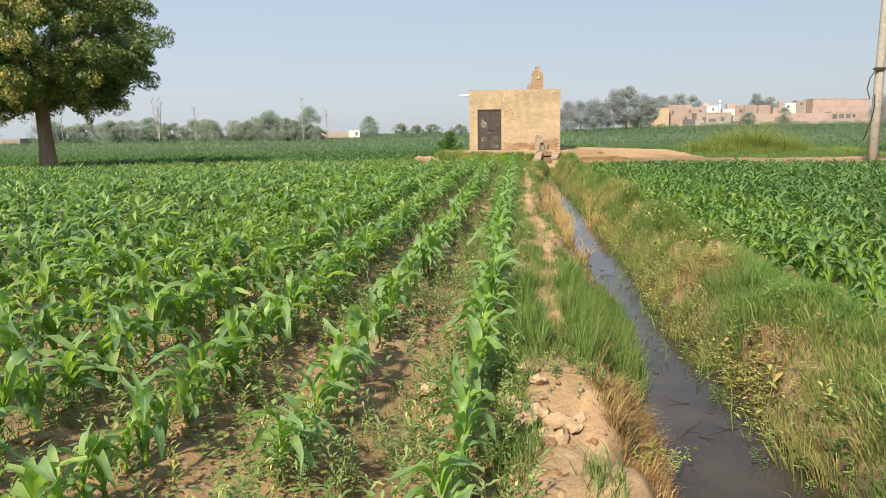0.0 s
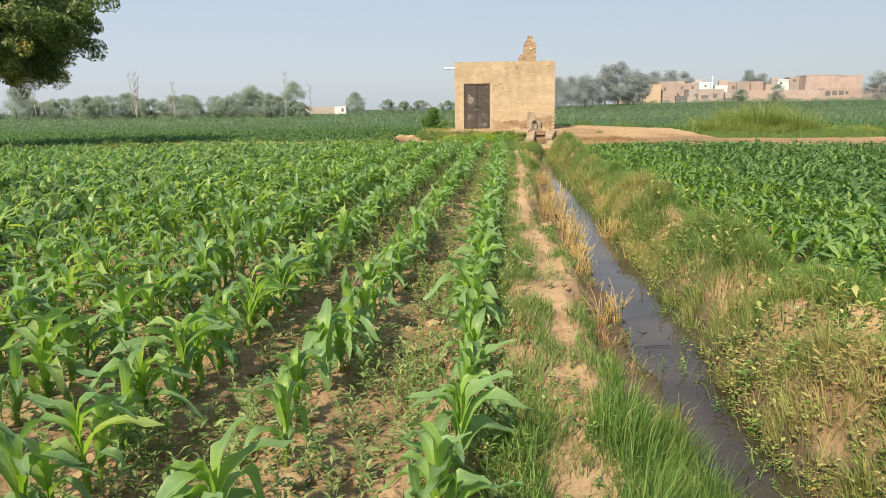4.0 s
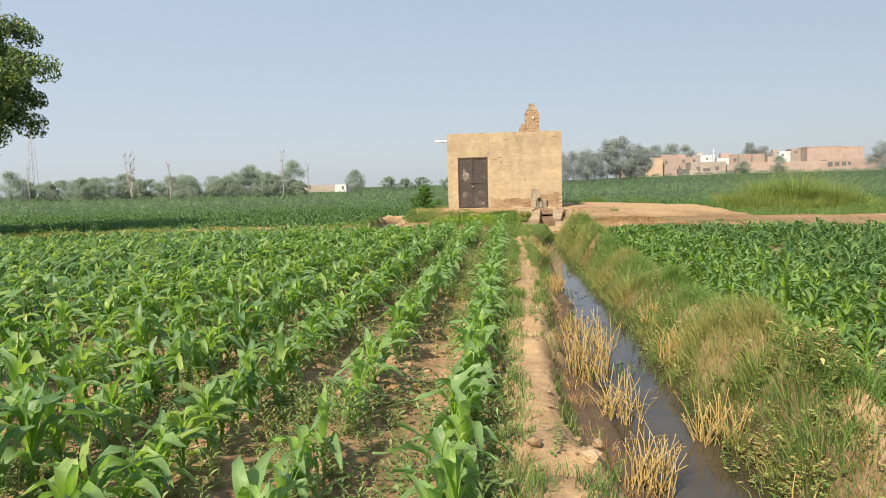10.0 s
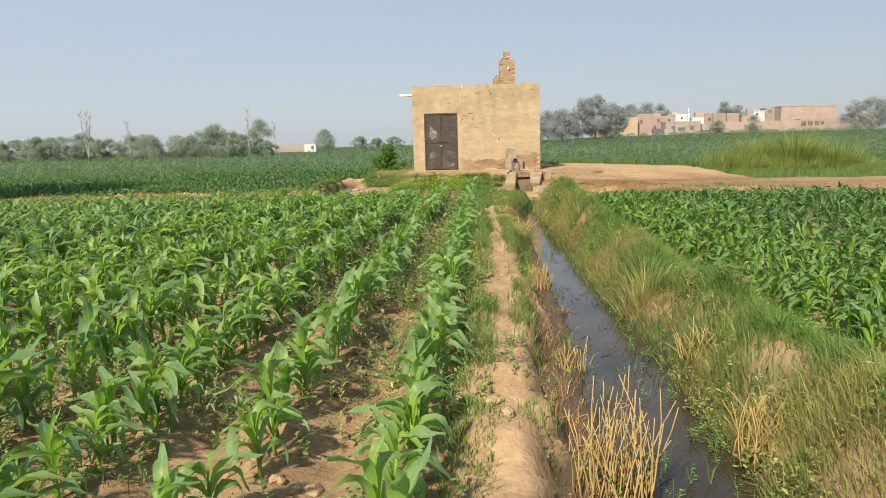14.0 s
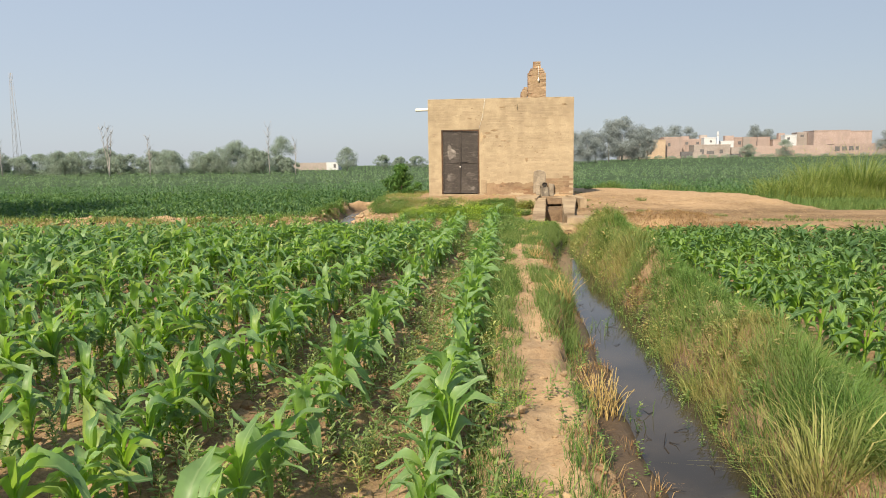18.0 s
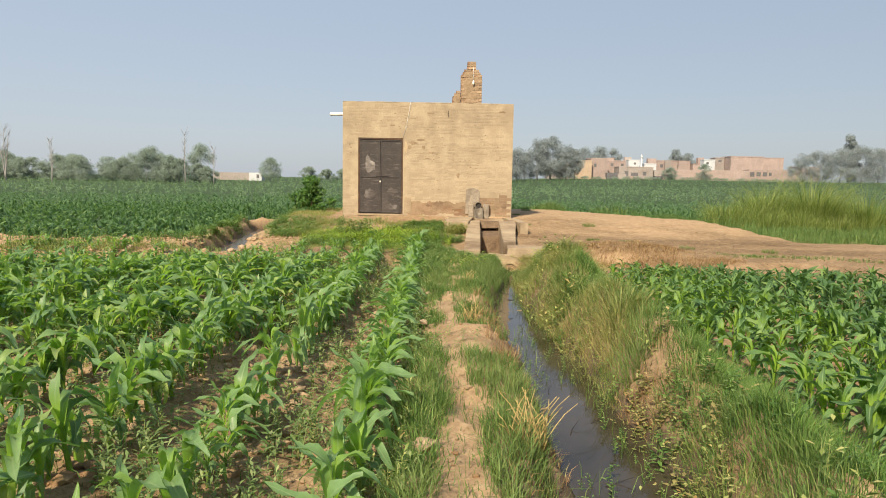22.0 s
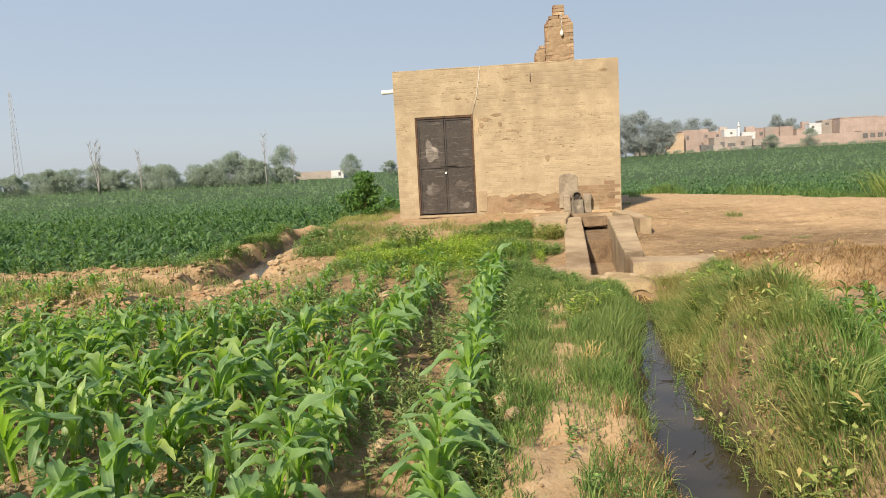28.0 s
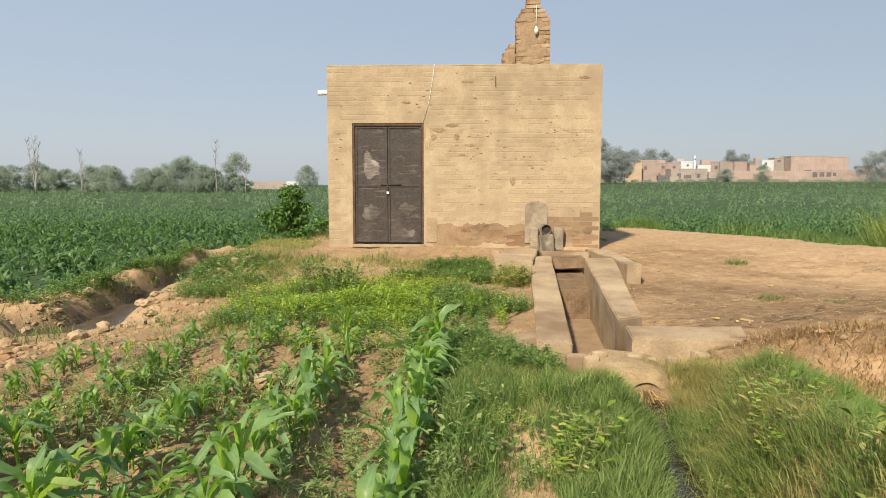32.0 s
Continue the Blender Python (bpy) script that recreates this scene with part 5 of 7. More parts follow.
# ---- the facade's brickwork: bricks stand a little proud under the clay wash ----
def proud_brick(w, h, d, k):
    g = random.Random(k)
    b_, i_ = 0.002, 0.006
    lo = [(-w / 2 + b_, 0.0, -h / 2 + b_), (w / 2 - b_, 0.0, -h / 2 + b_), (w / 2 - b_, 0.0, h / 2 - b_), (-w / 2 + b_, 0.0, h / 2 - b_)]
    hi = [(x * (1 - i_ / w * 2) + g.uniform(-.003, .003), -d * g.uniform(0.6, 1.2), z * (1 - i_ / h * 2) + g.uniform(-.003, .003)) for x, _, z in lo]
    return mesh_np("brick", lo + hi, [(4, 5, 6, 7), (0, 1, 5, 4), (1, 2, 6, 5), (2, 3, 7, 6), (3, 0, 4, 7)], False)


FB = [proud_brick(0.225, 0.077, 0.0024, k) for k in range(8)]
HB = [proud_brick(0.1125, 0.077, 0.0024, 20 + k) for k in range(4)]
for m_ in FB + HB:
    m_.materials.append(M_CLAY)
FBL = [m_.copy() for m_ in FB]
for m_ in FBL:
    m_.materials.clear()
    m_.materials.append(M_CLAY_LOW)
FBS = [m_.copy() for m_ in FB]
for m_ in FBS:
    m_.materials.clear()
    m_.materials.append(M_STAIN)
made, rest_v, rest_f, low_v, low_f, stain_v, stain_f = 0, [], [], [], [], [], []
brng = random.Random(3)
for c in range(41):
    z = -0.2 + 0.08 * c
    x = X0 + (0.1125 if c % 2 else 0.225) / 2
    while x < X1 - 0.02:
        w = 0.225 if x > X0 + 0.13 or not c % 2 else 0.1125
        if x + w / 2 > X1:
            w = 0.1125
            x = X1 - w / 2
        hit_door = x + w / 2 > DX0 - 0.02 and x - w / 2 < DX1 + 0.02 and z < DTOP + 0.05
        gone = brng.random() < (0.7 if noise.noise(Vector((x * 1.2, 7.0, z * 1.6))) > 0.02 and z > 0.5 else 0.15)
        wear = (0.56 if x > 1.2 else 0.40) + 0.22 * noise.noise(Vector((x * 1.1, 3.0, z * 0.6)))   # up to where the wash has come off
        low = x > -0.66 and brng.random() < min(1.0, max(0.0, (wear - z) / 0.14))
        gone = gone or (low and x < 1.35)
        if not hit_door and not gone:
            src = ((FBS if brng.random() < 0.55 else FBL) if low else FB)[brng.randrange(8)] if w > 0.2 else HB[brng.randrange(4)]
            if x > DX1 and 0.0 < z < 1.35 and made < 300:
                part("brick", src, M_CLAY, wall_front, at=(x, -0.0005, z))
                made += 1
            else:
                co = np.empty(24, np.float32)
                src.vertices.foreach_get("co", co)
                tv, tf = (stain_v, stain_f) if src in FBS else (low_v, low_f) if low else (rest_v, rest_f)
                o = 8 * len(tv)
                tv.append(co.reshape(-1, 3) + [x, -0.0005, z])
                tf.append(np.array([(4, 5, 6, 7), (0, 1, 5, 4), (1, 2, 6, 5), (2, 3, 7, 6), (3, 0, 4, 7)]) + o)
        x += w if w > 0.2 else (0.1125 + 0.225) / 2
for v_, f_, m_ in ((rest_v, rest_f, M_CLAY), (low_v, low_f, M_CLAY_LOW), (stain_v, stain_f, M_STAIN)):
    if v_:
        tagged(part("brickwork", mesh_np("brickwork", np.concatenate(v_), np.concatenate(f_), False), m_, wall_front), kind="stuff")
def smear(name, x, z, w, h, mat, y, parent, label="", seed=0):
    """A thin ragged patch on an upright face."""
    g = Vector((seed * 3.7, seed * 1.3, 0))
    rim = [(x + w / 2 * math.cos(a) * (0.75 + 0.5 * noise.noise(Vector((math.cos(a) * 1.8, math.sin(a) * 1.8, 0)) + g)), z + h / 2 * math.sin(a) * (0.75 + 0.6 * noise.noise(Vector((math.cos(a) * 2.2, math.sin(a) * 2.2, 5)) + g))) for a in (2 * math.pi * k / 26 for k in range(26))]
    bm = bmesh.new()
    bm.faces.new([bm.verts.new((p, y, q)) for p, q in rim])
    bmesh.ops.extrude_face_region(bm, geom=bm.faces[:])
    bm.verts.ensure_lookup_table()
    for v in bm.verts[26:]:
        v.co.y -= 0.0015
    return part(name, bm, mat, parent, label)


srng = random.Random(23)
for k in range(30):
    smear("damp_stain", srng.uniform(-0.35, 2.1), srng.uniform(0.02, 0.27), srng.uniform(0.5, 0.9), srng.uniform(0.18, 0.34), M_STAIN if k % 2 else M_CLAY_LOW, -0.0002 - 0.00003 * k, wall_front, seed=40 + k)
for k in range(16):
    smear("damp_stain", srng.uniform(-0.5, 2.2), srng.uniform(0.02, 0.34), srng.uniform(0.2, 0.5), srng.uniform(0.05, 0.14), M_STAIN if k % 3 else M_DAMP, -0.0062 - 0.0001 * k, wall_front, seed=80 + k)
crng = random.Random(17)
for k in range(150):
    x, z = crng.uniform(X0 + 0.1, X1 - 0.1), crng.uniform(0.55, 2.95) if k % 3 else crng.uniform(1.3, 2.0)
    if DX0 - 0.1 < x < DX1 + 0.1 and z < DTOP + 0.1:
        continue
    smear("chip", x, z, crng.uniform(0.02, 0.09), crng.uniform(0.008, 0.022), M_CLAY_LOW if crng.random() < 0.5 else M_CHIP, -0.0062, wall_front, seed=k)
for x, z, w, h in ((-0.42, 1.98, 0.28, 0.10), (-0.2, 2.06, 0.34, 0.07), (-0.12, 1.86, 0.12, 0.14), (-0.52, 1.86, 0.14, 0.12), (0.1, 1.72, 0.2, 0.06), (-0.02, 1.55, 0.16, 0.05), (0.85, 1.1, 0.12, 0.16), (0.05, 2.8, 0.3, 0.05), (-1.0, 2.45, 0.2, 0.05), (2.05, 2.86, 0.25, 0.06)):
    smear("stain", x, z, w, h, M_STAIN, -0.0066, wall_front, seed=int(x * 50))
smear("plaster", -0.62, 1.85, 0.12, 0.42, M_MORTAR, -0.007, wall_front, "pale plaster beside the door", 4)
smear("paint_patch", -1.62, 1.32, 0.42, 0.42, M_PALEPAINT, 0.0448, door, "rubbed pale paint on the left leaf", 2)
smear("paint_patch", -1.68, 1.5, 0.16, 0.30, M_PALEPAINT, 0.0444, door, "", 7)
smear("paint_patch", -0.98, 0.62, 0.34, 0.30, M_SCUFF, 0.0448, door, "scuffed paint on the right leaf", 9)
smear("paint_patch", -1.62, 0.55, 0.40, 0.36, M_SCUFF, 0.0448, door, "", 12)
smear("paint_patch", -1.02, 0.18, 0.5, 0.2, M_SCUFF, 0.0448, door, "", 15)
drg = random.Random(41)
for k in range(34):
    left = k % 2
    x, z = (drg.uniform(-1.84, -1.38) if left else drg.uniform(-1.27, -0.80)), drg.choice((drg.uniform(0.15, 0.9), drg.uniform(1.1, 1.9)))
    smear("scratch", x, z, drg.uniform(0.02, 0.16), drg.uniform(0.006, 0.02), M_SCUFF if k % 3 else M_PALEPAINT, 0.0436 - 0.0001 * k, door, seed=200 + k)
part("plinth_patch", box(-0.64, -0.46, -0.012, 0.0, 0.03, 0.46, 0.005, 0.006, 2), M_CEMENT, house, "smoothed plaster beside the door")
part("coping", box(X0 + 0.004, X1 - 0.004, 0.004, T, ROOF, ROOF + 0.022, 0.008, 0.012, 9), M_CLAY, house, "rough mud coping along the roof edge")
part("sill", box(DX0 - 0.02, DX1 + 0.02, -0.06, 0.06, -0.06, -0.012, 0.008), M_CEMENT, door)

# ---- straw clumps ----
def stem_mesh(k, h):
    g = random.Random(k)
    a, l = g.uniform(0, 6.28), g.uniform(0.05, 0.35)
    pts = [(math.cos(a) * l * h * f * f + g.uniform(-.006, .006), math.sin(a) * l * h * f * f + g.uniform(-.006, .006), h * f - 0.03) for f in (0, 0.25, 0.5, 0.75, 1.0)]
    if k % 4 == 0:
        pts.append((pts[-1][0] + g.uniform(-.07, .07), pts[-1][1] + g.uniform(-.07, .07), h * 0.86))
    bm = tube(pts, [0.0045, 0.0042, 0.0036, 0.003, 0.0022, 0.0015][:len(pts)], 4)
    m_ = bpy.data.meshes.new("stem")
    bm.to_mesh(m_)
    bm.free()
    m_.materials.append(M_STRAW)
    return m_


STEMS = [stem_mesh(k, 0.4 * random.Random(k).uniform(0.65, 1.1)) for k in range(16)]
for x, y, h, n in ((0.50, -23.25, 0.46, 34), (0.60, -24.25, 0.36, 26), (0.56, -25.5, 0.34, 24), (0.55, -26.15, 0.17, 26), (0.47, -27.0, 0.30, 14), (0.49, -28.6, 0.26, 14), (0.62, -18.5, 0.30, 20), (0.55, -15.9, 0.26, 14),
                   (0.55, -10.2, 0.2, 10), (1.16, -24.7, 0.34, 24), (1.32, -22.9, 0.32, 22), (1.20, -26.0, 0.26, 14), (1.40, -21.6, 0.26, 12), (0.57, -21.4, 0.22, 10), (0.44, -12.6, 0.2, 8)):
    zb = max(float(land_z(x, y)), WATER_Z - 0.05)
    clump = thing("straw_clump", "clump of dry yellow straw stalks at the water's edge", "dry stalks", (x, y, zb), "straw clumps along the ditch")
    for k in range(int(n * 2.3)):
        a, r = prng.uniform(0, 6.28), 0.15 * math.sqrt(prng.random()) * (h / 0.35)
        s_ = part("stem", STEMS[prng.randrange(16)], M_STRAW, clump, at=pose(r * math.cos(a), r * math.sin(a), 0, prng.uniform(-20, 20), prng.uniform(-20, 20), prng.uniform(0, 360)))
        s_.scale = (1, 1, h / 0.4 * prng.uniform(0.85, 1.3))

# ---- weeds, clods ----
def weed_template(seed, h, n, size, spread=0.5, wide=0.24, lift=(-0.2, 0.6)):
    g = random.Random(seed)
    V, F = [], []
    for k in range(n):
        f = (k + 1) / n
        a, l = k * 2.4 + g.uniform(-.4, .4), size * g.uniform(0.7, 1.3)
        cx, cy, cz = g.uniform(-1, 1) * h * spread * 0.5 * f, g.uniform(-1, 1) * h * spread * 0.5 * f, h * f
        dx, dy, up = math.cos(a), math.sin(a), g.uniform(*lift)
        o = len(V)
        V += [(cx, cy, cz), (cx + dx * l * .5 - dy * l * wide, cy + dy * l * .5 + dx * l * wide, cz + up * l * .6), (cx + dx * l, cy + dy * l, cz + up * l * 0.7), (cx + dx * l * .5 + dy * l * wide, cy + dy * l * .5 - dx * l * wide, cz + up * l * .6)]
        F.append((o, o + 1, o + 2, o + 3))
    o = len(V)
    V += [(-.0018, 0, -.02), (.0018, 0, -.02), (.001, 0.002, h), (-.001, 0.002, h)]
    F.append((o, o + 1, o + 2, o + 3))
    return np.array(V), np.array(F)


small_w = [weed_template(s, 0.13, 15, 0.036) for s in range(6)]
tiny_w = [weed_template(60 + s, 0.10, 8, 0.045) for s in range(6)]
broad_w = [weed_template(80 + s, 0.17, 17, 0.04, 1.0) for s in range(6)]
spire_w = [weed_template(20 + s, 0.21, 26, 0.042, 0.22, 0.15, (0.3, 1.1)) for s in range(6)]


def weeds(name, label, mat, P, templates, lo, hi):
    stuff(name, label, "weeds", mat, scatter(templates, P, RNG.uniform(0, 6.3, len(P)), RNG.uniform(lo, hi, len(P)), 0.15))


in_field = lambda x, y: (x < row0(y) + 0.25) & (y < -6.8) & (np.abs(x) < 4.5 + 0.78 * (y + 38.5))
weeds("field_weeds", "small green weeds between the maize rows", M_GREYWEED, sown(11000, -7, 0, -36, -6.8, lambda x, y: in_field(x, y) * (0.25 + 0.75 * patch(60, 0.7, 0.42, 0.62)(x, y))), tiny_w, 0.6, 1.6)
weeds("field_weeds", "knee-low pale leafy weeds between the maize rows", M_GREYWEED, sown(7500, -4.5, 0, -36, -6.8, lambda x, y: in_field(x, y) * patch(84, 0.7, 0.42, 0.60)(x, y) * step(-5.5, -1, x)), spire_w, 0.6, 1.25)
weeds("field_weeds", "yellowish weeds between the maize rows", M_PALEWEED, sown(2600, -3.5, 0, -36, -6.8, lambda x, y: in_field(x, y) * patch(85, 0.9, 0.5, 0.7)(x, y)), spire_w, 0.5, 1.1)
P = sown(60000, -8, 0.1, -36, -6.8, lambda x, y: in_field(x, y) * patch(75, 0.6, 0.42, 0.62)(x, y))
stuff("field_grass", "thin grass sprouting between the maize rows", "grass", M_GRASS, blades(P, 0.09, 0.005, 0.9))
weeds("path_weeds", "low green weeds along the bund", M_WEED, sown(2600, -0.7, 0.9, -36, -7, lambda x, y: in_path(x, y) * patch(61, 0.8, 0.5, 0.65)(x, y)), small_w, 0.4, 1.0)
weeds("bank_weeds", "pale broad-leaved weeds on the ditch bank", M_WEED, sown(3600, 0.8, 2.6, -37, -6.6, lambda x, y: on_bank(x, y) * (0.12 + 0.88 * patch(62, 0.6, 0.6, 0.75)(x, y))), small_w, 0.6, 1.5)
weeds("bank_edge_weeds", "pale yellow-green broad-leaved weeds along the waterline", M_PALEWEED, sown(5200, 0.8, 2.0, -37, -7.6, lambda x, y: (x > edge_r(y) + 0.02) * step(0.5, 0.1, x - edge_r(y)) * patch(81, 1.1, 0.42, 0.62)(x, y)), broad_w, 0.45, 1.0)
weeds("bank_leaf_weeds", "yellow-green weeds with pale broad leaves standing out of the bank grass", M_PALEWEED, sown(900, 0.9, 2.4, -36, -7.0, lambda x, y: on_bank(x, y) * np.maximum(0.5 * patch(93, 0.9, 0.55, 0.7)(x, y), 0.5 * withered(x, y))), [weed_template(120 + k, 0.24, 13, 0.062, 0.8, 0.2, (0.1, 0.9)) for k in range(5)], 0.6, 1.2)
weeds("dry_weeds", "straw-coloured dry weeds beside the water", M_GRASS_DRY, sown(5000, 0.8, 2.4, -37, -6.6, lambda x, y: on_bank(x, y) * (0.15 * rust_p(x, y) + 0.8 * withered(x, y))), small_w, 0.7, 1.5)
weeds("lime_weeds", "bright yellow-green weeds covering the rise", M_LIME, sown(8000, -3.2, 0.55, -6.8, -2.6, lambda x, y: patch(63, 0.9, 0.3, 0.5)(x, y) * step(1.0, 0.75, np.hypot((x + 1.1) / 1.9, (y + 4.4) / 1.9))), small_w, 0.6, 1.3)
weeds("mound_weeds", "leafy green weeds on the rise", M_WEED, sown(8500, -4.2, 0.3, -6.8, -0.9, lambda x, y: (0.15 + 0.85 * patch(64, 0.8, 0.4, 0.6)(x, y)) * (line_distance(x, y, DITCH) > 0.65) * np.where((x < -2.7) & (y < -3.7), 0.04, 1.0) * np.where((x > -2.2) & (y > -3.0), 0.12, 1.0)), small_w, 0.5, 1.2)
weeds("ditch_weeds", "leafy green weeds crowding the small side ditch", M_WEED, sown(4200, -9.5, -2.2, -6.6, 2.5, lambda x, y: np.where((x > -4.6) & (y < -3.6) | (y < -4.5), 0.03, 1.0) * step(0.5, 0.2, np.abs(line_distance(x, y, DITCH) - 1.15)) * patch(87, 0.8, 0.45, 0.62)(x, y)), small_w, 0.8, 1.8)
weeds("ditch_weeds", "scattered green weeds on the heaped earth of the side ditch", M_WEED, sown(9000, -7.5, -4.6, -4.0, 3.0, lambda x, y: step(0.55, 0.2, np.abs(line_distance(x, y, DITCH) - 0.9)) * patch(94, 0.8, 0.36, 0.55)(x, y) * np.where(y > -2.4, 1.0, 0.4)), small_w, 0.6, 1.5)
P = sown(26000, -7.5, -4.5, -4.2, 3.0, lambda x, y: step(0.6, 0.2, np.abs(line_distance(x, y, DITCH) - 0.85)) * patch(95, 0.7, 0.36, 0.55)(x, y) * np.where(y > -2.6, 1.0, 0.3))
stuff("ditch_grass", "green grass on the heaped earth of the side ditch", "grass", M_GRASS, blades(P, 0.13, 0.006, 1.0))
weeds("tank_weeds", "low green weeds beside the cement tank", M_WEED, sown(3600, -1.0, 0.95, -2.9, -1.0, lambda x, y: np.maximum(step(1.0, 0.7, np.hypot((x - 0.05) / 0.7, (y + 1.75) / 0.55)), step(1.0, 0.7, np.hypot((x + 0.2) / 1.0, (y + 2.5) / 0.22))) * (x < 0.42)), small_w, 0.5, 1.1)
for x, y, h in ((0.55, -7.5, 0.8), (0.35, -8.1, 0.9), (2.05, -7.4, 0.9), (2.2, -7.1, 0.7), (-0.05, -18.9, 0.7), (-0.08, -19.3, 0.6), (0.33, -33.95, 0.8), (-0.9, -29.9, 0.9), (0.62, -2.2, 0.9), (0.75, -2.5, 0.8), (0.5, -3.0, 0.9), (-1.1, -3.4, 1.1), (-0.9, -3.6, 0.9), (-0.15, -0.35, 0.5), (1.95, -29.2, 0.9), (0.36, -32.5, 1.0), (0.42, -32.2, 0.8), (-1.9, -2.6, 1.4), (-1.6, -2.4, 1.3), (-2.3, -2.9, 1.2), (-2.9, -3.3, 1.1), (0.72, -8.5, 1.7), (0.6, -8.75, 1.5), (0.8, -8.25, 1.4), (1.9, -8.1, 1.7), (2.05, -7.9, 1.5), (1.8, -8.4, 1.4), (-0.2, -12.6, 0.8), (-0.05, -20.3, 0.8)):
    w_ = thing("weed", "leafy weed with pale yellow-green tips growing in grass", "weed", (x, y, float(land_z(x, y))), "single weeds")
    for k in range(8):
        tv, tf = broad_w[(k + int(x * 10)) % 6]
        tv = tv + np.outer(tv[:, 2], [0.5 * math.cos(k * 2.4), 0.5 * math.sin(k * 2.4), -0.15])
        part("shoot", mesh_np("shoot", tv * h * 0.95 * (1 - 0.04 * k) + [0.08 * math.cos(k * 1.7), 0.08 * math.sin(k * 1.7), 0], tf), M_PALEWEED if k % 2 else M_LIME, w_)


def weed_mesh(template, m_):
    me_ = mesh_np("shoot", *template)
    me_.materials.append(m_)
    return me_


SHOOTS = {k: [weed_mesh(t, m_) for t in ts] for k, m_, ts in (("leafy", M_WEED, broad_w), ("lime", M_LIME, spire_w), ("grey", M_GREYWEED, spire_w))}
for kind_, tall_, x, y, r in (("leafy", 1.3, -1.84, -3.46, 0.25), ("leafy", 1.2, -2.23, -4.05, 0.25), ("leafy", 1.4, -3.4, -3.1, 0.3), ("leafy", 1.5, -3.0, -2.8, 0.3), ("leafy", 1.3, -2.6, -3.0, 0.25), ("leafy", 1.5, -3.7, -2.4, 0.3), ("leafy", 1.2, -3.9, -1.6, 0.25),
                              ("lime", 1.5, -1.11, -4.44, 0.22), ("lime", 1.3, -0.82, -4.17, 0.22), ("lime", 1.6, -0.72, -4.5, 0.25), ("lime", 1.2, -1.4, -4.6, 0.22), ("lime", 1.3, -1.8, -4.9, 0.25), ("lime", 1.2, -0.3, -4.7, 0.25), ("lime", 1.1, -2.1, -5.0, 0.22), ("lime", 1.1, 0.1, -4.5, 0.2), ("lime", 1.1, -0.4, -5.2, 0.25), ("lime", 1.0, -1.1, -5.3, 0.25),
                              ("grey", 1.9, -1.63, -3.39, 0.14), ("grey", 2.1, -1.47, -3.48, 0.12), ("grey", 1.6, -2.0, -3.0, 0.15), ("leafy", 1.2, 0.15, -2.6, 0.22), ("leafy", 1.2, 0.45, -2.3, 0.2), ("grey", 1.3, -0.05, -9.0, 0.15), ("leafy", 1.3, 0.1, -8.5, 0.22), ("leafy", 1.2, 0.25, -7.9, 0.22)):
    b_ = thing("weed_bush", {"leafy": "low bush of dark green leafy weed", "lime": "spiky tuft of lime-green weed", "grey": "tall grey-green upright weed"}[kind_] + " on the earth rise", "weed", (x, y, float(land_z(x, y)) - 0.01), "weed bushes before the pump house")
    for k in range(13):
        a, q = prng.uniform(0, 6.28), r * math.sqrt(prng.random())
        px, py = q * math.cos(a), q * math.sin(a)
        s_ = part("shoot", SHOOTS[kind_][prng.randrange(6)], M_WEED, b_, at=pose(px, py, float(land_z(x + px, y + py) - land_z(x, y)), prng.uniform(-14, 14), prng.uniform(-14, 14), prng.uniform(0, 360)))
        s_.scale = (tall_ * prng.uniform(0.7, 1.1),) * 3


def clod_template(seed):
    bm = bmesh.new()
    bmesh.ops.create_icosphere(bm, subdivisions=1, radius=1)
    g = random.Random(seed)
    sx, sy, sz = g.uniform(.7, 1.2), g.uniform(.7, 1.2), g.uniform(.45, .8)
    V = np.array([(Vector((v.co.x * sx, v.co.y * sy, v.co.z * sz)) * g.uniform(0.75, 1.2))[:] for v in bm.verts])
    F = np.array([[v.index for v in f.verts] for f in bm.faces])
    bm.free()
    return V, F


clod_t = [clod_template(s) for s in range(10)]


def clods(name, label, P, lo, hi):
    s = lo + (hi - lo) * RNG.random(len(P)) ** 2.3
    ob = stuff(name, label, "clods", M_CLOD, scatter(clod_t, P, RNG.uniform(0, 6.3, len(P)), s, 0.2))
    ob.data.polygons.foreach_set("use_smooth", np.zeros(len(ob.data.polygons), bool))


clods("soil_clods", "crumbly clods of dry tilled soil", sown(15000, -6, 0.1, -36, -6.6, lambda x, y: (x < row0(y) + 0.35) * (0.3 + 0.7 * patch(65, 0.9, 0.4, 0.6)(x, y)) * step(-0.5, 0.5, np.cos(2 * np.pi * (x - row0(y)) / ROW_GAP + 0.6))), 0.008, 0.08)
clods("soil_clods", "crumbly pale clods between the nearest maize rows", sown(6500, -2.4, 0.1, -36, -6.6, lambda x, y: (x < row0(y) + 0.3) * patch(88, 0.7, 0.35, 0.55)(x, y)), 0.008, 0.075)
clods("row_edge_clods", "broken clods between the maize and the trodden bund", sown(3000, -0.6, 0.5, -36, -7.2, lambda x, y: step(0.24, 0.08, np.abs(x - row0(y) - 0.22)) * patch(76, 0.9, 0.4, 0.6)(x, y)), 0.01, 0.06)
clods("path_crumbs", "crumbs of dry earth on the trodden bund", sown(5000, -0.6, 0.9, -36, -7.2, lambda x, y: in_path(x, y) * (x < edge_l(y) - 0.2) * patch(66, 0.6, 0.4, 0.6)(x, y)), 0.004, 0.032)
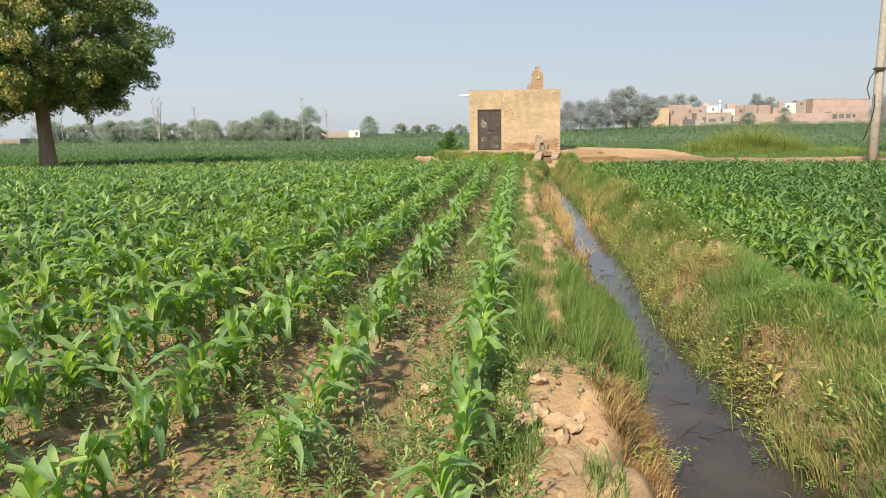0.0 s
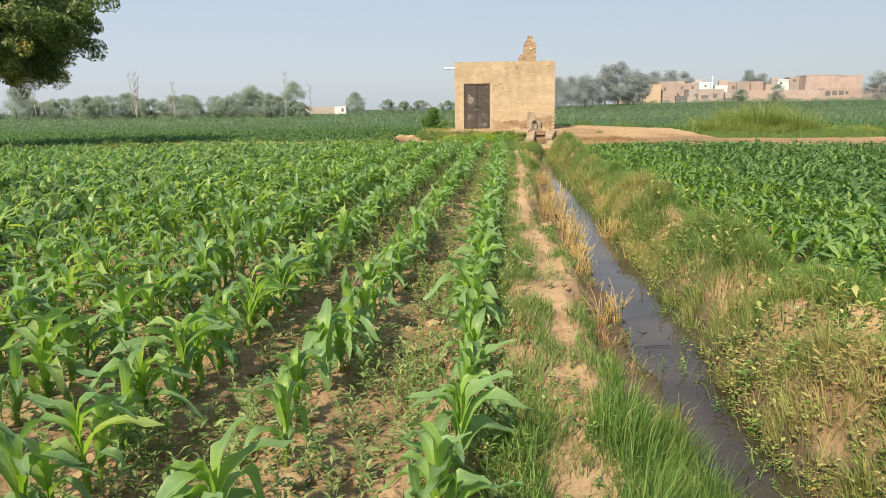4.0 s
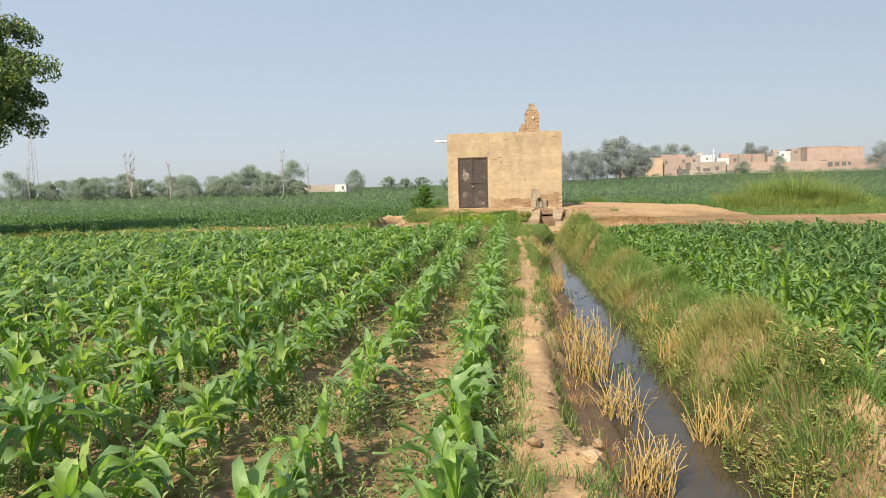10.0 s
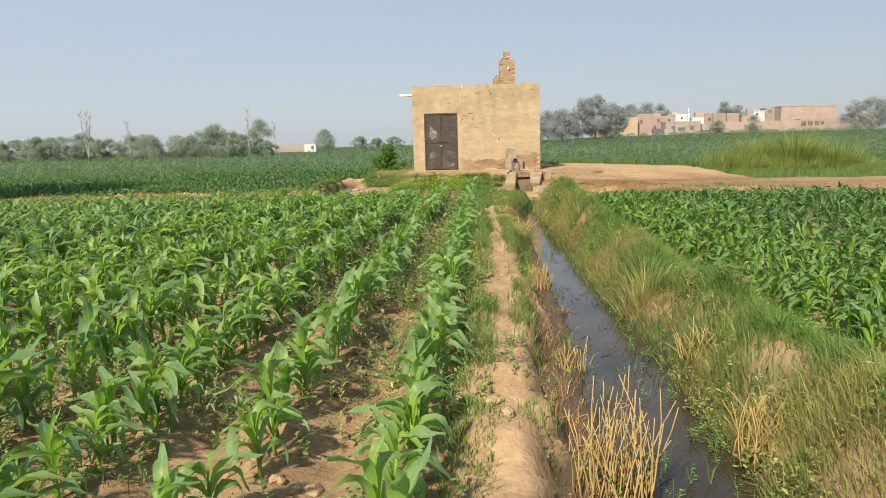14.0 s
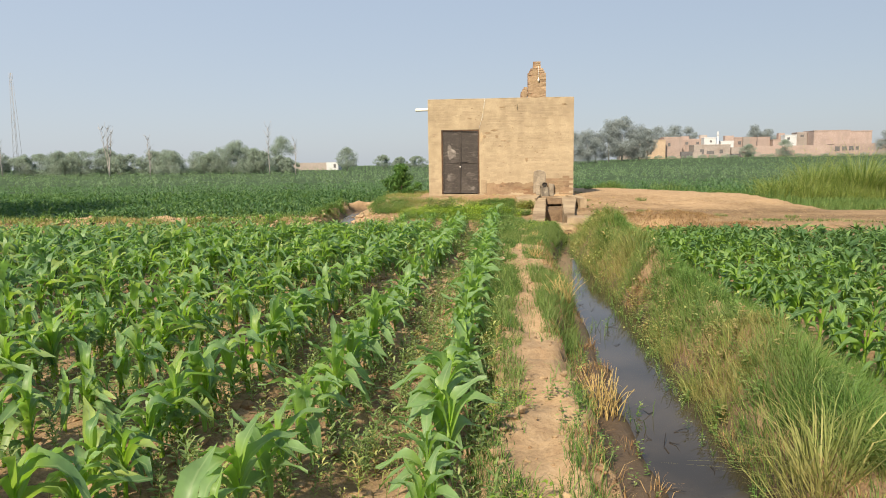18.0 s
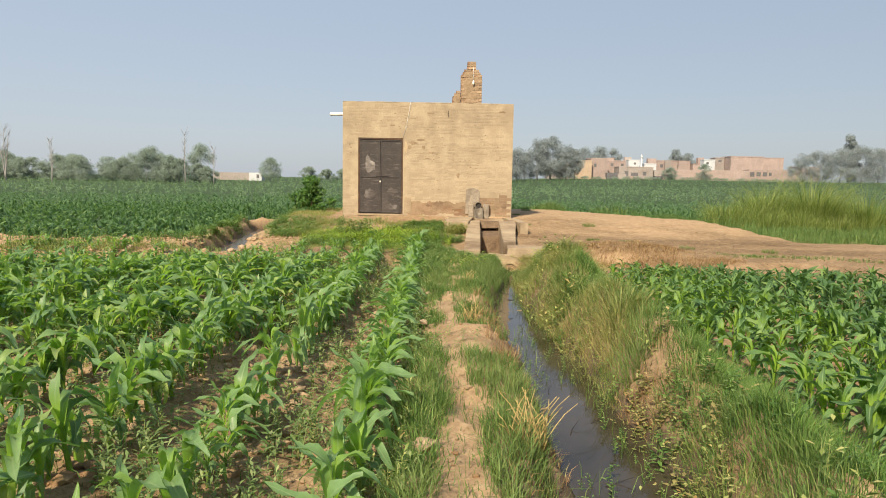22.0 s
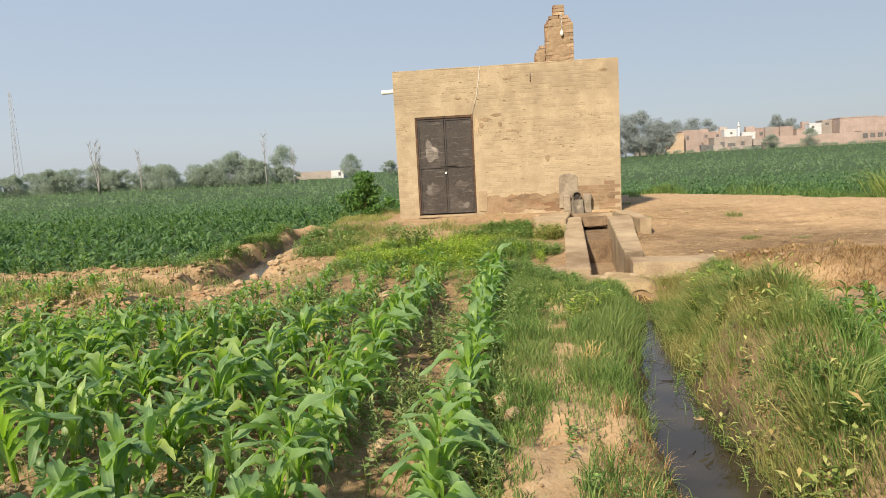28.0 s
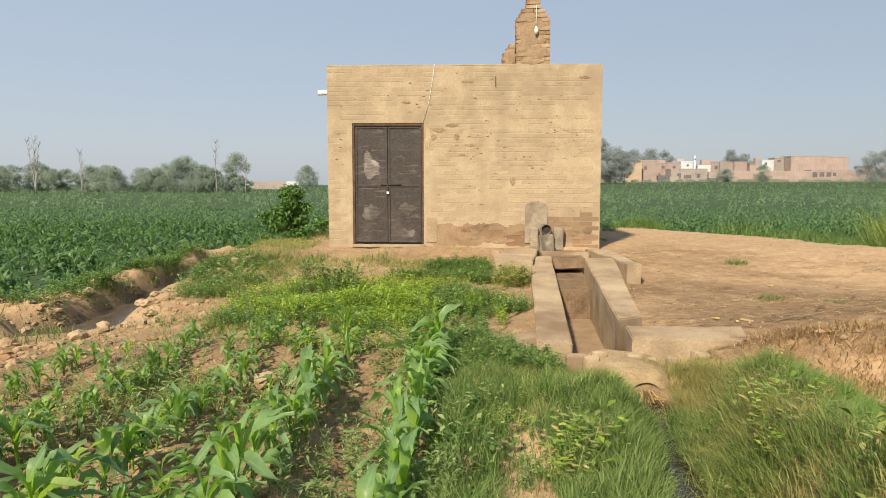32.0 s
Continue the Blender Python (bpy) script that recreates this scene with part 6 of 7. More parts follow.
clods("ditch_clods", "rough clods heaped along the small side ditch", sown(15000, -12, -1.2, -7.4, 0, lambda x, y: step(1.0, 0.5, np.abs(line_distance(x, y, DITCH) - 0.75)) * patch(67, 0.9, 0.4, 0.6)(x, y) + ((y < -5.3) & (y > -6.6) & (x > -4)) * 0.4 * patch(68, .7, .5, .6)(x, y)), 0.008, 0.06)
clods("bund_clods", "broken pale clods along the raised field bund", sown(9000, -16, -4.0, -7.7, -5.0, lambda x, y: step(1.3, 0.9, np.abs(y + 6.35)) * (0.1 + 0.9 * patch(92, 0.6, 0.45, 0.62)(x, y)) * np.clip(1.6 + 0.09 * x, 0.2, 1)), 0.010, 0.085)
clods("yard_rubble", "loose crumbs and small stones on the bare yard", sown(4200, 1.9, 12, -10, 5, lambda x, y: (y > yard_front(x) - 0.5) * (y < yard_back(x)) * (0.08 + patch(69, 1.3, 0.55, 0.7)(x, y))), 0.004, 0.028)
for x, y, s in ((-3.65, -4.4, 0.11), (-3.5, -4.45, 0.09), (-3.78, -4.52, 0.09), (-3.35, -4.35, 0.07), (-3.95, -4.7, 0.12), (-4.1, -4.95, 0.10), (-2.95, -4.4, 0.10), (-2.1, -2.7, 0.12), (-3.5, -1.6, 0.12), (-3.4, -1.3, 0.09), (-5.4, -2.2, 0.12), (-5.5, -1.9, 0.10), (-5.3, -2.6, 0.12), (-5.6, -3.9, 0.10), (-5.9, -5.6, 0.11), (-6.4, -7.0, 0.12), (-5.3, -7.1, 0.10), (-1.5, -6.8, 0.13), (-1.3, -6.75, 0.10), (0.55, -0.9, 0.07), (-0.27, -33.95, 0.085), (-0.17, -33.98, 0.08), (-0.33, -34.05, 0.07), (-0.10, -34.06, 0.06), (-0.24, -34.1, 0.075), (-0.16, -34.14, 0.06), (-0.35, -33.88, 0.05), (-0.05, -33.95, 0.045), (-0.42, -33.6, 0.06), (-0.38, -33.75, 0.05), (-0.3, -33.4, 0.09), (-0.25, -33.65, 0.06), (-0.05, -22.6, 0.06), (0.02, -22.9, 0.05), (-4.05, -3.6, 0.10), (-3.9, -3.75, 0.08), (-4.0, -3.35, 0.07), (-5.6, -3.2, 0.11), (-5.75, -2.9, 0.09), (-5.5, -3.6, 0.09), (-5.9, -2.4, 0.10), (-3.75, -4.0, 0.08), (-5.3, -4.0, 0.08), (-0.04, -10.9, 0.09), (0.02, -11.15, 0.07), (-0.02, -16.12, 0.085), (-0.74, -11.3, 0.09),
                (-0.6, -11.5, 0.07), (-0.04, -12.9, 0.06), (-0.13, -27.8, 0.07), (0.2, -25.8, 0.055), (0.26, -25.6, 0.04), (1.24, -10.4, 0.04), (-0.9, -33.3, 0.09), (-0.8, -33.6, 0.07), (-1.0, -9.4, 0.11), (-1.25, -9.2, 0.10), (3.2, -6.0, 0.05), (3.35, -6.1, 0.04)):
    tv, tf = clod_t[int(abs(x * 37 + y * 11)) % 10]
    zz = max(float(land_z(x, y)), WATER_Z - 0.02)
    bm = bmesh.new()
    bm.from_mesh(mesh_np("clod", tv * s, tf))
    bmesh.ops.subdivide_edges(bm, edges=bm.edges[:], cuts=1)
    for v in bm.verts:
        v.co += Vector(noise.noise_vector(v.co * (2.2 / s) + Vector((x, y, 0)))) * s * 0.22
    for f in bm.faces:
        f.smooth = False
    ob = part("earth_clod", bm, M_PALECLOD, at=pose(x, y, zz + s * 0.38, 0, 0, 50 * x))
    tagged(ob, "lump of dry pale earth lying on the ground", "clod", "large clods")

weeds("yellow_weeds", "yellow-green leafy weeds growing against the cement tank", M_PALEWEED, sown(520, 0.35, 1.0, -3.0, -2.0, lambda x, y: step(1.0, 0.6, np.hypot((x - 0.72) / 0.32, (y + 2.5) / 0.5))), small_w, 0.7, 1.35)
weeds("apron_weeds", "mat of green weeds before the cement apron", M_WEED, sown(3600, -1.2, 1.0, -6.7, -3.4, lambda x, y: step(1.0, 0.75, np.hypot((x - 0.0) / 0.95, (y + 4.1) / 0.6)) + (np.hypot((x - 0.45) / 0.55, (y + 6.1) / 0.45) < 1) * (y < -5.4)), small_w, 0.6, 1.2)

# ---- shrub, cane grass, verge ----
def leaf_cloud(centres, radii, per, size, squash=0.8):
    """Small folded leaves strewn through clumps."""
    C = np.repeat(centres, per, 0)
    R = np.repeat(radii, per)[:, None]
    d = RNG.normal(size=(len(C), 3))
    d /= np.linalg.norm(d, axis=1, keepdims=True)
    p = C + d * R * RNG.random((len(C), 1)) ** 0.4 * [1, 1, squash]
    n = d + RNG.normal(size=d.shape) * 0.7
    a = np.cross(n, RNG.normal(size=d.shape))
    a /= np.linalg.norm(a, axis=1, keepdims=True)
    b = np.cross(n, a)
    b /= np.linalg.norm(b, axis=1, keepdims=True)
    s = size * RNG.uniform(0.6, 1.3, (len(C), 1))
    V = np.stack([p - a * s, p + b * s * 0.38, p + a * s - [0, 0, 0.0], p - b * s * 0.38], 1)
    V[:, 2, 2] -= s[:, 0] * 0.35
    return V.reshape(-1, 3), np.arange(len(C) * 4).reshape(-1, 4)


shrub = thing("shrub", "dense dark green conical shrub beside the pump house", "shrub", (-3.62, 2.3, float(land_z(-3.62, 2.3))))
cen = np.array([(RNG.normal(0, 0.23 * (1.15 - f)), RNG.normal(0, 0.2 * (1.15 - f)), 0.12 + 0.95 * f) for f in np.linspace(0, 1, 34)])
part("leaves", mesh_np("leaves", *leaf_cloud(cen * [1.1, 1.1, 0.95], np.full(34, 0.19), 150, 0.05)), M_BUSH, shrub)
part("stem", tube([(0, 0, -0.05), (0.02, 0, 0.5), (0, 0, 0.9)], [0.03, 0.02, 0.008], 6), M_BARK, shrub)

cane_z = float(land_z(13.2, 5.4))
cane = thing("cane_grass_clump", "big arching clump of yellow-green cane grass beside the track", "cane grass", (13.2, 5.4, cane_z))
crg = random.Random(31)
for k in range(34):
    a_, r_ = crg.uniform(0, 6.28), math.sqrt(crg.random())
    dx, dy, h = (3.1 if k < 28 else 1.6) * r_ * math.cos(a_) + (0.3 if k < 28 else 5.6), 1.6 * r_ * math.sin(a_), (2.3 - 1.35 * r_ * r_) * crg.uniform(0.55, 1.15) * (0.82 + 0.18 * math.cos(a_ * 2 + 0.6)) * (1.0 if k < 28 else 0.42)
    n = 420
    u, v = RNG.normal(0, 0.22, n), RNG.normal(0, 0.22, n)
    Pc = np.stack([dx + u, dy + v, land_z(13.2 + dx + u, 5.4 + dy + v) - cane_z], -1)
    part("tuft", mesh_np("tuft", *blades(Pc, h * RNG.uniform(0.6, 1.2, n), 0.014, 0.95, np.arctan2(v, u) + RNG.normal(0, 0.4, n))), M_REED, cane)
P = sown(230000, 2.4, 19, -6, 9, lambda x, y: (y > yard_back(x) - 0.1) * (y < np.where(x > 8.5, np.minimum(9.0, yard_back(x) + 11), yard_back(x) + 3.2)) * (0.3 + 0.75 * patch(70, 1.6, 0.4, 0.6)(x, y)) * np.where(x > 8.5, 0.45, 1.0))
stuff("verge_grass", "green grass verge behind the bare yard", "grass", M_VERGE, blades(P, 0.12 + 0.24 * vnoise(P[:, 0], P[:, 1], 1.2, 71) ** 1.5 + 0.10 * step(4.0, 5.5, P[:, 0]), 0.011, 0.9))
P = sown(90000, -30, -4.3, -7.6, 3, lambda x, y: np.maximum(step(0.6, 0.2, np.abs(y + 5.7)) * patch(72, 1.2, 0.42, 0.6)(x, y) * (x < -4.6), 0.8 * (x > -9) * (x + 0.25 * y < -5.2) * step(0.5, 0.1, np.abs(line_distance(x, y, DITCH) - 1.0)) * patch(79, 0.9, 0.45, 0.65)(x, y)))
stuff("bund_grass", "thin grass along the low field bund", "grass", M_GRASS, blades(P, 0.10 + 0.10 * vnoise(P[:, 0], P[:, 1], 1.2, 73), 0.010, 0.7))
P = sown(60000, -26, -4.4, -7.7, -5.6, lambda x, y: step(0.75, 0.3, np.abs(y + 6.8)) * patch(97, 0.9, 0.40, 0.58)(x, y))
stuff("bund_grass", "patchy yellow-green grass over the front of the field bund", "grass", M_SOFT, blades(P, 0.10 + 0.08 * vnoise(P[:, 0], P[:, 1], 0.6, 98), 0.008, 1.0))
P = sown(40000, 3.5, 20, -9.5, -3.5, lambda x, y: step(0.4, 0.1, np.abs(y - yard_front(x) - 1.5 - 0.3 * np.sin(x))) * patch(99, 1.3, 0.48, 0.62)(x, y))
stuff("yard_scrub", "low green scrub in strips across the bare yard", "grass", M_VERGE, blades(P, 0.07, 0.009, 1.2))
n_ = 52000
lx, ly = RNG.uniform(2.0, 10, n_), RNG.uniform(-8, 4, n_)
ok = (ly > yard_front(lx)) & (ly < yard_back(lx)) & (RNG.random(n_) < 0.08 + 0.9 * patch(77, 0.9, 0.45, 0.7)(lx, ly * 1.8) * step(0.5, -2.5, ly + 0.3 * (lx - 5)))
P = np.stack([lx, ly, land_z(lx, ly) + 0.012], -1)[ok]
flake = [(np.array([(-0.045, -0.003, 0), (0.045, -0.002, 0.01), (0.045, 0.002, 0.01), (-0.045, 0.003, 0)]), np.array([(0, 1, 2, 3)])), (np.array([(-0.014, 0, 0), (0, -0.009, 0.004), (0.016, 0, 0.007), (0, 0.009, 0.004)]), np.array([(0, 1, 2, 3)])),
         (np.array([(-0.08, -0.003, 0), (0.08, -0.002, 0.006), (0.08, 0.002, 0.006), (-0.08, 0.003, 0)]), np.array([(0, 1, 2, 3)]))]
half = len(P) // 2
stuff("yard_litter", "dark bits of stalk and dead leaf strewn on the yard", "litter", M_TRASH, scatter(flake, P[:half], RNG.normal(0.1, 0.7, half), RNG.uniform(0.4, 1.3, half)))
stuff("yard_litter", "pale bits of straw strewn on the yard", "litter", M_STRAW, scatter(flake[:2], P[half:], RNG.uniform(0, 6.3, len(P) - half), RNG.uniform(0.4, 1.1, len(P) - half)))
n_ = 900
lx, ly = RNG.uniform(2.4, 9, n_), RNG.uniform(-6, 0, n_)
ok = (ly > yard_front(lx) + 0.2) & (ly < 0.2 - 0.35 * (lx - 4)) & (RNG.random(n_) < 0.2 + 0.8 * patch(89, 1.2, 0.45, 0.65)(lx * 0.5, ly * 2))
P = np.stack([lx, ly, land_z(lx, ly) + 0.014], -1)[ok]
stalk = [(np.array([(-0.22, -0.004, 0), (0.0, 0.012, 0.012), (0.22, -0.002, 0.004), (0.22, 0.003, 0.004), (0.0, 0.020, 0.012), (-0.22, 0.004, 0)]), np.array([(0, 1, 4, 5), (1, 2, 3, 4)]))]
stuff("yard_stalks", "long dark dry stalks trodden into the yard", "litter", M_TRASH, scatter(stalk, P, RNG.normal(0.1, 0.45, len(P)), RNG.uniform(0.5, 1.6, len(P))))
for x, y, h in ((1.47, -19.7, 0.42), (1.62, -31.6, 0.34), (1.75, -13.4, 0.36), (2.35, -17.6, 0.26), (1.55, -24.4, 0.30), (1.95, -27.1, 0.28), (1.5, -16.3, 0.30), (2.1, -9.6, 0.32), (1.7, -11.3, 0.30), (1.4, -34.0, 0.30)):
    gt = part("grass_tuft", mesh_np("grass_tuft", *tufts(np.array([(x, y, 0.0)]), 240, 0.17, h, 0.007, 1.3)), M_SOFT)
    tagged(gt, "big arching tuft of long green grass on the ditch bank", "grass tuft", "tufts on the bank")
for x, y, h in ((4.35, -1.0, 0.13), (3.45, 4.6, 0.16), (3.9, -3.4, 0.06), (4.6, -3.6, 0.05), (2.65, -1.0, 0.07), (2.75, 1.9, 0.06), (5.6, -4.8, 0.09), (7.1, -5.4, 0.10), (6.4, -6.2, 0.08)):
    gt = part("grass_tuft", mesh_np("grass_tuft", *tufts(np.array([(x, y, 0.0)]), 130, 0.16, h, 0.006, 1.0)), M_GRASS)
    tagged(gt, "small green grass tuft on the bare yard", "grass tuft", "tufts on the yard")
P = sown(26000, 2.0, 5.8, -7.3, -5.0, lambda x, y: np.maximum(step(0.5, 0.15, np.abs(y - yard_front(x) - 0.15)) * patch(78, 0.7, 0.4, 0.6)(x, y), step(1.05, 0.6, np.hypot((x - 3.9) / 1.5, (y + 6.0) / 0.75)) * (0.25 + 0.75 * patch(78, 0.5, 0.4, 0.6)(x, y))))
stuff("dead_brush", "brown dead brush on the broken yard edge", "grass", M_RUST, blades(P, 0.09, 0.005, 1.7))
P = sown(26000, 1.9, 9, -11, -5.6, lambda x, y: step(0.9, 0.2, np.abs(y - yard_front(x) + 0.5)) * patch(74, 0.8, 0.45, 0.6)(x, y))
stuff("edge_grass", "scrubby grass along the broken edge of the yard", "grass", M_GRASS_DRY, blades(P, 0.10, 0.007, 0.9))
P = sown(60000, 0.5, 2.6, -9.8, -6.35, lambda x, y: np.maximum(step(0.35, 0.15, np.abs(x - edge_r(y) - 0.28)), step(0.35, 0.15, np.abs(x - edge_l(y) + 0.36))) * step(-9.8, -8.2, y))
P[:, 2] = np.maximum(P[:, 2], WATER_Z)
near_side = P[:, 0] < edge_l(P[:, 1])
stuff("bank_grass", "long grass hanging over the ditch head", "grass", M_GRASS, blades(P[near_side], 0.12, 0.0042, 1.1))
stuff("bank_grass", "long yellow-green grass hanging over the ditch head", "grass", M_SOFT, blades(P[~near_side], 0.19, 0.004, 1.3))
P = sown(30000, 1.9, 3.4, -8.2, -5.7, lambda x, y: step(0.9, 0.3, np.hypot((x - 2.6) / 0.5, (y + 7.1) / 1.1)))
stuff("bank_grass", "lush green grass at the head of the bank", "grass", M_FRESH, blades(P, 0.22, 0.005, 0.9))

P = sown(4200, 1.9, 2.8, -9.2, -7.4, lambda x, y: patch(86, 0.35, 0.45, 0.6)(x, y) * step(1.0, 0.5, np.hypot((x - 2.45) / 0.3, (y + 8.3) / 0.9)))
stuff("dead_grass", "rust-brown dead grass on top of the bank", "grass", M_RUST, tufts(P, 12, 0.07, 0.16, 0.005, 1.2))

P = sown(900, -0.1, 0.42, -34.4, -32.9, lambda x, y: step(1.1, 0.6, np.hypot((x - 0.21) / 0.16, (y + 33.6) / 0.62) + 0.5 * (vnoise(x, y, 0.2, 98) - 0.5)))
stuff("dead_grass", "rust-brown dead grass hanging over the bund's edge", "grass", M_RUST, tussocks(P, RNG.uniform(0.04, 0.08, len(P)), RNG.uniform(0.06, 0.13, len(P)), 22, 0.0036, 1.5, 0.6))
P = sown(60, 0.0, 0.4, -34.2, -33.2, lambda x, y: step(1.1, 0.6, np.hypot((x - 0.2) / 0.14, (y + 33.75) / 0.4)))
stuff("dead_grass", "pale bleached blades among the dead grass", "grass", M_GRASS_DRY, tussocks(P, RNG.uniform(0.04, 0.08, len(P)), RNG.uniform(0.12, 0.20, len(P)), 12, 0.0044, 1.2, 0.6))

# ---- mango tree ----
tx, ty = -21.4, -6.8
tree = thing("mango_tree", "large round mango tree with yellow blossom and a bare trunk", "tree", (tx, ty, float(land_z(tx, ty))))
part("trunk", tube([(0.05, 0, -0.2), (0, 0, 0.15), (0.0, 0, 1.0), (-0.03, 0, 2.2), (-0.06, 0, 3.4)], [0.48, 0.40, 0.32, 0.29, 0.26], 14), M_BARK, tree)
trng = random.Random(11)
for k in range(11):
    a, r, h = k * 2.399, trng.uniform(2.2, 4.6), trng.uniform(3.6, 7.6)
    c_ = (math.cos(a) * r, math.sin(a) * r, h)
    part("limb", tube([(-0.12, 0, 2.3 + 0.1 * k), (c_[0] * 0.35, c_[1] * 0.35, 3.0 + (h - 3) * 0.55), c_], [0.16, 0.11, 0.04], 7), M_BARK, tree)
cc, cr = [], []
for k in range(460):
    d = Vector((trng.gauss(0, 1), trng.gauss(0, 1), trng.gauss(0, 1))).normalized()
    r = trng.random() ** 0.33
    p = Vector((0.25 + d.x * 5.2 * r, d.y * 5.0 * r, 5.2 + d.z * (4.2 if d.z > 0 else 2.75) * r))
    if r > 0.55:
        cc.append(p[:])
        cr.append(trng.uniform(0.38, 0.75))
cc, cr = np.array(cc), np.array(cr)
part("crown", mesh_np("crown", *leaf_cloud(cc, cr, 300, 0.095, 0.8)), M_MANGO, tree)
sel = (cc[:, 0] + 1.5 * RNG.random(len(cc)) < 4.4) & (cc[:, 1] < 1.5)
out = cc[sel] - [0.6, 0, 4.6]
part("blossom", mesh_np("blossom", *leaf_cloud(cc[sel] + out / np.linalg.norm(out, axis=1, keepdims=True) * 0.55, cr[sel] * 0.6, 130, 0.07, 1.2)), M_FLOWER, tree, "yellow blossom sprays")

# ---- electric pole ----
pole = thing("electric_pole", "tall tapered concrete electric pole with metal arm and loose cable", "electric pole", (13.72, -8.7, float(land_z(13.72, -8.7)) - 0.1))
part("shaft", tube([(0, 0, -0.3), (-0.02, 0, 2.5), (-0.02, 0, 6), (0.03, 0, 8.4)], [0.19, 0.165, 0.14, 0.11], 10), M_POLE, pole)
part("band", tube([(-0.02, 0, 3.62), (-0.02, 0, 3.70)], 0.20, 12), M_DARK, pole)
part("arm", box(-0.35, 1.3, -0.22, -0.16, 3.60, 3.68, 0.006), M_DARK, pole)
part("transformer", box(0.42, 1.1, -0.3, 0.3, 3.69, 4.5, 0.04), M_DARK, pole, "grey transformer box on the arm")
part("arm", box(0.0, 0.8, -0.2, -0.15, 6.0, 6.08, 0.006), M_DARK, pole)
part("cable", tube([(-0.2, -0.18, 3.7), (-0.45, -0.2, 3.3), (-0.52, -0.2, 2.9), (-0.4, -0.2, 2.55), (-0.22, -0.2, 2.7), (-0.2, -0.2, 2.2), (-0.32, -0.2, 1.6), (-0.5, -0.2, 1.0)], 0.02, 6), M_DARK, pole, "loose black cable looping down")

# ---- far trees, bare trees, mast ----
def far_tree(x, y, h, w, seed, label="green tree beyond the far fields, haze painted into its leaves", clear=0.2, mat=M_FARTREE):
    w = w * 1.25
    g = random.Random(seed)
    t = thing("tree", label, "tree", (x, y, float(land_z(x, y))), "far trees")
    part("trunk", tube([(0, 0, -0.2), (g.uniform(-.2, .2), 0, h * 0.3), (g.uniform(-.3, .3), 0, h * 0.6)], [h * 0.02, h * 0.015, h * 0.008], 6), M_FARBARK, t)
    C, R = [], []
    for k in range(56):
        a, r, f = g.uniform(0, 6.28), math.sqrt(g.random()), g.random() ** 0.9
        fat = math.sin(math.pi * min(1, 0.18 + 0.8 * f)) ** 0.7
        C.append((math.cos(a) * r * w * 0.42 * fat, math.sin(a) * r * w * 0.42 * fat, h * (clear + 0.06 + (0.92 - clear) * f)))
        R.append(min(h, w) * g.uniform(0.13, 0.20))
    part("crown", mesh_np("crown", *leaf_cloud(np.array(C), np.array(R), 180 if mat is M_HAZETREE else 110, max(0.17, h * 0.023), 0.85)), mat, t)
    return t


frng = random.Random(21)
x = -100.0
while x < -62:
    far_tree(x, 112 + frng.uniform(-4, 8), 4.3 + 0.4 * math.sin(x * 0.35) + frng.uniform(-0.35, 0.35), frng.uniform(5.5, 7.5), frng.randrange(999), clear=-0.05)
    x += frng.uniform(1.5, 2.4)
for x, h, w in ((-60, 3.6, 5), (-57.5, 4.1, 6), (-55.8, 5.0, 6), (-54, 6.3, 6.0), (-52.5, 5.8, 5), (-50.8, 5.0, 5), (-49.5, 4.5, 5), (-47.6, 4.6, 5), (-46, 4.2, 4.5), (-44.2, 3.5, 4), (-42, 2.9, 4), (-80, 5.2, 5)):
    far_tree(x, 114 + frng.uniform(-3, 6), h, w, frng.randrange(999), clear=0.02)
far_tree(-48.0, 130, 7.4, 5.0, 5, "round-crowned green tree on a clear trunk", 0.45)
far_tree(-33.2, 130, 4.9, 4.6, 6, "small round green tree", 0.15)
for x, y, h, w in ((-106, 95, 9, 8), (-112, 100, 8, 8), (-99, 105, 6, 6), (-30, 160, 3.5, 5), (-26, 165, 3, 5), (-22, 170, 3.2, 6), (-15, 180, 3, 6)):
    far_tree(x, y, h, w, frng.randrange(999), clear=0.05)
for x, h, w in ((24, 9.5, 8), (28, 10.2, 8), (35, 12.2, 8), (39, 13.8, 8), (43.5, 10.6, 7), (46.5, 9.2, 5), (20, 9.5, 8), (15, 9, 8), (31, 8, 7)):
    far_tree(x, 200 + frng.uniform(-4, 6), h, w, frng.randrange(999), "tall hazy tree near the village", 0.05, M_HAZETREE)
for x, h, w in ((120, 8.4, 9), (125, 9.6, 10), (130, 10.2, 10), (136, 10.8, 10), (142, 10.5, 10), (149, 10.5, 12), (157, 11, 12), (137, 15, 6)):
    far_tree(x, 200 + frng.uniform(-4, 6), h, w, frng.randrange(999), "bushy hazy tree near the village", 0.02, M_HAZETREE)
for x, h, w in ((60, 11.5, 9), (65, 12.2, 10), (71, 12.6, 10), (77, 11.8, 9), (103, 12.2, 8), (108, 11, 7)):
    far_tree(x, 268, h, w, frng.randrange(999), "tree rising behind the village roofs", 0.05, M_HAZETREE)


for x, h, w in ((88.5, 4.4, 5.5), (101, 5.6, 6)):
    far_tree(x, 233, h, w, frng.randrange(999), "green tree standing before the village walls, haze painted into its leaves", 0.05, M_FARTREE)


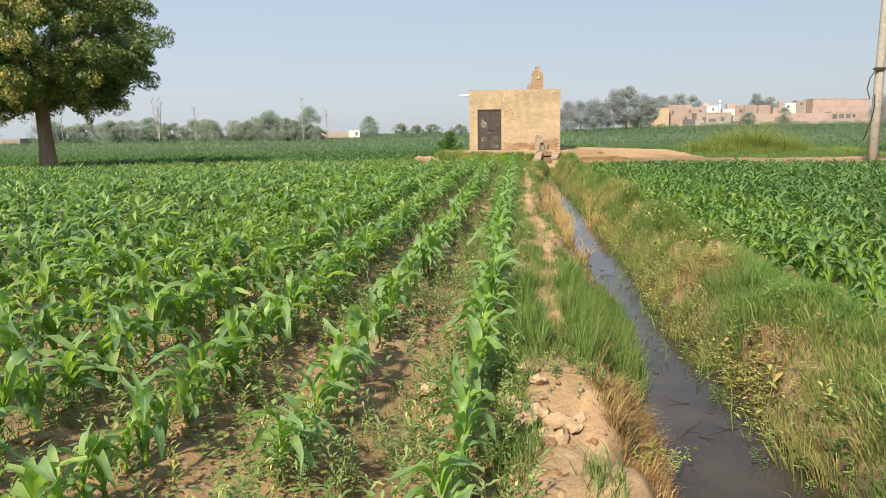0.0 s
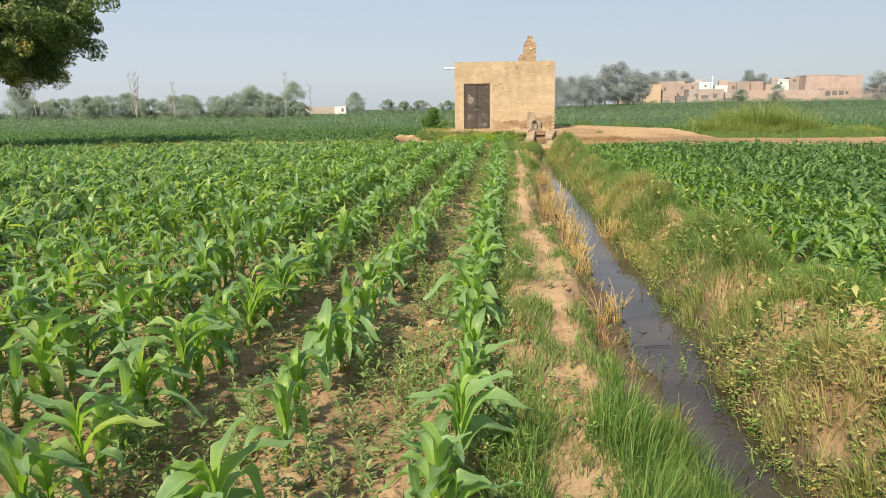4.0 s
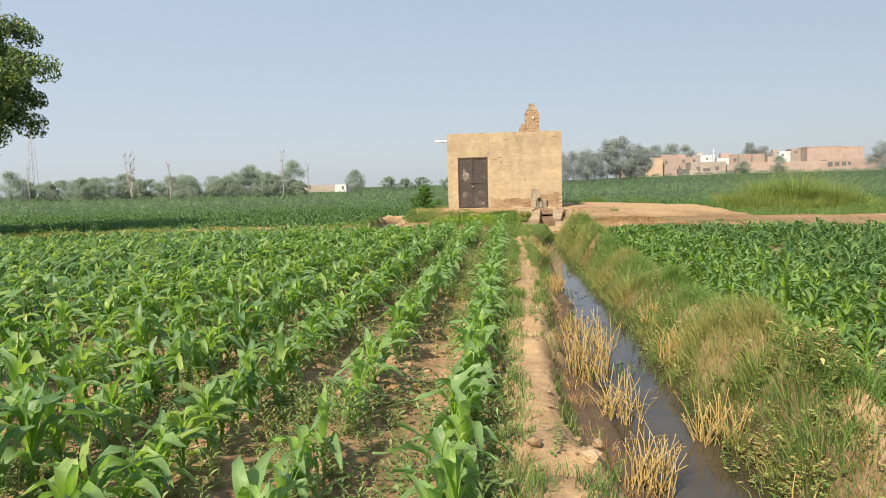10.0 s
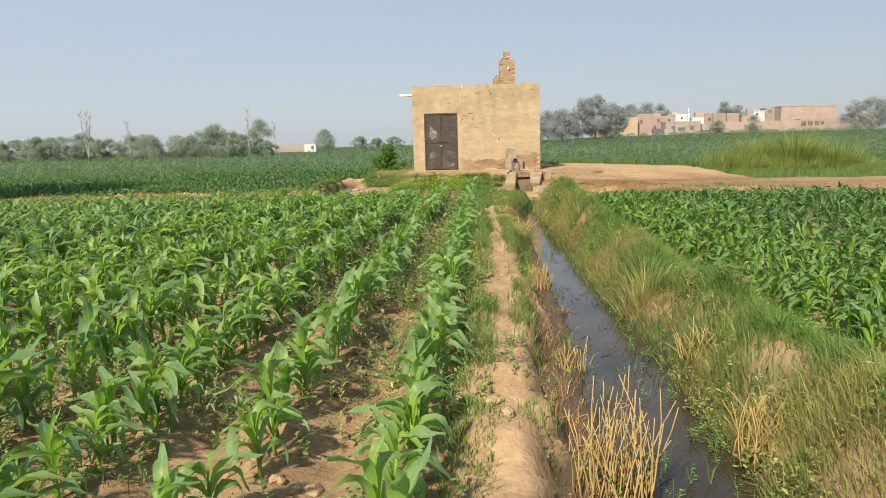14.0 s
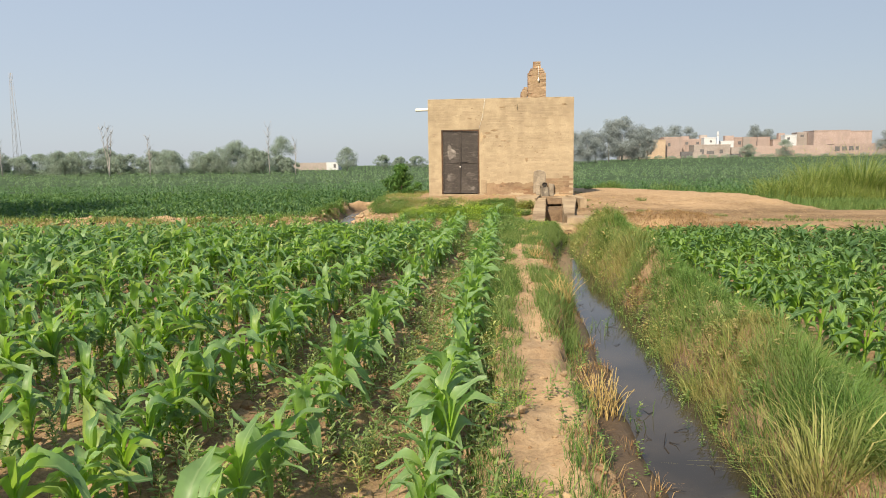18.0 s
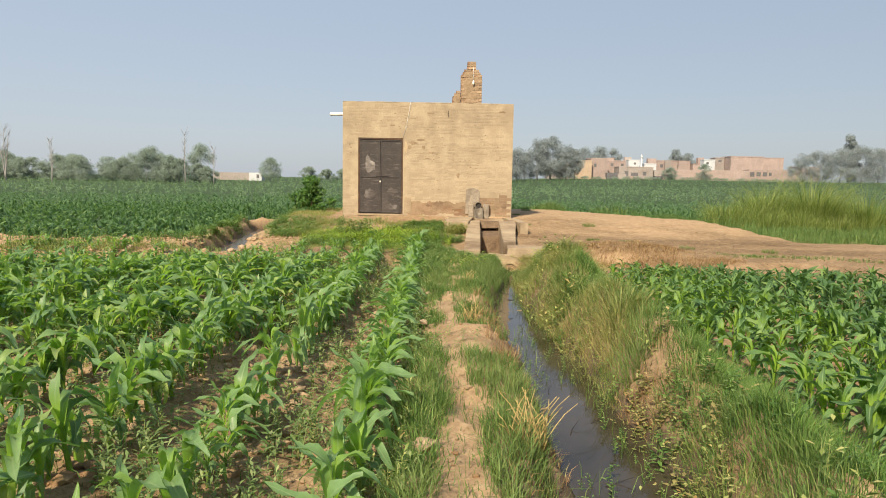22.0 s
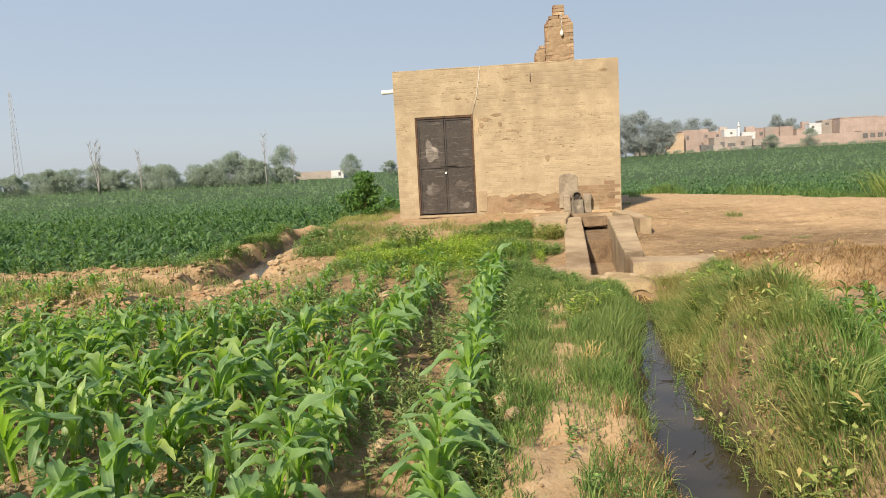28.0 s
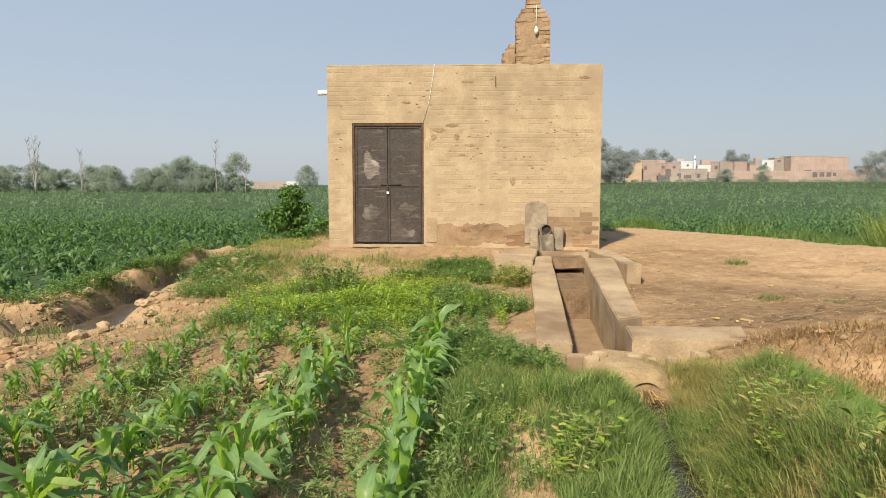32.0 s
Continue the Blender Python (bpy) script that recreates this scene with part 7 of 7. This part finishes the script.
def bare_tree(x, y, h, trunks, seed):
    g = random.Random(seed)
    t = thing("bare_tree", "leafless grey tree standing at the field's edge", "dead tree", (x, y, float(land_z(x, y))), "bare trees")
    for k in range(trunks):
        lean = (k - (trunks - 1) / 2) * 0.11 + g.uniform(-.03, .03)
        hh = h * g.uniform(0.85, 1.0)
        pts = [(lean * hh * f ** 1.2 + g.uniform(-.06, .06), g.uniform(-.08, .08), hh * f) for f in (0, .2, .4, .6, .8, 1)]
        part("trunk", tube(pts, [h * 0.013, h * 0.0105, h * 0.0085, h * 0.007, h * 0.005, h * 0.002], 6), M_DEADWOOD, t)
        for q in range(16):
            f = g.uniform(0.40, 0.98)
            b0 = Vector((lean * hh * f ** 1.2, 0, hh * f))
            a = g.choice((-1, 1))
            part("branch", tube([b0, b0 + Vector((a * h * 0.04, g.uniform(-.2, .2), h * 0.07)), b0 + Vector((a * h * g.uniform(0.04, 0.09), g.uniform(-.5, .5), h * g.uniform(0.10, 0.18)))], [h * 0.004, h * 0.003, h * 0.0012], 4), M_DEADWOOD, t)


for x, h, n, s in ((-68, 8.6, 3, 1), (-60.6, 6.8, 2, 2), (-39.2, 8.8, 1, 3), (-34.6, 7.2, 1, 4), (-88, 7.5, 1, 5)):
    bare_tree(x, 95, h, n, s)
mast = thing("lattice_mast", "thin grey steel lattice mast far away in haze", "mast", (-160, 200, 0))
for dx, dy in ((-1, -1), (1, -1), (1, 1), (-1, 1)):
    part("leg", tube([(dx, dy, 0), (dx * 0.3, dy * 0.3, 33)], 0.055, 4), M_DEADWOOD, mast)
for k in range(16):
    f, g_ = k / 16, (k + 1) / 16
    a_, b_ = 1 - 0.7 * f, 1 - 0.7 * g_
    part("brace", tube([(-a_, -a_, 33 * f), (b_, -b_, 33 * g_)], 0.03, 4), M_DEADWOOD, mast)
    part("brace", tube([(a_, -a_, 33 * f), (-b_, -b_, 33 * g_)], 0.03, 4), M_DEADWOOD, mast)

# ---- village on the horizon ----
def far_house(name, label, x0, x1, y, depth, top, mat, openings=(), parapet=True):
    """A flat-roofed house: walls, parapet and dark panels on the front, painted as shaded openings."""
    h = thing(name, label, "building", ((x0 + x1) / 2, y, 0), "village houses")
    w, base = (x1 - x0) / 2, -0.5
    part("wall", box(-w, w, 0, depth, base, top), mat, h)
    if parapet:
        part("parapet", box(-w - 0.08, w + 0.08, -0.08, depth + 0.08, top + 0.004, top + 0.35), mat, h)
    for ox, oz, ow, oh in openings:
        part("window", box(ox - ow / 2, ox + ow / 2, -0.06, -0.004, oz, oz + oh), M_FARDARK, h)
    return h


V = "flat-roofed brick village house far off in haze"
far_house("house", "yellow-washed blank village house far off", 53.6, 61.5, 240, 8, 8.6, M_FARYELLOW)
far_house("house", V, 61.7, 68.3, 243, 8, 9.6, M_FARWALL, ((-1.5, 6.5, 0.9, 1.3),))
far_house("house", V, 68.4, 81.0, 250, 8, 9.0, M_FARWALL, ((-3, 7.2, 1, 1), (1, 7.2, 1, 1)))
far_house("house", "low brick village house with dark doorways", 71.2, 84.0, 238, 7, 6.5, M_FARGREY, ((-3.6, 3.4, 1.4, 1.8), (-0.6, 3.0, 2.6, 1.6), (3.2, 3.6, 1.2, 1.4)))
far_house("house", "small white-painted upper room in the village", 77.0, 81.2, 246, 4, 9.3, M_WHITE, ((0.3, 7.8, 0.8, 0.8),))
far_house("house", "small white-painted village house", 82.5, 87.0, 244, 4, 7.9, M_WHITE, ())
far_house("house", V, 85.0, 90.5, 240, 6, 5.4, M_FARGREY, ((0.5, 2.6, 1.2, 1.8),))
far_house("house", V, 88.5, 103.0, 252, 8, 9.4, M_FARWALL, ((-4, 7.0, 1.2, 1.2), (2.6, 6.8, 1.0, 1.2)))
far_house("house", "long low red brick compound wall with no windows", 91.8, 119.6, 237, 1, 6.0, M_FARWALL, (), False)
far_house("house", "small white roof room in the village", 106.1, 110.2, 246, 4, 9.8, M_WHITE, ((-0.8, 8.3, 0.9, 0.9),))
far_house("house", V, 103.4, 112.0, 250, 6, 8.3, M_FARWALL, ((2, 6.6, 1, 1.1),))
far_house("house", "pale upper storey in the village", 112.0, 115.6, 250, 5, 10.8, M_FARGREY, ((0, 9.4, 1.2, 0.8),))
far_house("house", "large square red brick village house", 115.9, 128.6, 245, 9, 11.2, M_FARWALL, ())
far_house("house", "large red brick village house with a plain front", 128.9, 136.8, 246, 9, 10.9, M_FARWALL, ())
far_house("house", "long brick village house with a row of dark openings", 119.8, 140.5, 238, 5, 6.4, M_FARWALL, ((-9.0, 3.8, 1.6, 1.7), (-6.6, 4.0, 1.6, 1.5), (-4.2, 4.0, 1.6, 1.5), (-2.2, 4.2, 1.0, 1.2)), False)
far_house("house", V, 141.0, 150.0, 244, 6, 7.6, M_FARWALL, ((1, 5.2, 1.1, 1.3),))
far_house("house", V, 46.0, 53.0, 246, 6, 6.0, M_FARGREY, ((-1, 3.2, 1.0, 1.4),))
vrng = random.Random(77)
for k in range(9):
    x, w, top = 63 + 3.3 * k + vrng.uniform(-1, 1), vrng.uniform(2.0, 4.2), vrng.uniform(2.2, 4.4)
    far_house("house", "low broken brick shed before the village", x, x + w, 234.5 + vrng.uniform(0, 1.5), 2, top, vrng.choice((M_FARWALL, M_FARGREY, M_FARDARK)), (), False)
for k in range(9):
    x, w = 70 + 7.5 * k + vrng.uniform(-2, 2), vrng.uniform(1.6, 3.4)
    far_house("house", "small roof room above the village walls", x, x + w, 251, 2, vrng.uniform(9.6, 11.0), vrng.choice((M_FARWALL, M_FARGREY, M_FARWALL)), (), False)
minaret = thing("minaret", "slender white minaret among village roofs", "tower", (81.0, 243, 0), "village houses")
part("shaft", tube([(0, 0, 0), (0, 0, 10.2)], [0.42, 0.34], 8), M_WHITE, minaret)
part("cap", tube([(0, 0, 10.2), (0, 0, 10.7), (0, 0, 11.9)], [0.5, 0.42, 0.04], 8), M_WHITE, minaret)
far_house("house", "small white farm building beyond the fields", -42.8, -39.8, 150, 4, 1.9, M_WHITE, ((0.6, 0.6, 0.6, 0.9),), False)
far_house("house", "low pale wall of a far farmstead", -52.0, -43.0, 152, 2, 1.9, M_FARGREY, (), False)
far_house("house", "low pale wall among far trees", -113.0, -108.0, 110, 4, 1.1, M_FARGREY, (), False)
for k in range(22):
    x = 50 + 4.3 * k + frng.uniform(-1.5, 1.5)
    b_ = thing("bush", "low bush before the village walls, haze painted into its leaves", "bush", (x, 233 + frng.uniform(-1, 1), float(land_z(x, 233))), "village bushes")
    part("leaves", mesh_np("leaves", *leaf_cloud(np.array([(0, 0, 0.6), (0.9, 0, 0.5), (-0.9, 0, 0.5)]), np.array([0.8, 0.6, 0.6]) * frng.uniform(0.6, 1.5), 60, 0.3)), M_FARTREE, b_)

# ---- litter in and by the water ----
drng = random.Random(9)
for k in range(60):
    y = drng.uniform(-34, -9)
    x = drng.uniform(float(edge_l(y)) + 0.05, float(edge_r(y)) - 0.02)
    l = drng.uniform(0.04, 0.2)
    a = drng.uniform(0, 6.28)
    tw = part("twig", tube([(-l / 2, 0, 0), (0, 0.1 * l, 0.004), (l / 2, 0, drng.uniform(0, 0.06))], [0.003, 0.003, 0.0015], 4), M_DARK, at=pose(x, y, WATER_Z + 0.003, 0, 0, math.degrees(a)))
    tagged(tw, "thin dark twig floating on ditch water", "twig", "floating twigs")
P = sown(5200, 0.4, 1.6, -36, -8, lambda x, y: (x > edge_l(y) - 0.03) * (x < edge_r(y) + 0.05) * np.maximum(np.maximum(step(0.13, 0.02, edge_r(y) - x), step(0.10, 0.02, x - edge_l(y)) * (y > -12)), 0.6 * patch(80, 0.8, 0.66, 0.8)(x, y)))
P[:, 2] = WATER_Z
weeds("water_weeds", "small green weeds at the water's edge", M_WEED, P[::3], small_w, 0.3, 0.8)
stuff("water_grass", "grass blades standing in the shallow water", "grass", M_GRASS, blades(P, 0.14, 0.005, 0.9))
for x, y, a, l in ((3.35, -5.95, 20, 0.15), (2.9, -4.9, 80, 0.10), (4.3, -2.4, 10, 0.08), (3.6, -0.5, 40, 0.07), (2.75, -4.7, 100, 0.12), (3.05, -4.75, 10, 0.12), (3.0, -1.5, 60, 0.06)):
    s_ = part("wood_chip", box(-l / 2, l / 2, -l * 0.16, l * 0.16, 0, 0.02, 0.006), M_STRAW, at=pose(x, y, float(land_z(x, y)) + 0.005, 0, 8, a))
    tagged(s_, "small pale scrap lying on the bare yard", "scrap", "scraps on the yard")
# dead reeds washed into the culvert mouth
reeds = thing("dead_reeds", "brown dead reeds stuck in the culvert mouth", "dead reeds", (1.57, -6.5, -0.84))
for k in range(70):
    a, l = drng.uniform(-0.7, 0.7), drng.uniform(0.08, 0.2)
    part("reed", tube([(drng.uniform(-0.12, 0.12), 0.12, 0.02 + drng.uniform(0, 0.12)), (0.10 * a, 0.0, 0.10 + drng.uniform(0, 0.08)), (0.3 * a * l / 0.2, -0.06 - 0.3 * l, drng.uniform(-0.02, 0.14))], [0.005, 0.006, 0.003], 4), M_STRAW if k % 3 == 0 else M_TRASH, reeds)
n_ = 5200
gx_, gy_ = RNG.uniform(1.2, 1.75, n_), RNG.uniform(-8.3, -7.0, n_)
keep = (np.abs(gx_ - 0.5 * (edge_l(gy_) + edge_r(gy_))) > 0.05 + 0.12 * step(-7.6, -8.3, gy_))
P = np.stack([gx_, gy_, np.maximum(land_z(gx_, gy_), WATER_Z)], -1)[keep]
stuff("water_grass", "grass closing over the head of the ditch", "grass", M_GRASS, blades(P, 0.15, 0.005, 1.1))
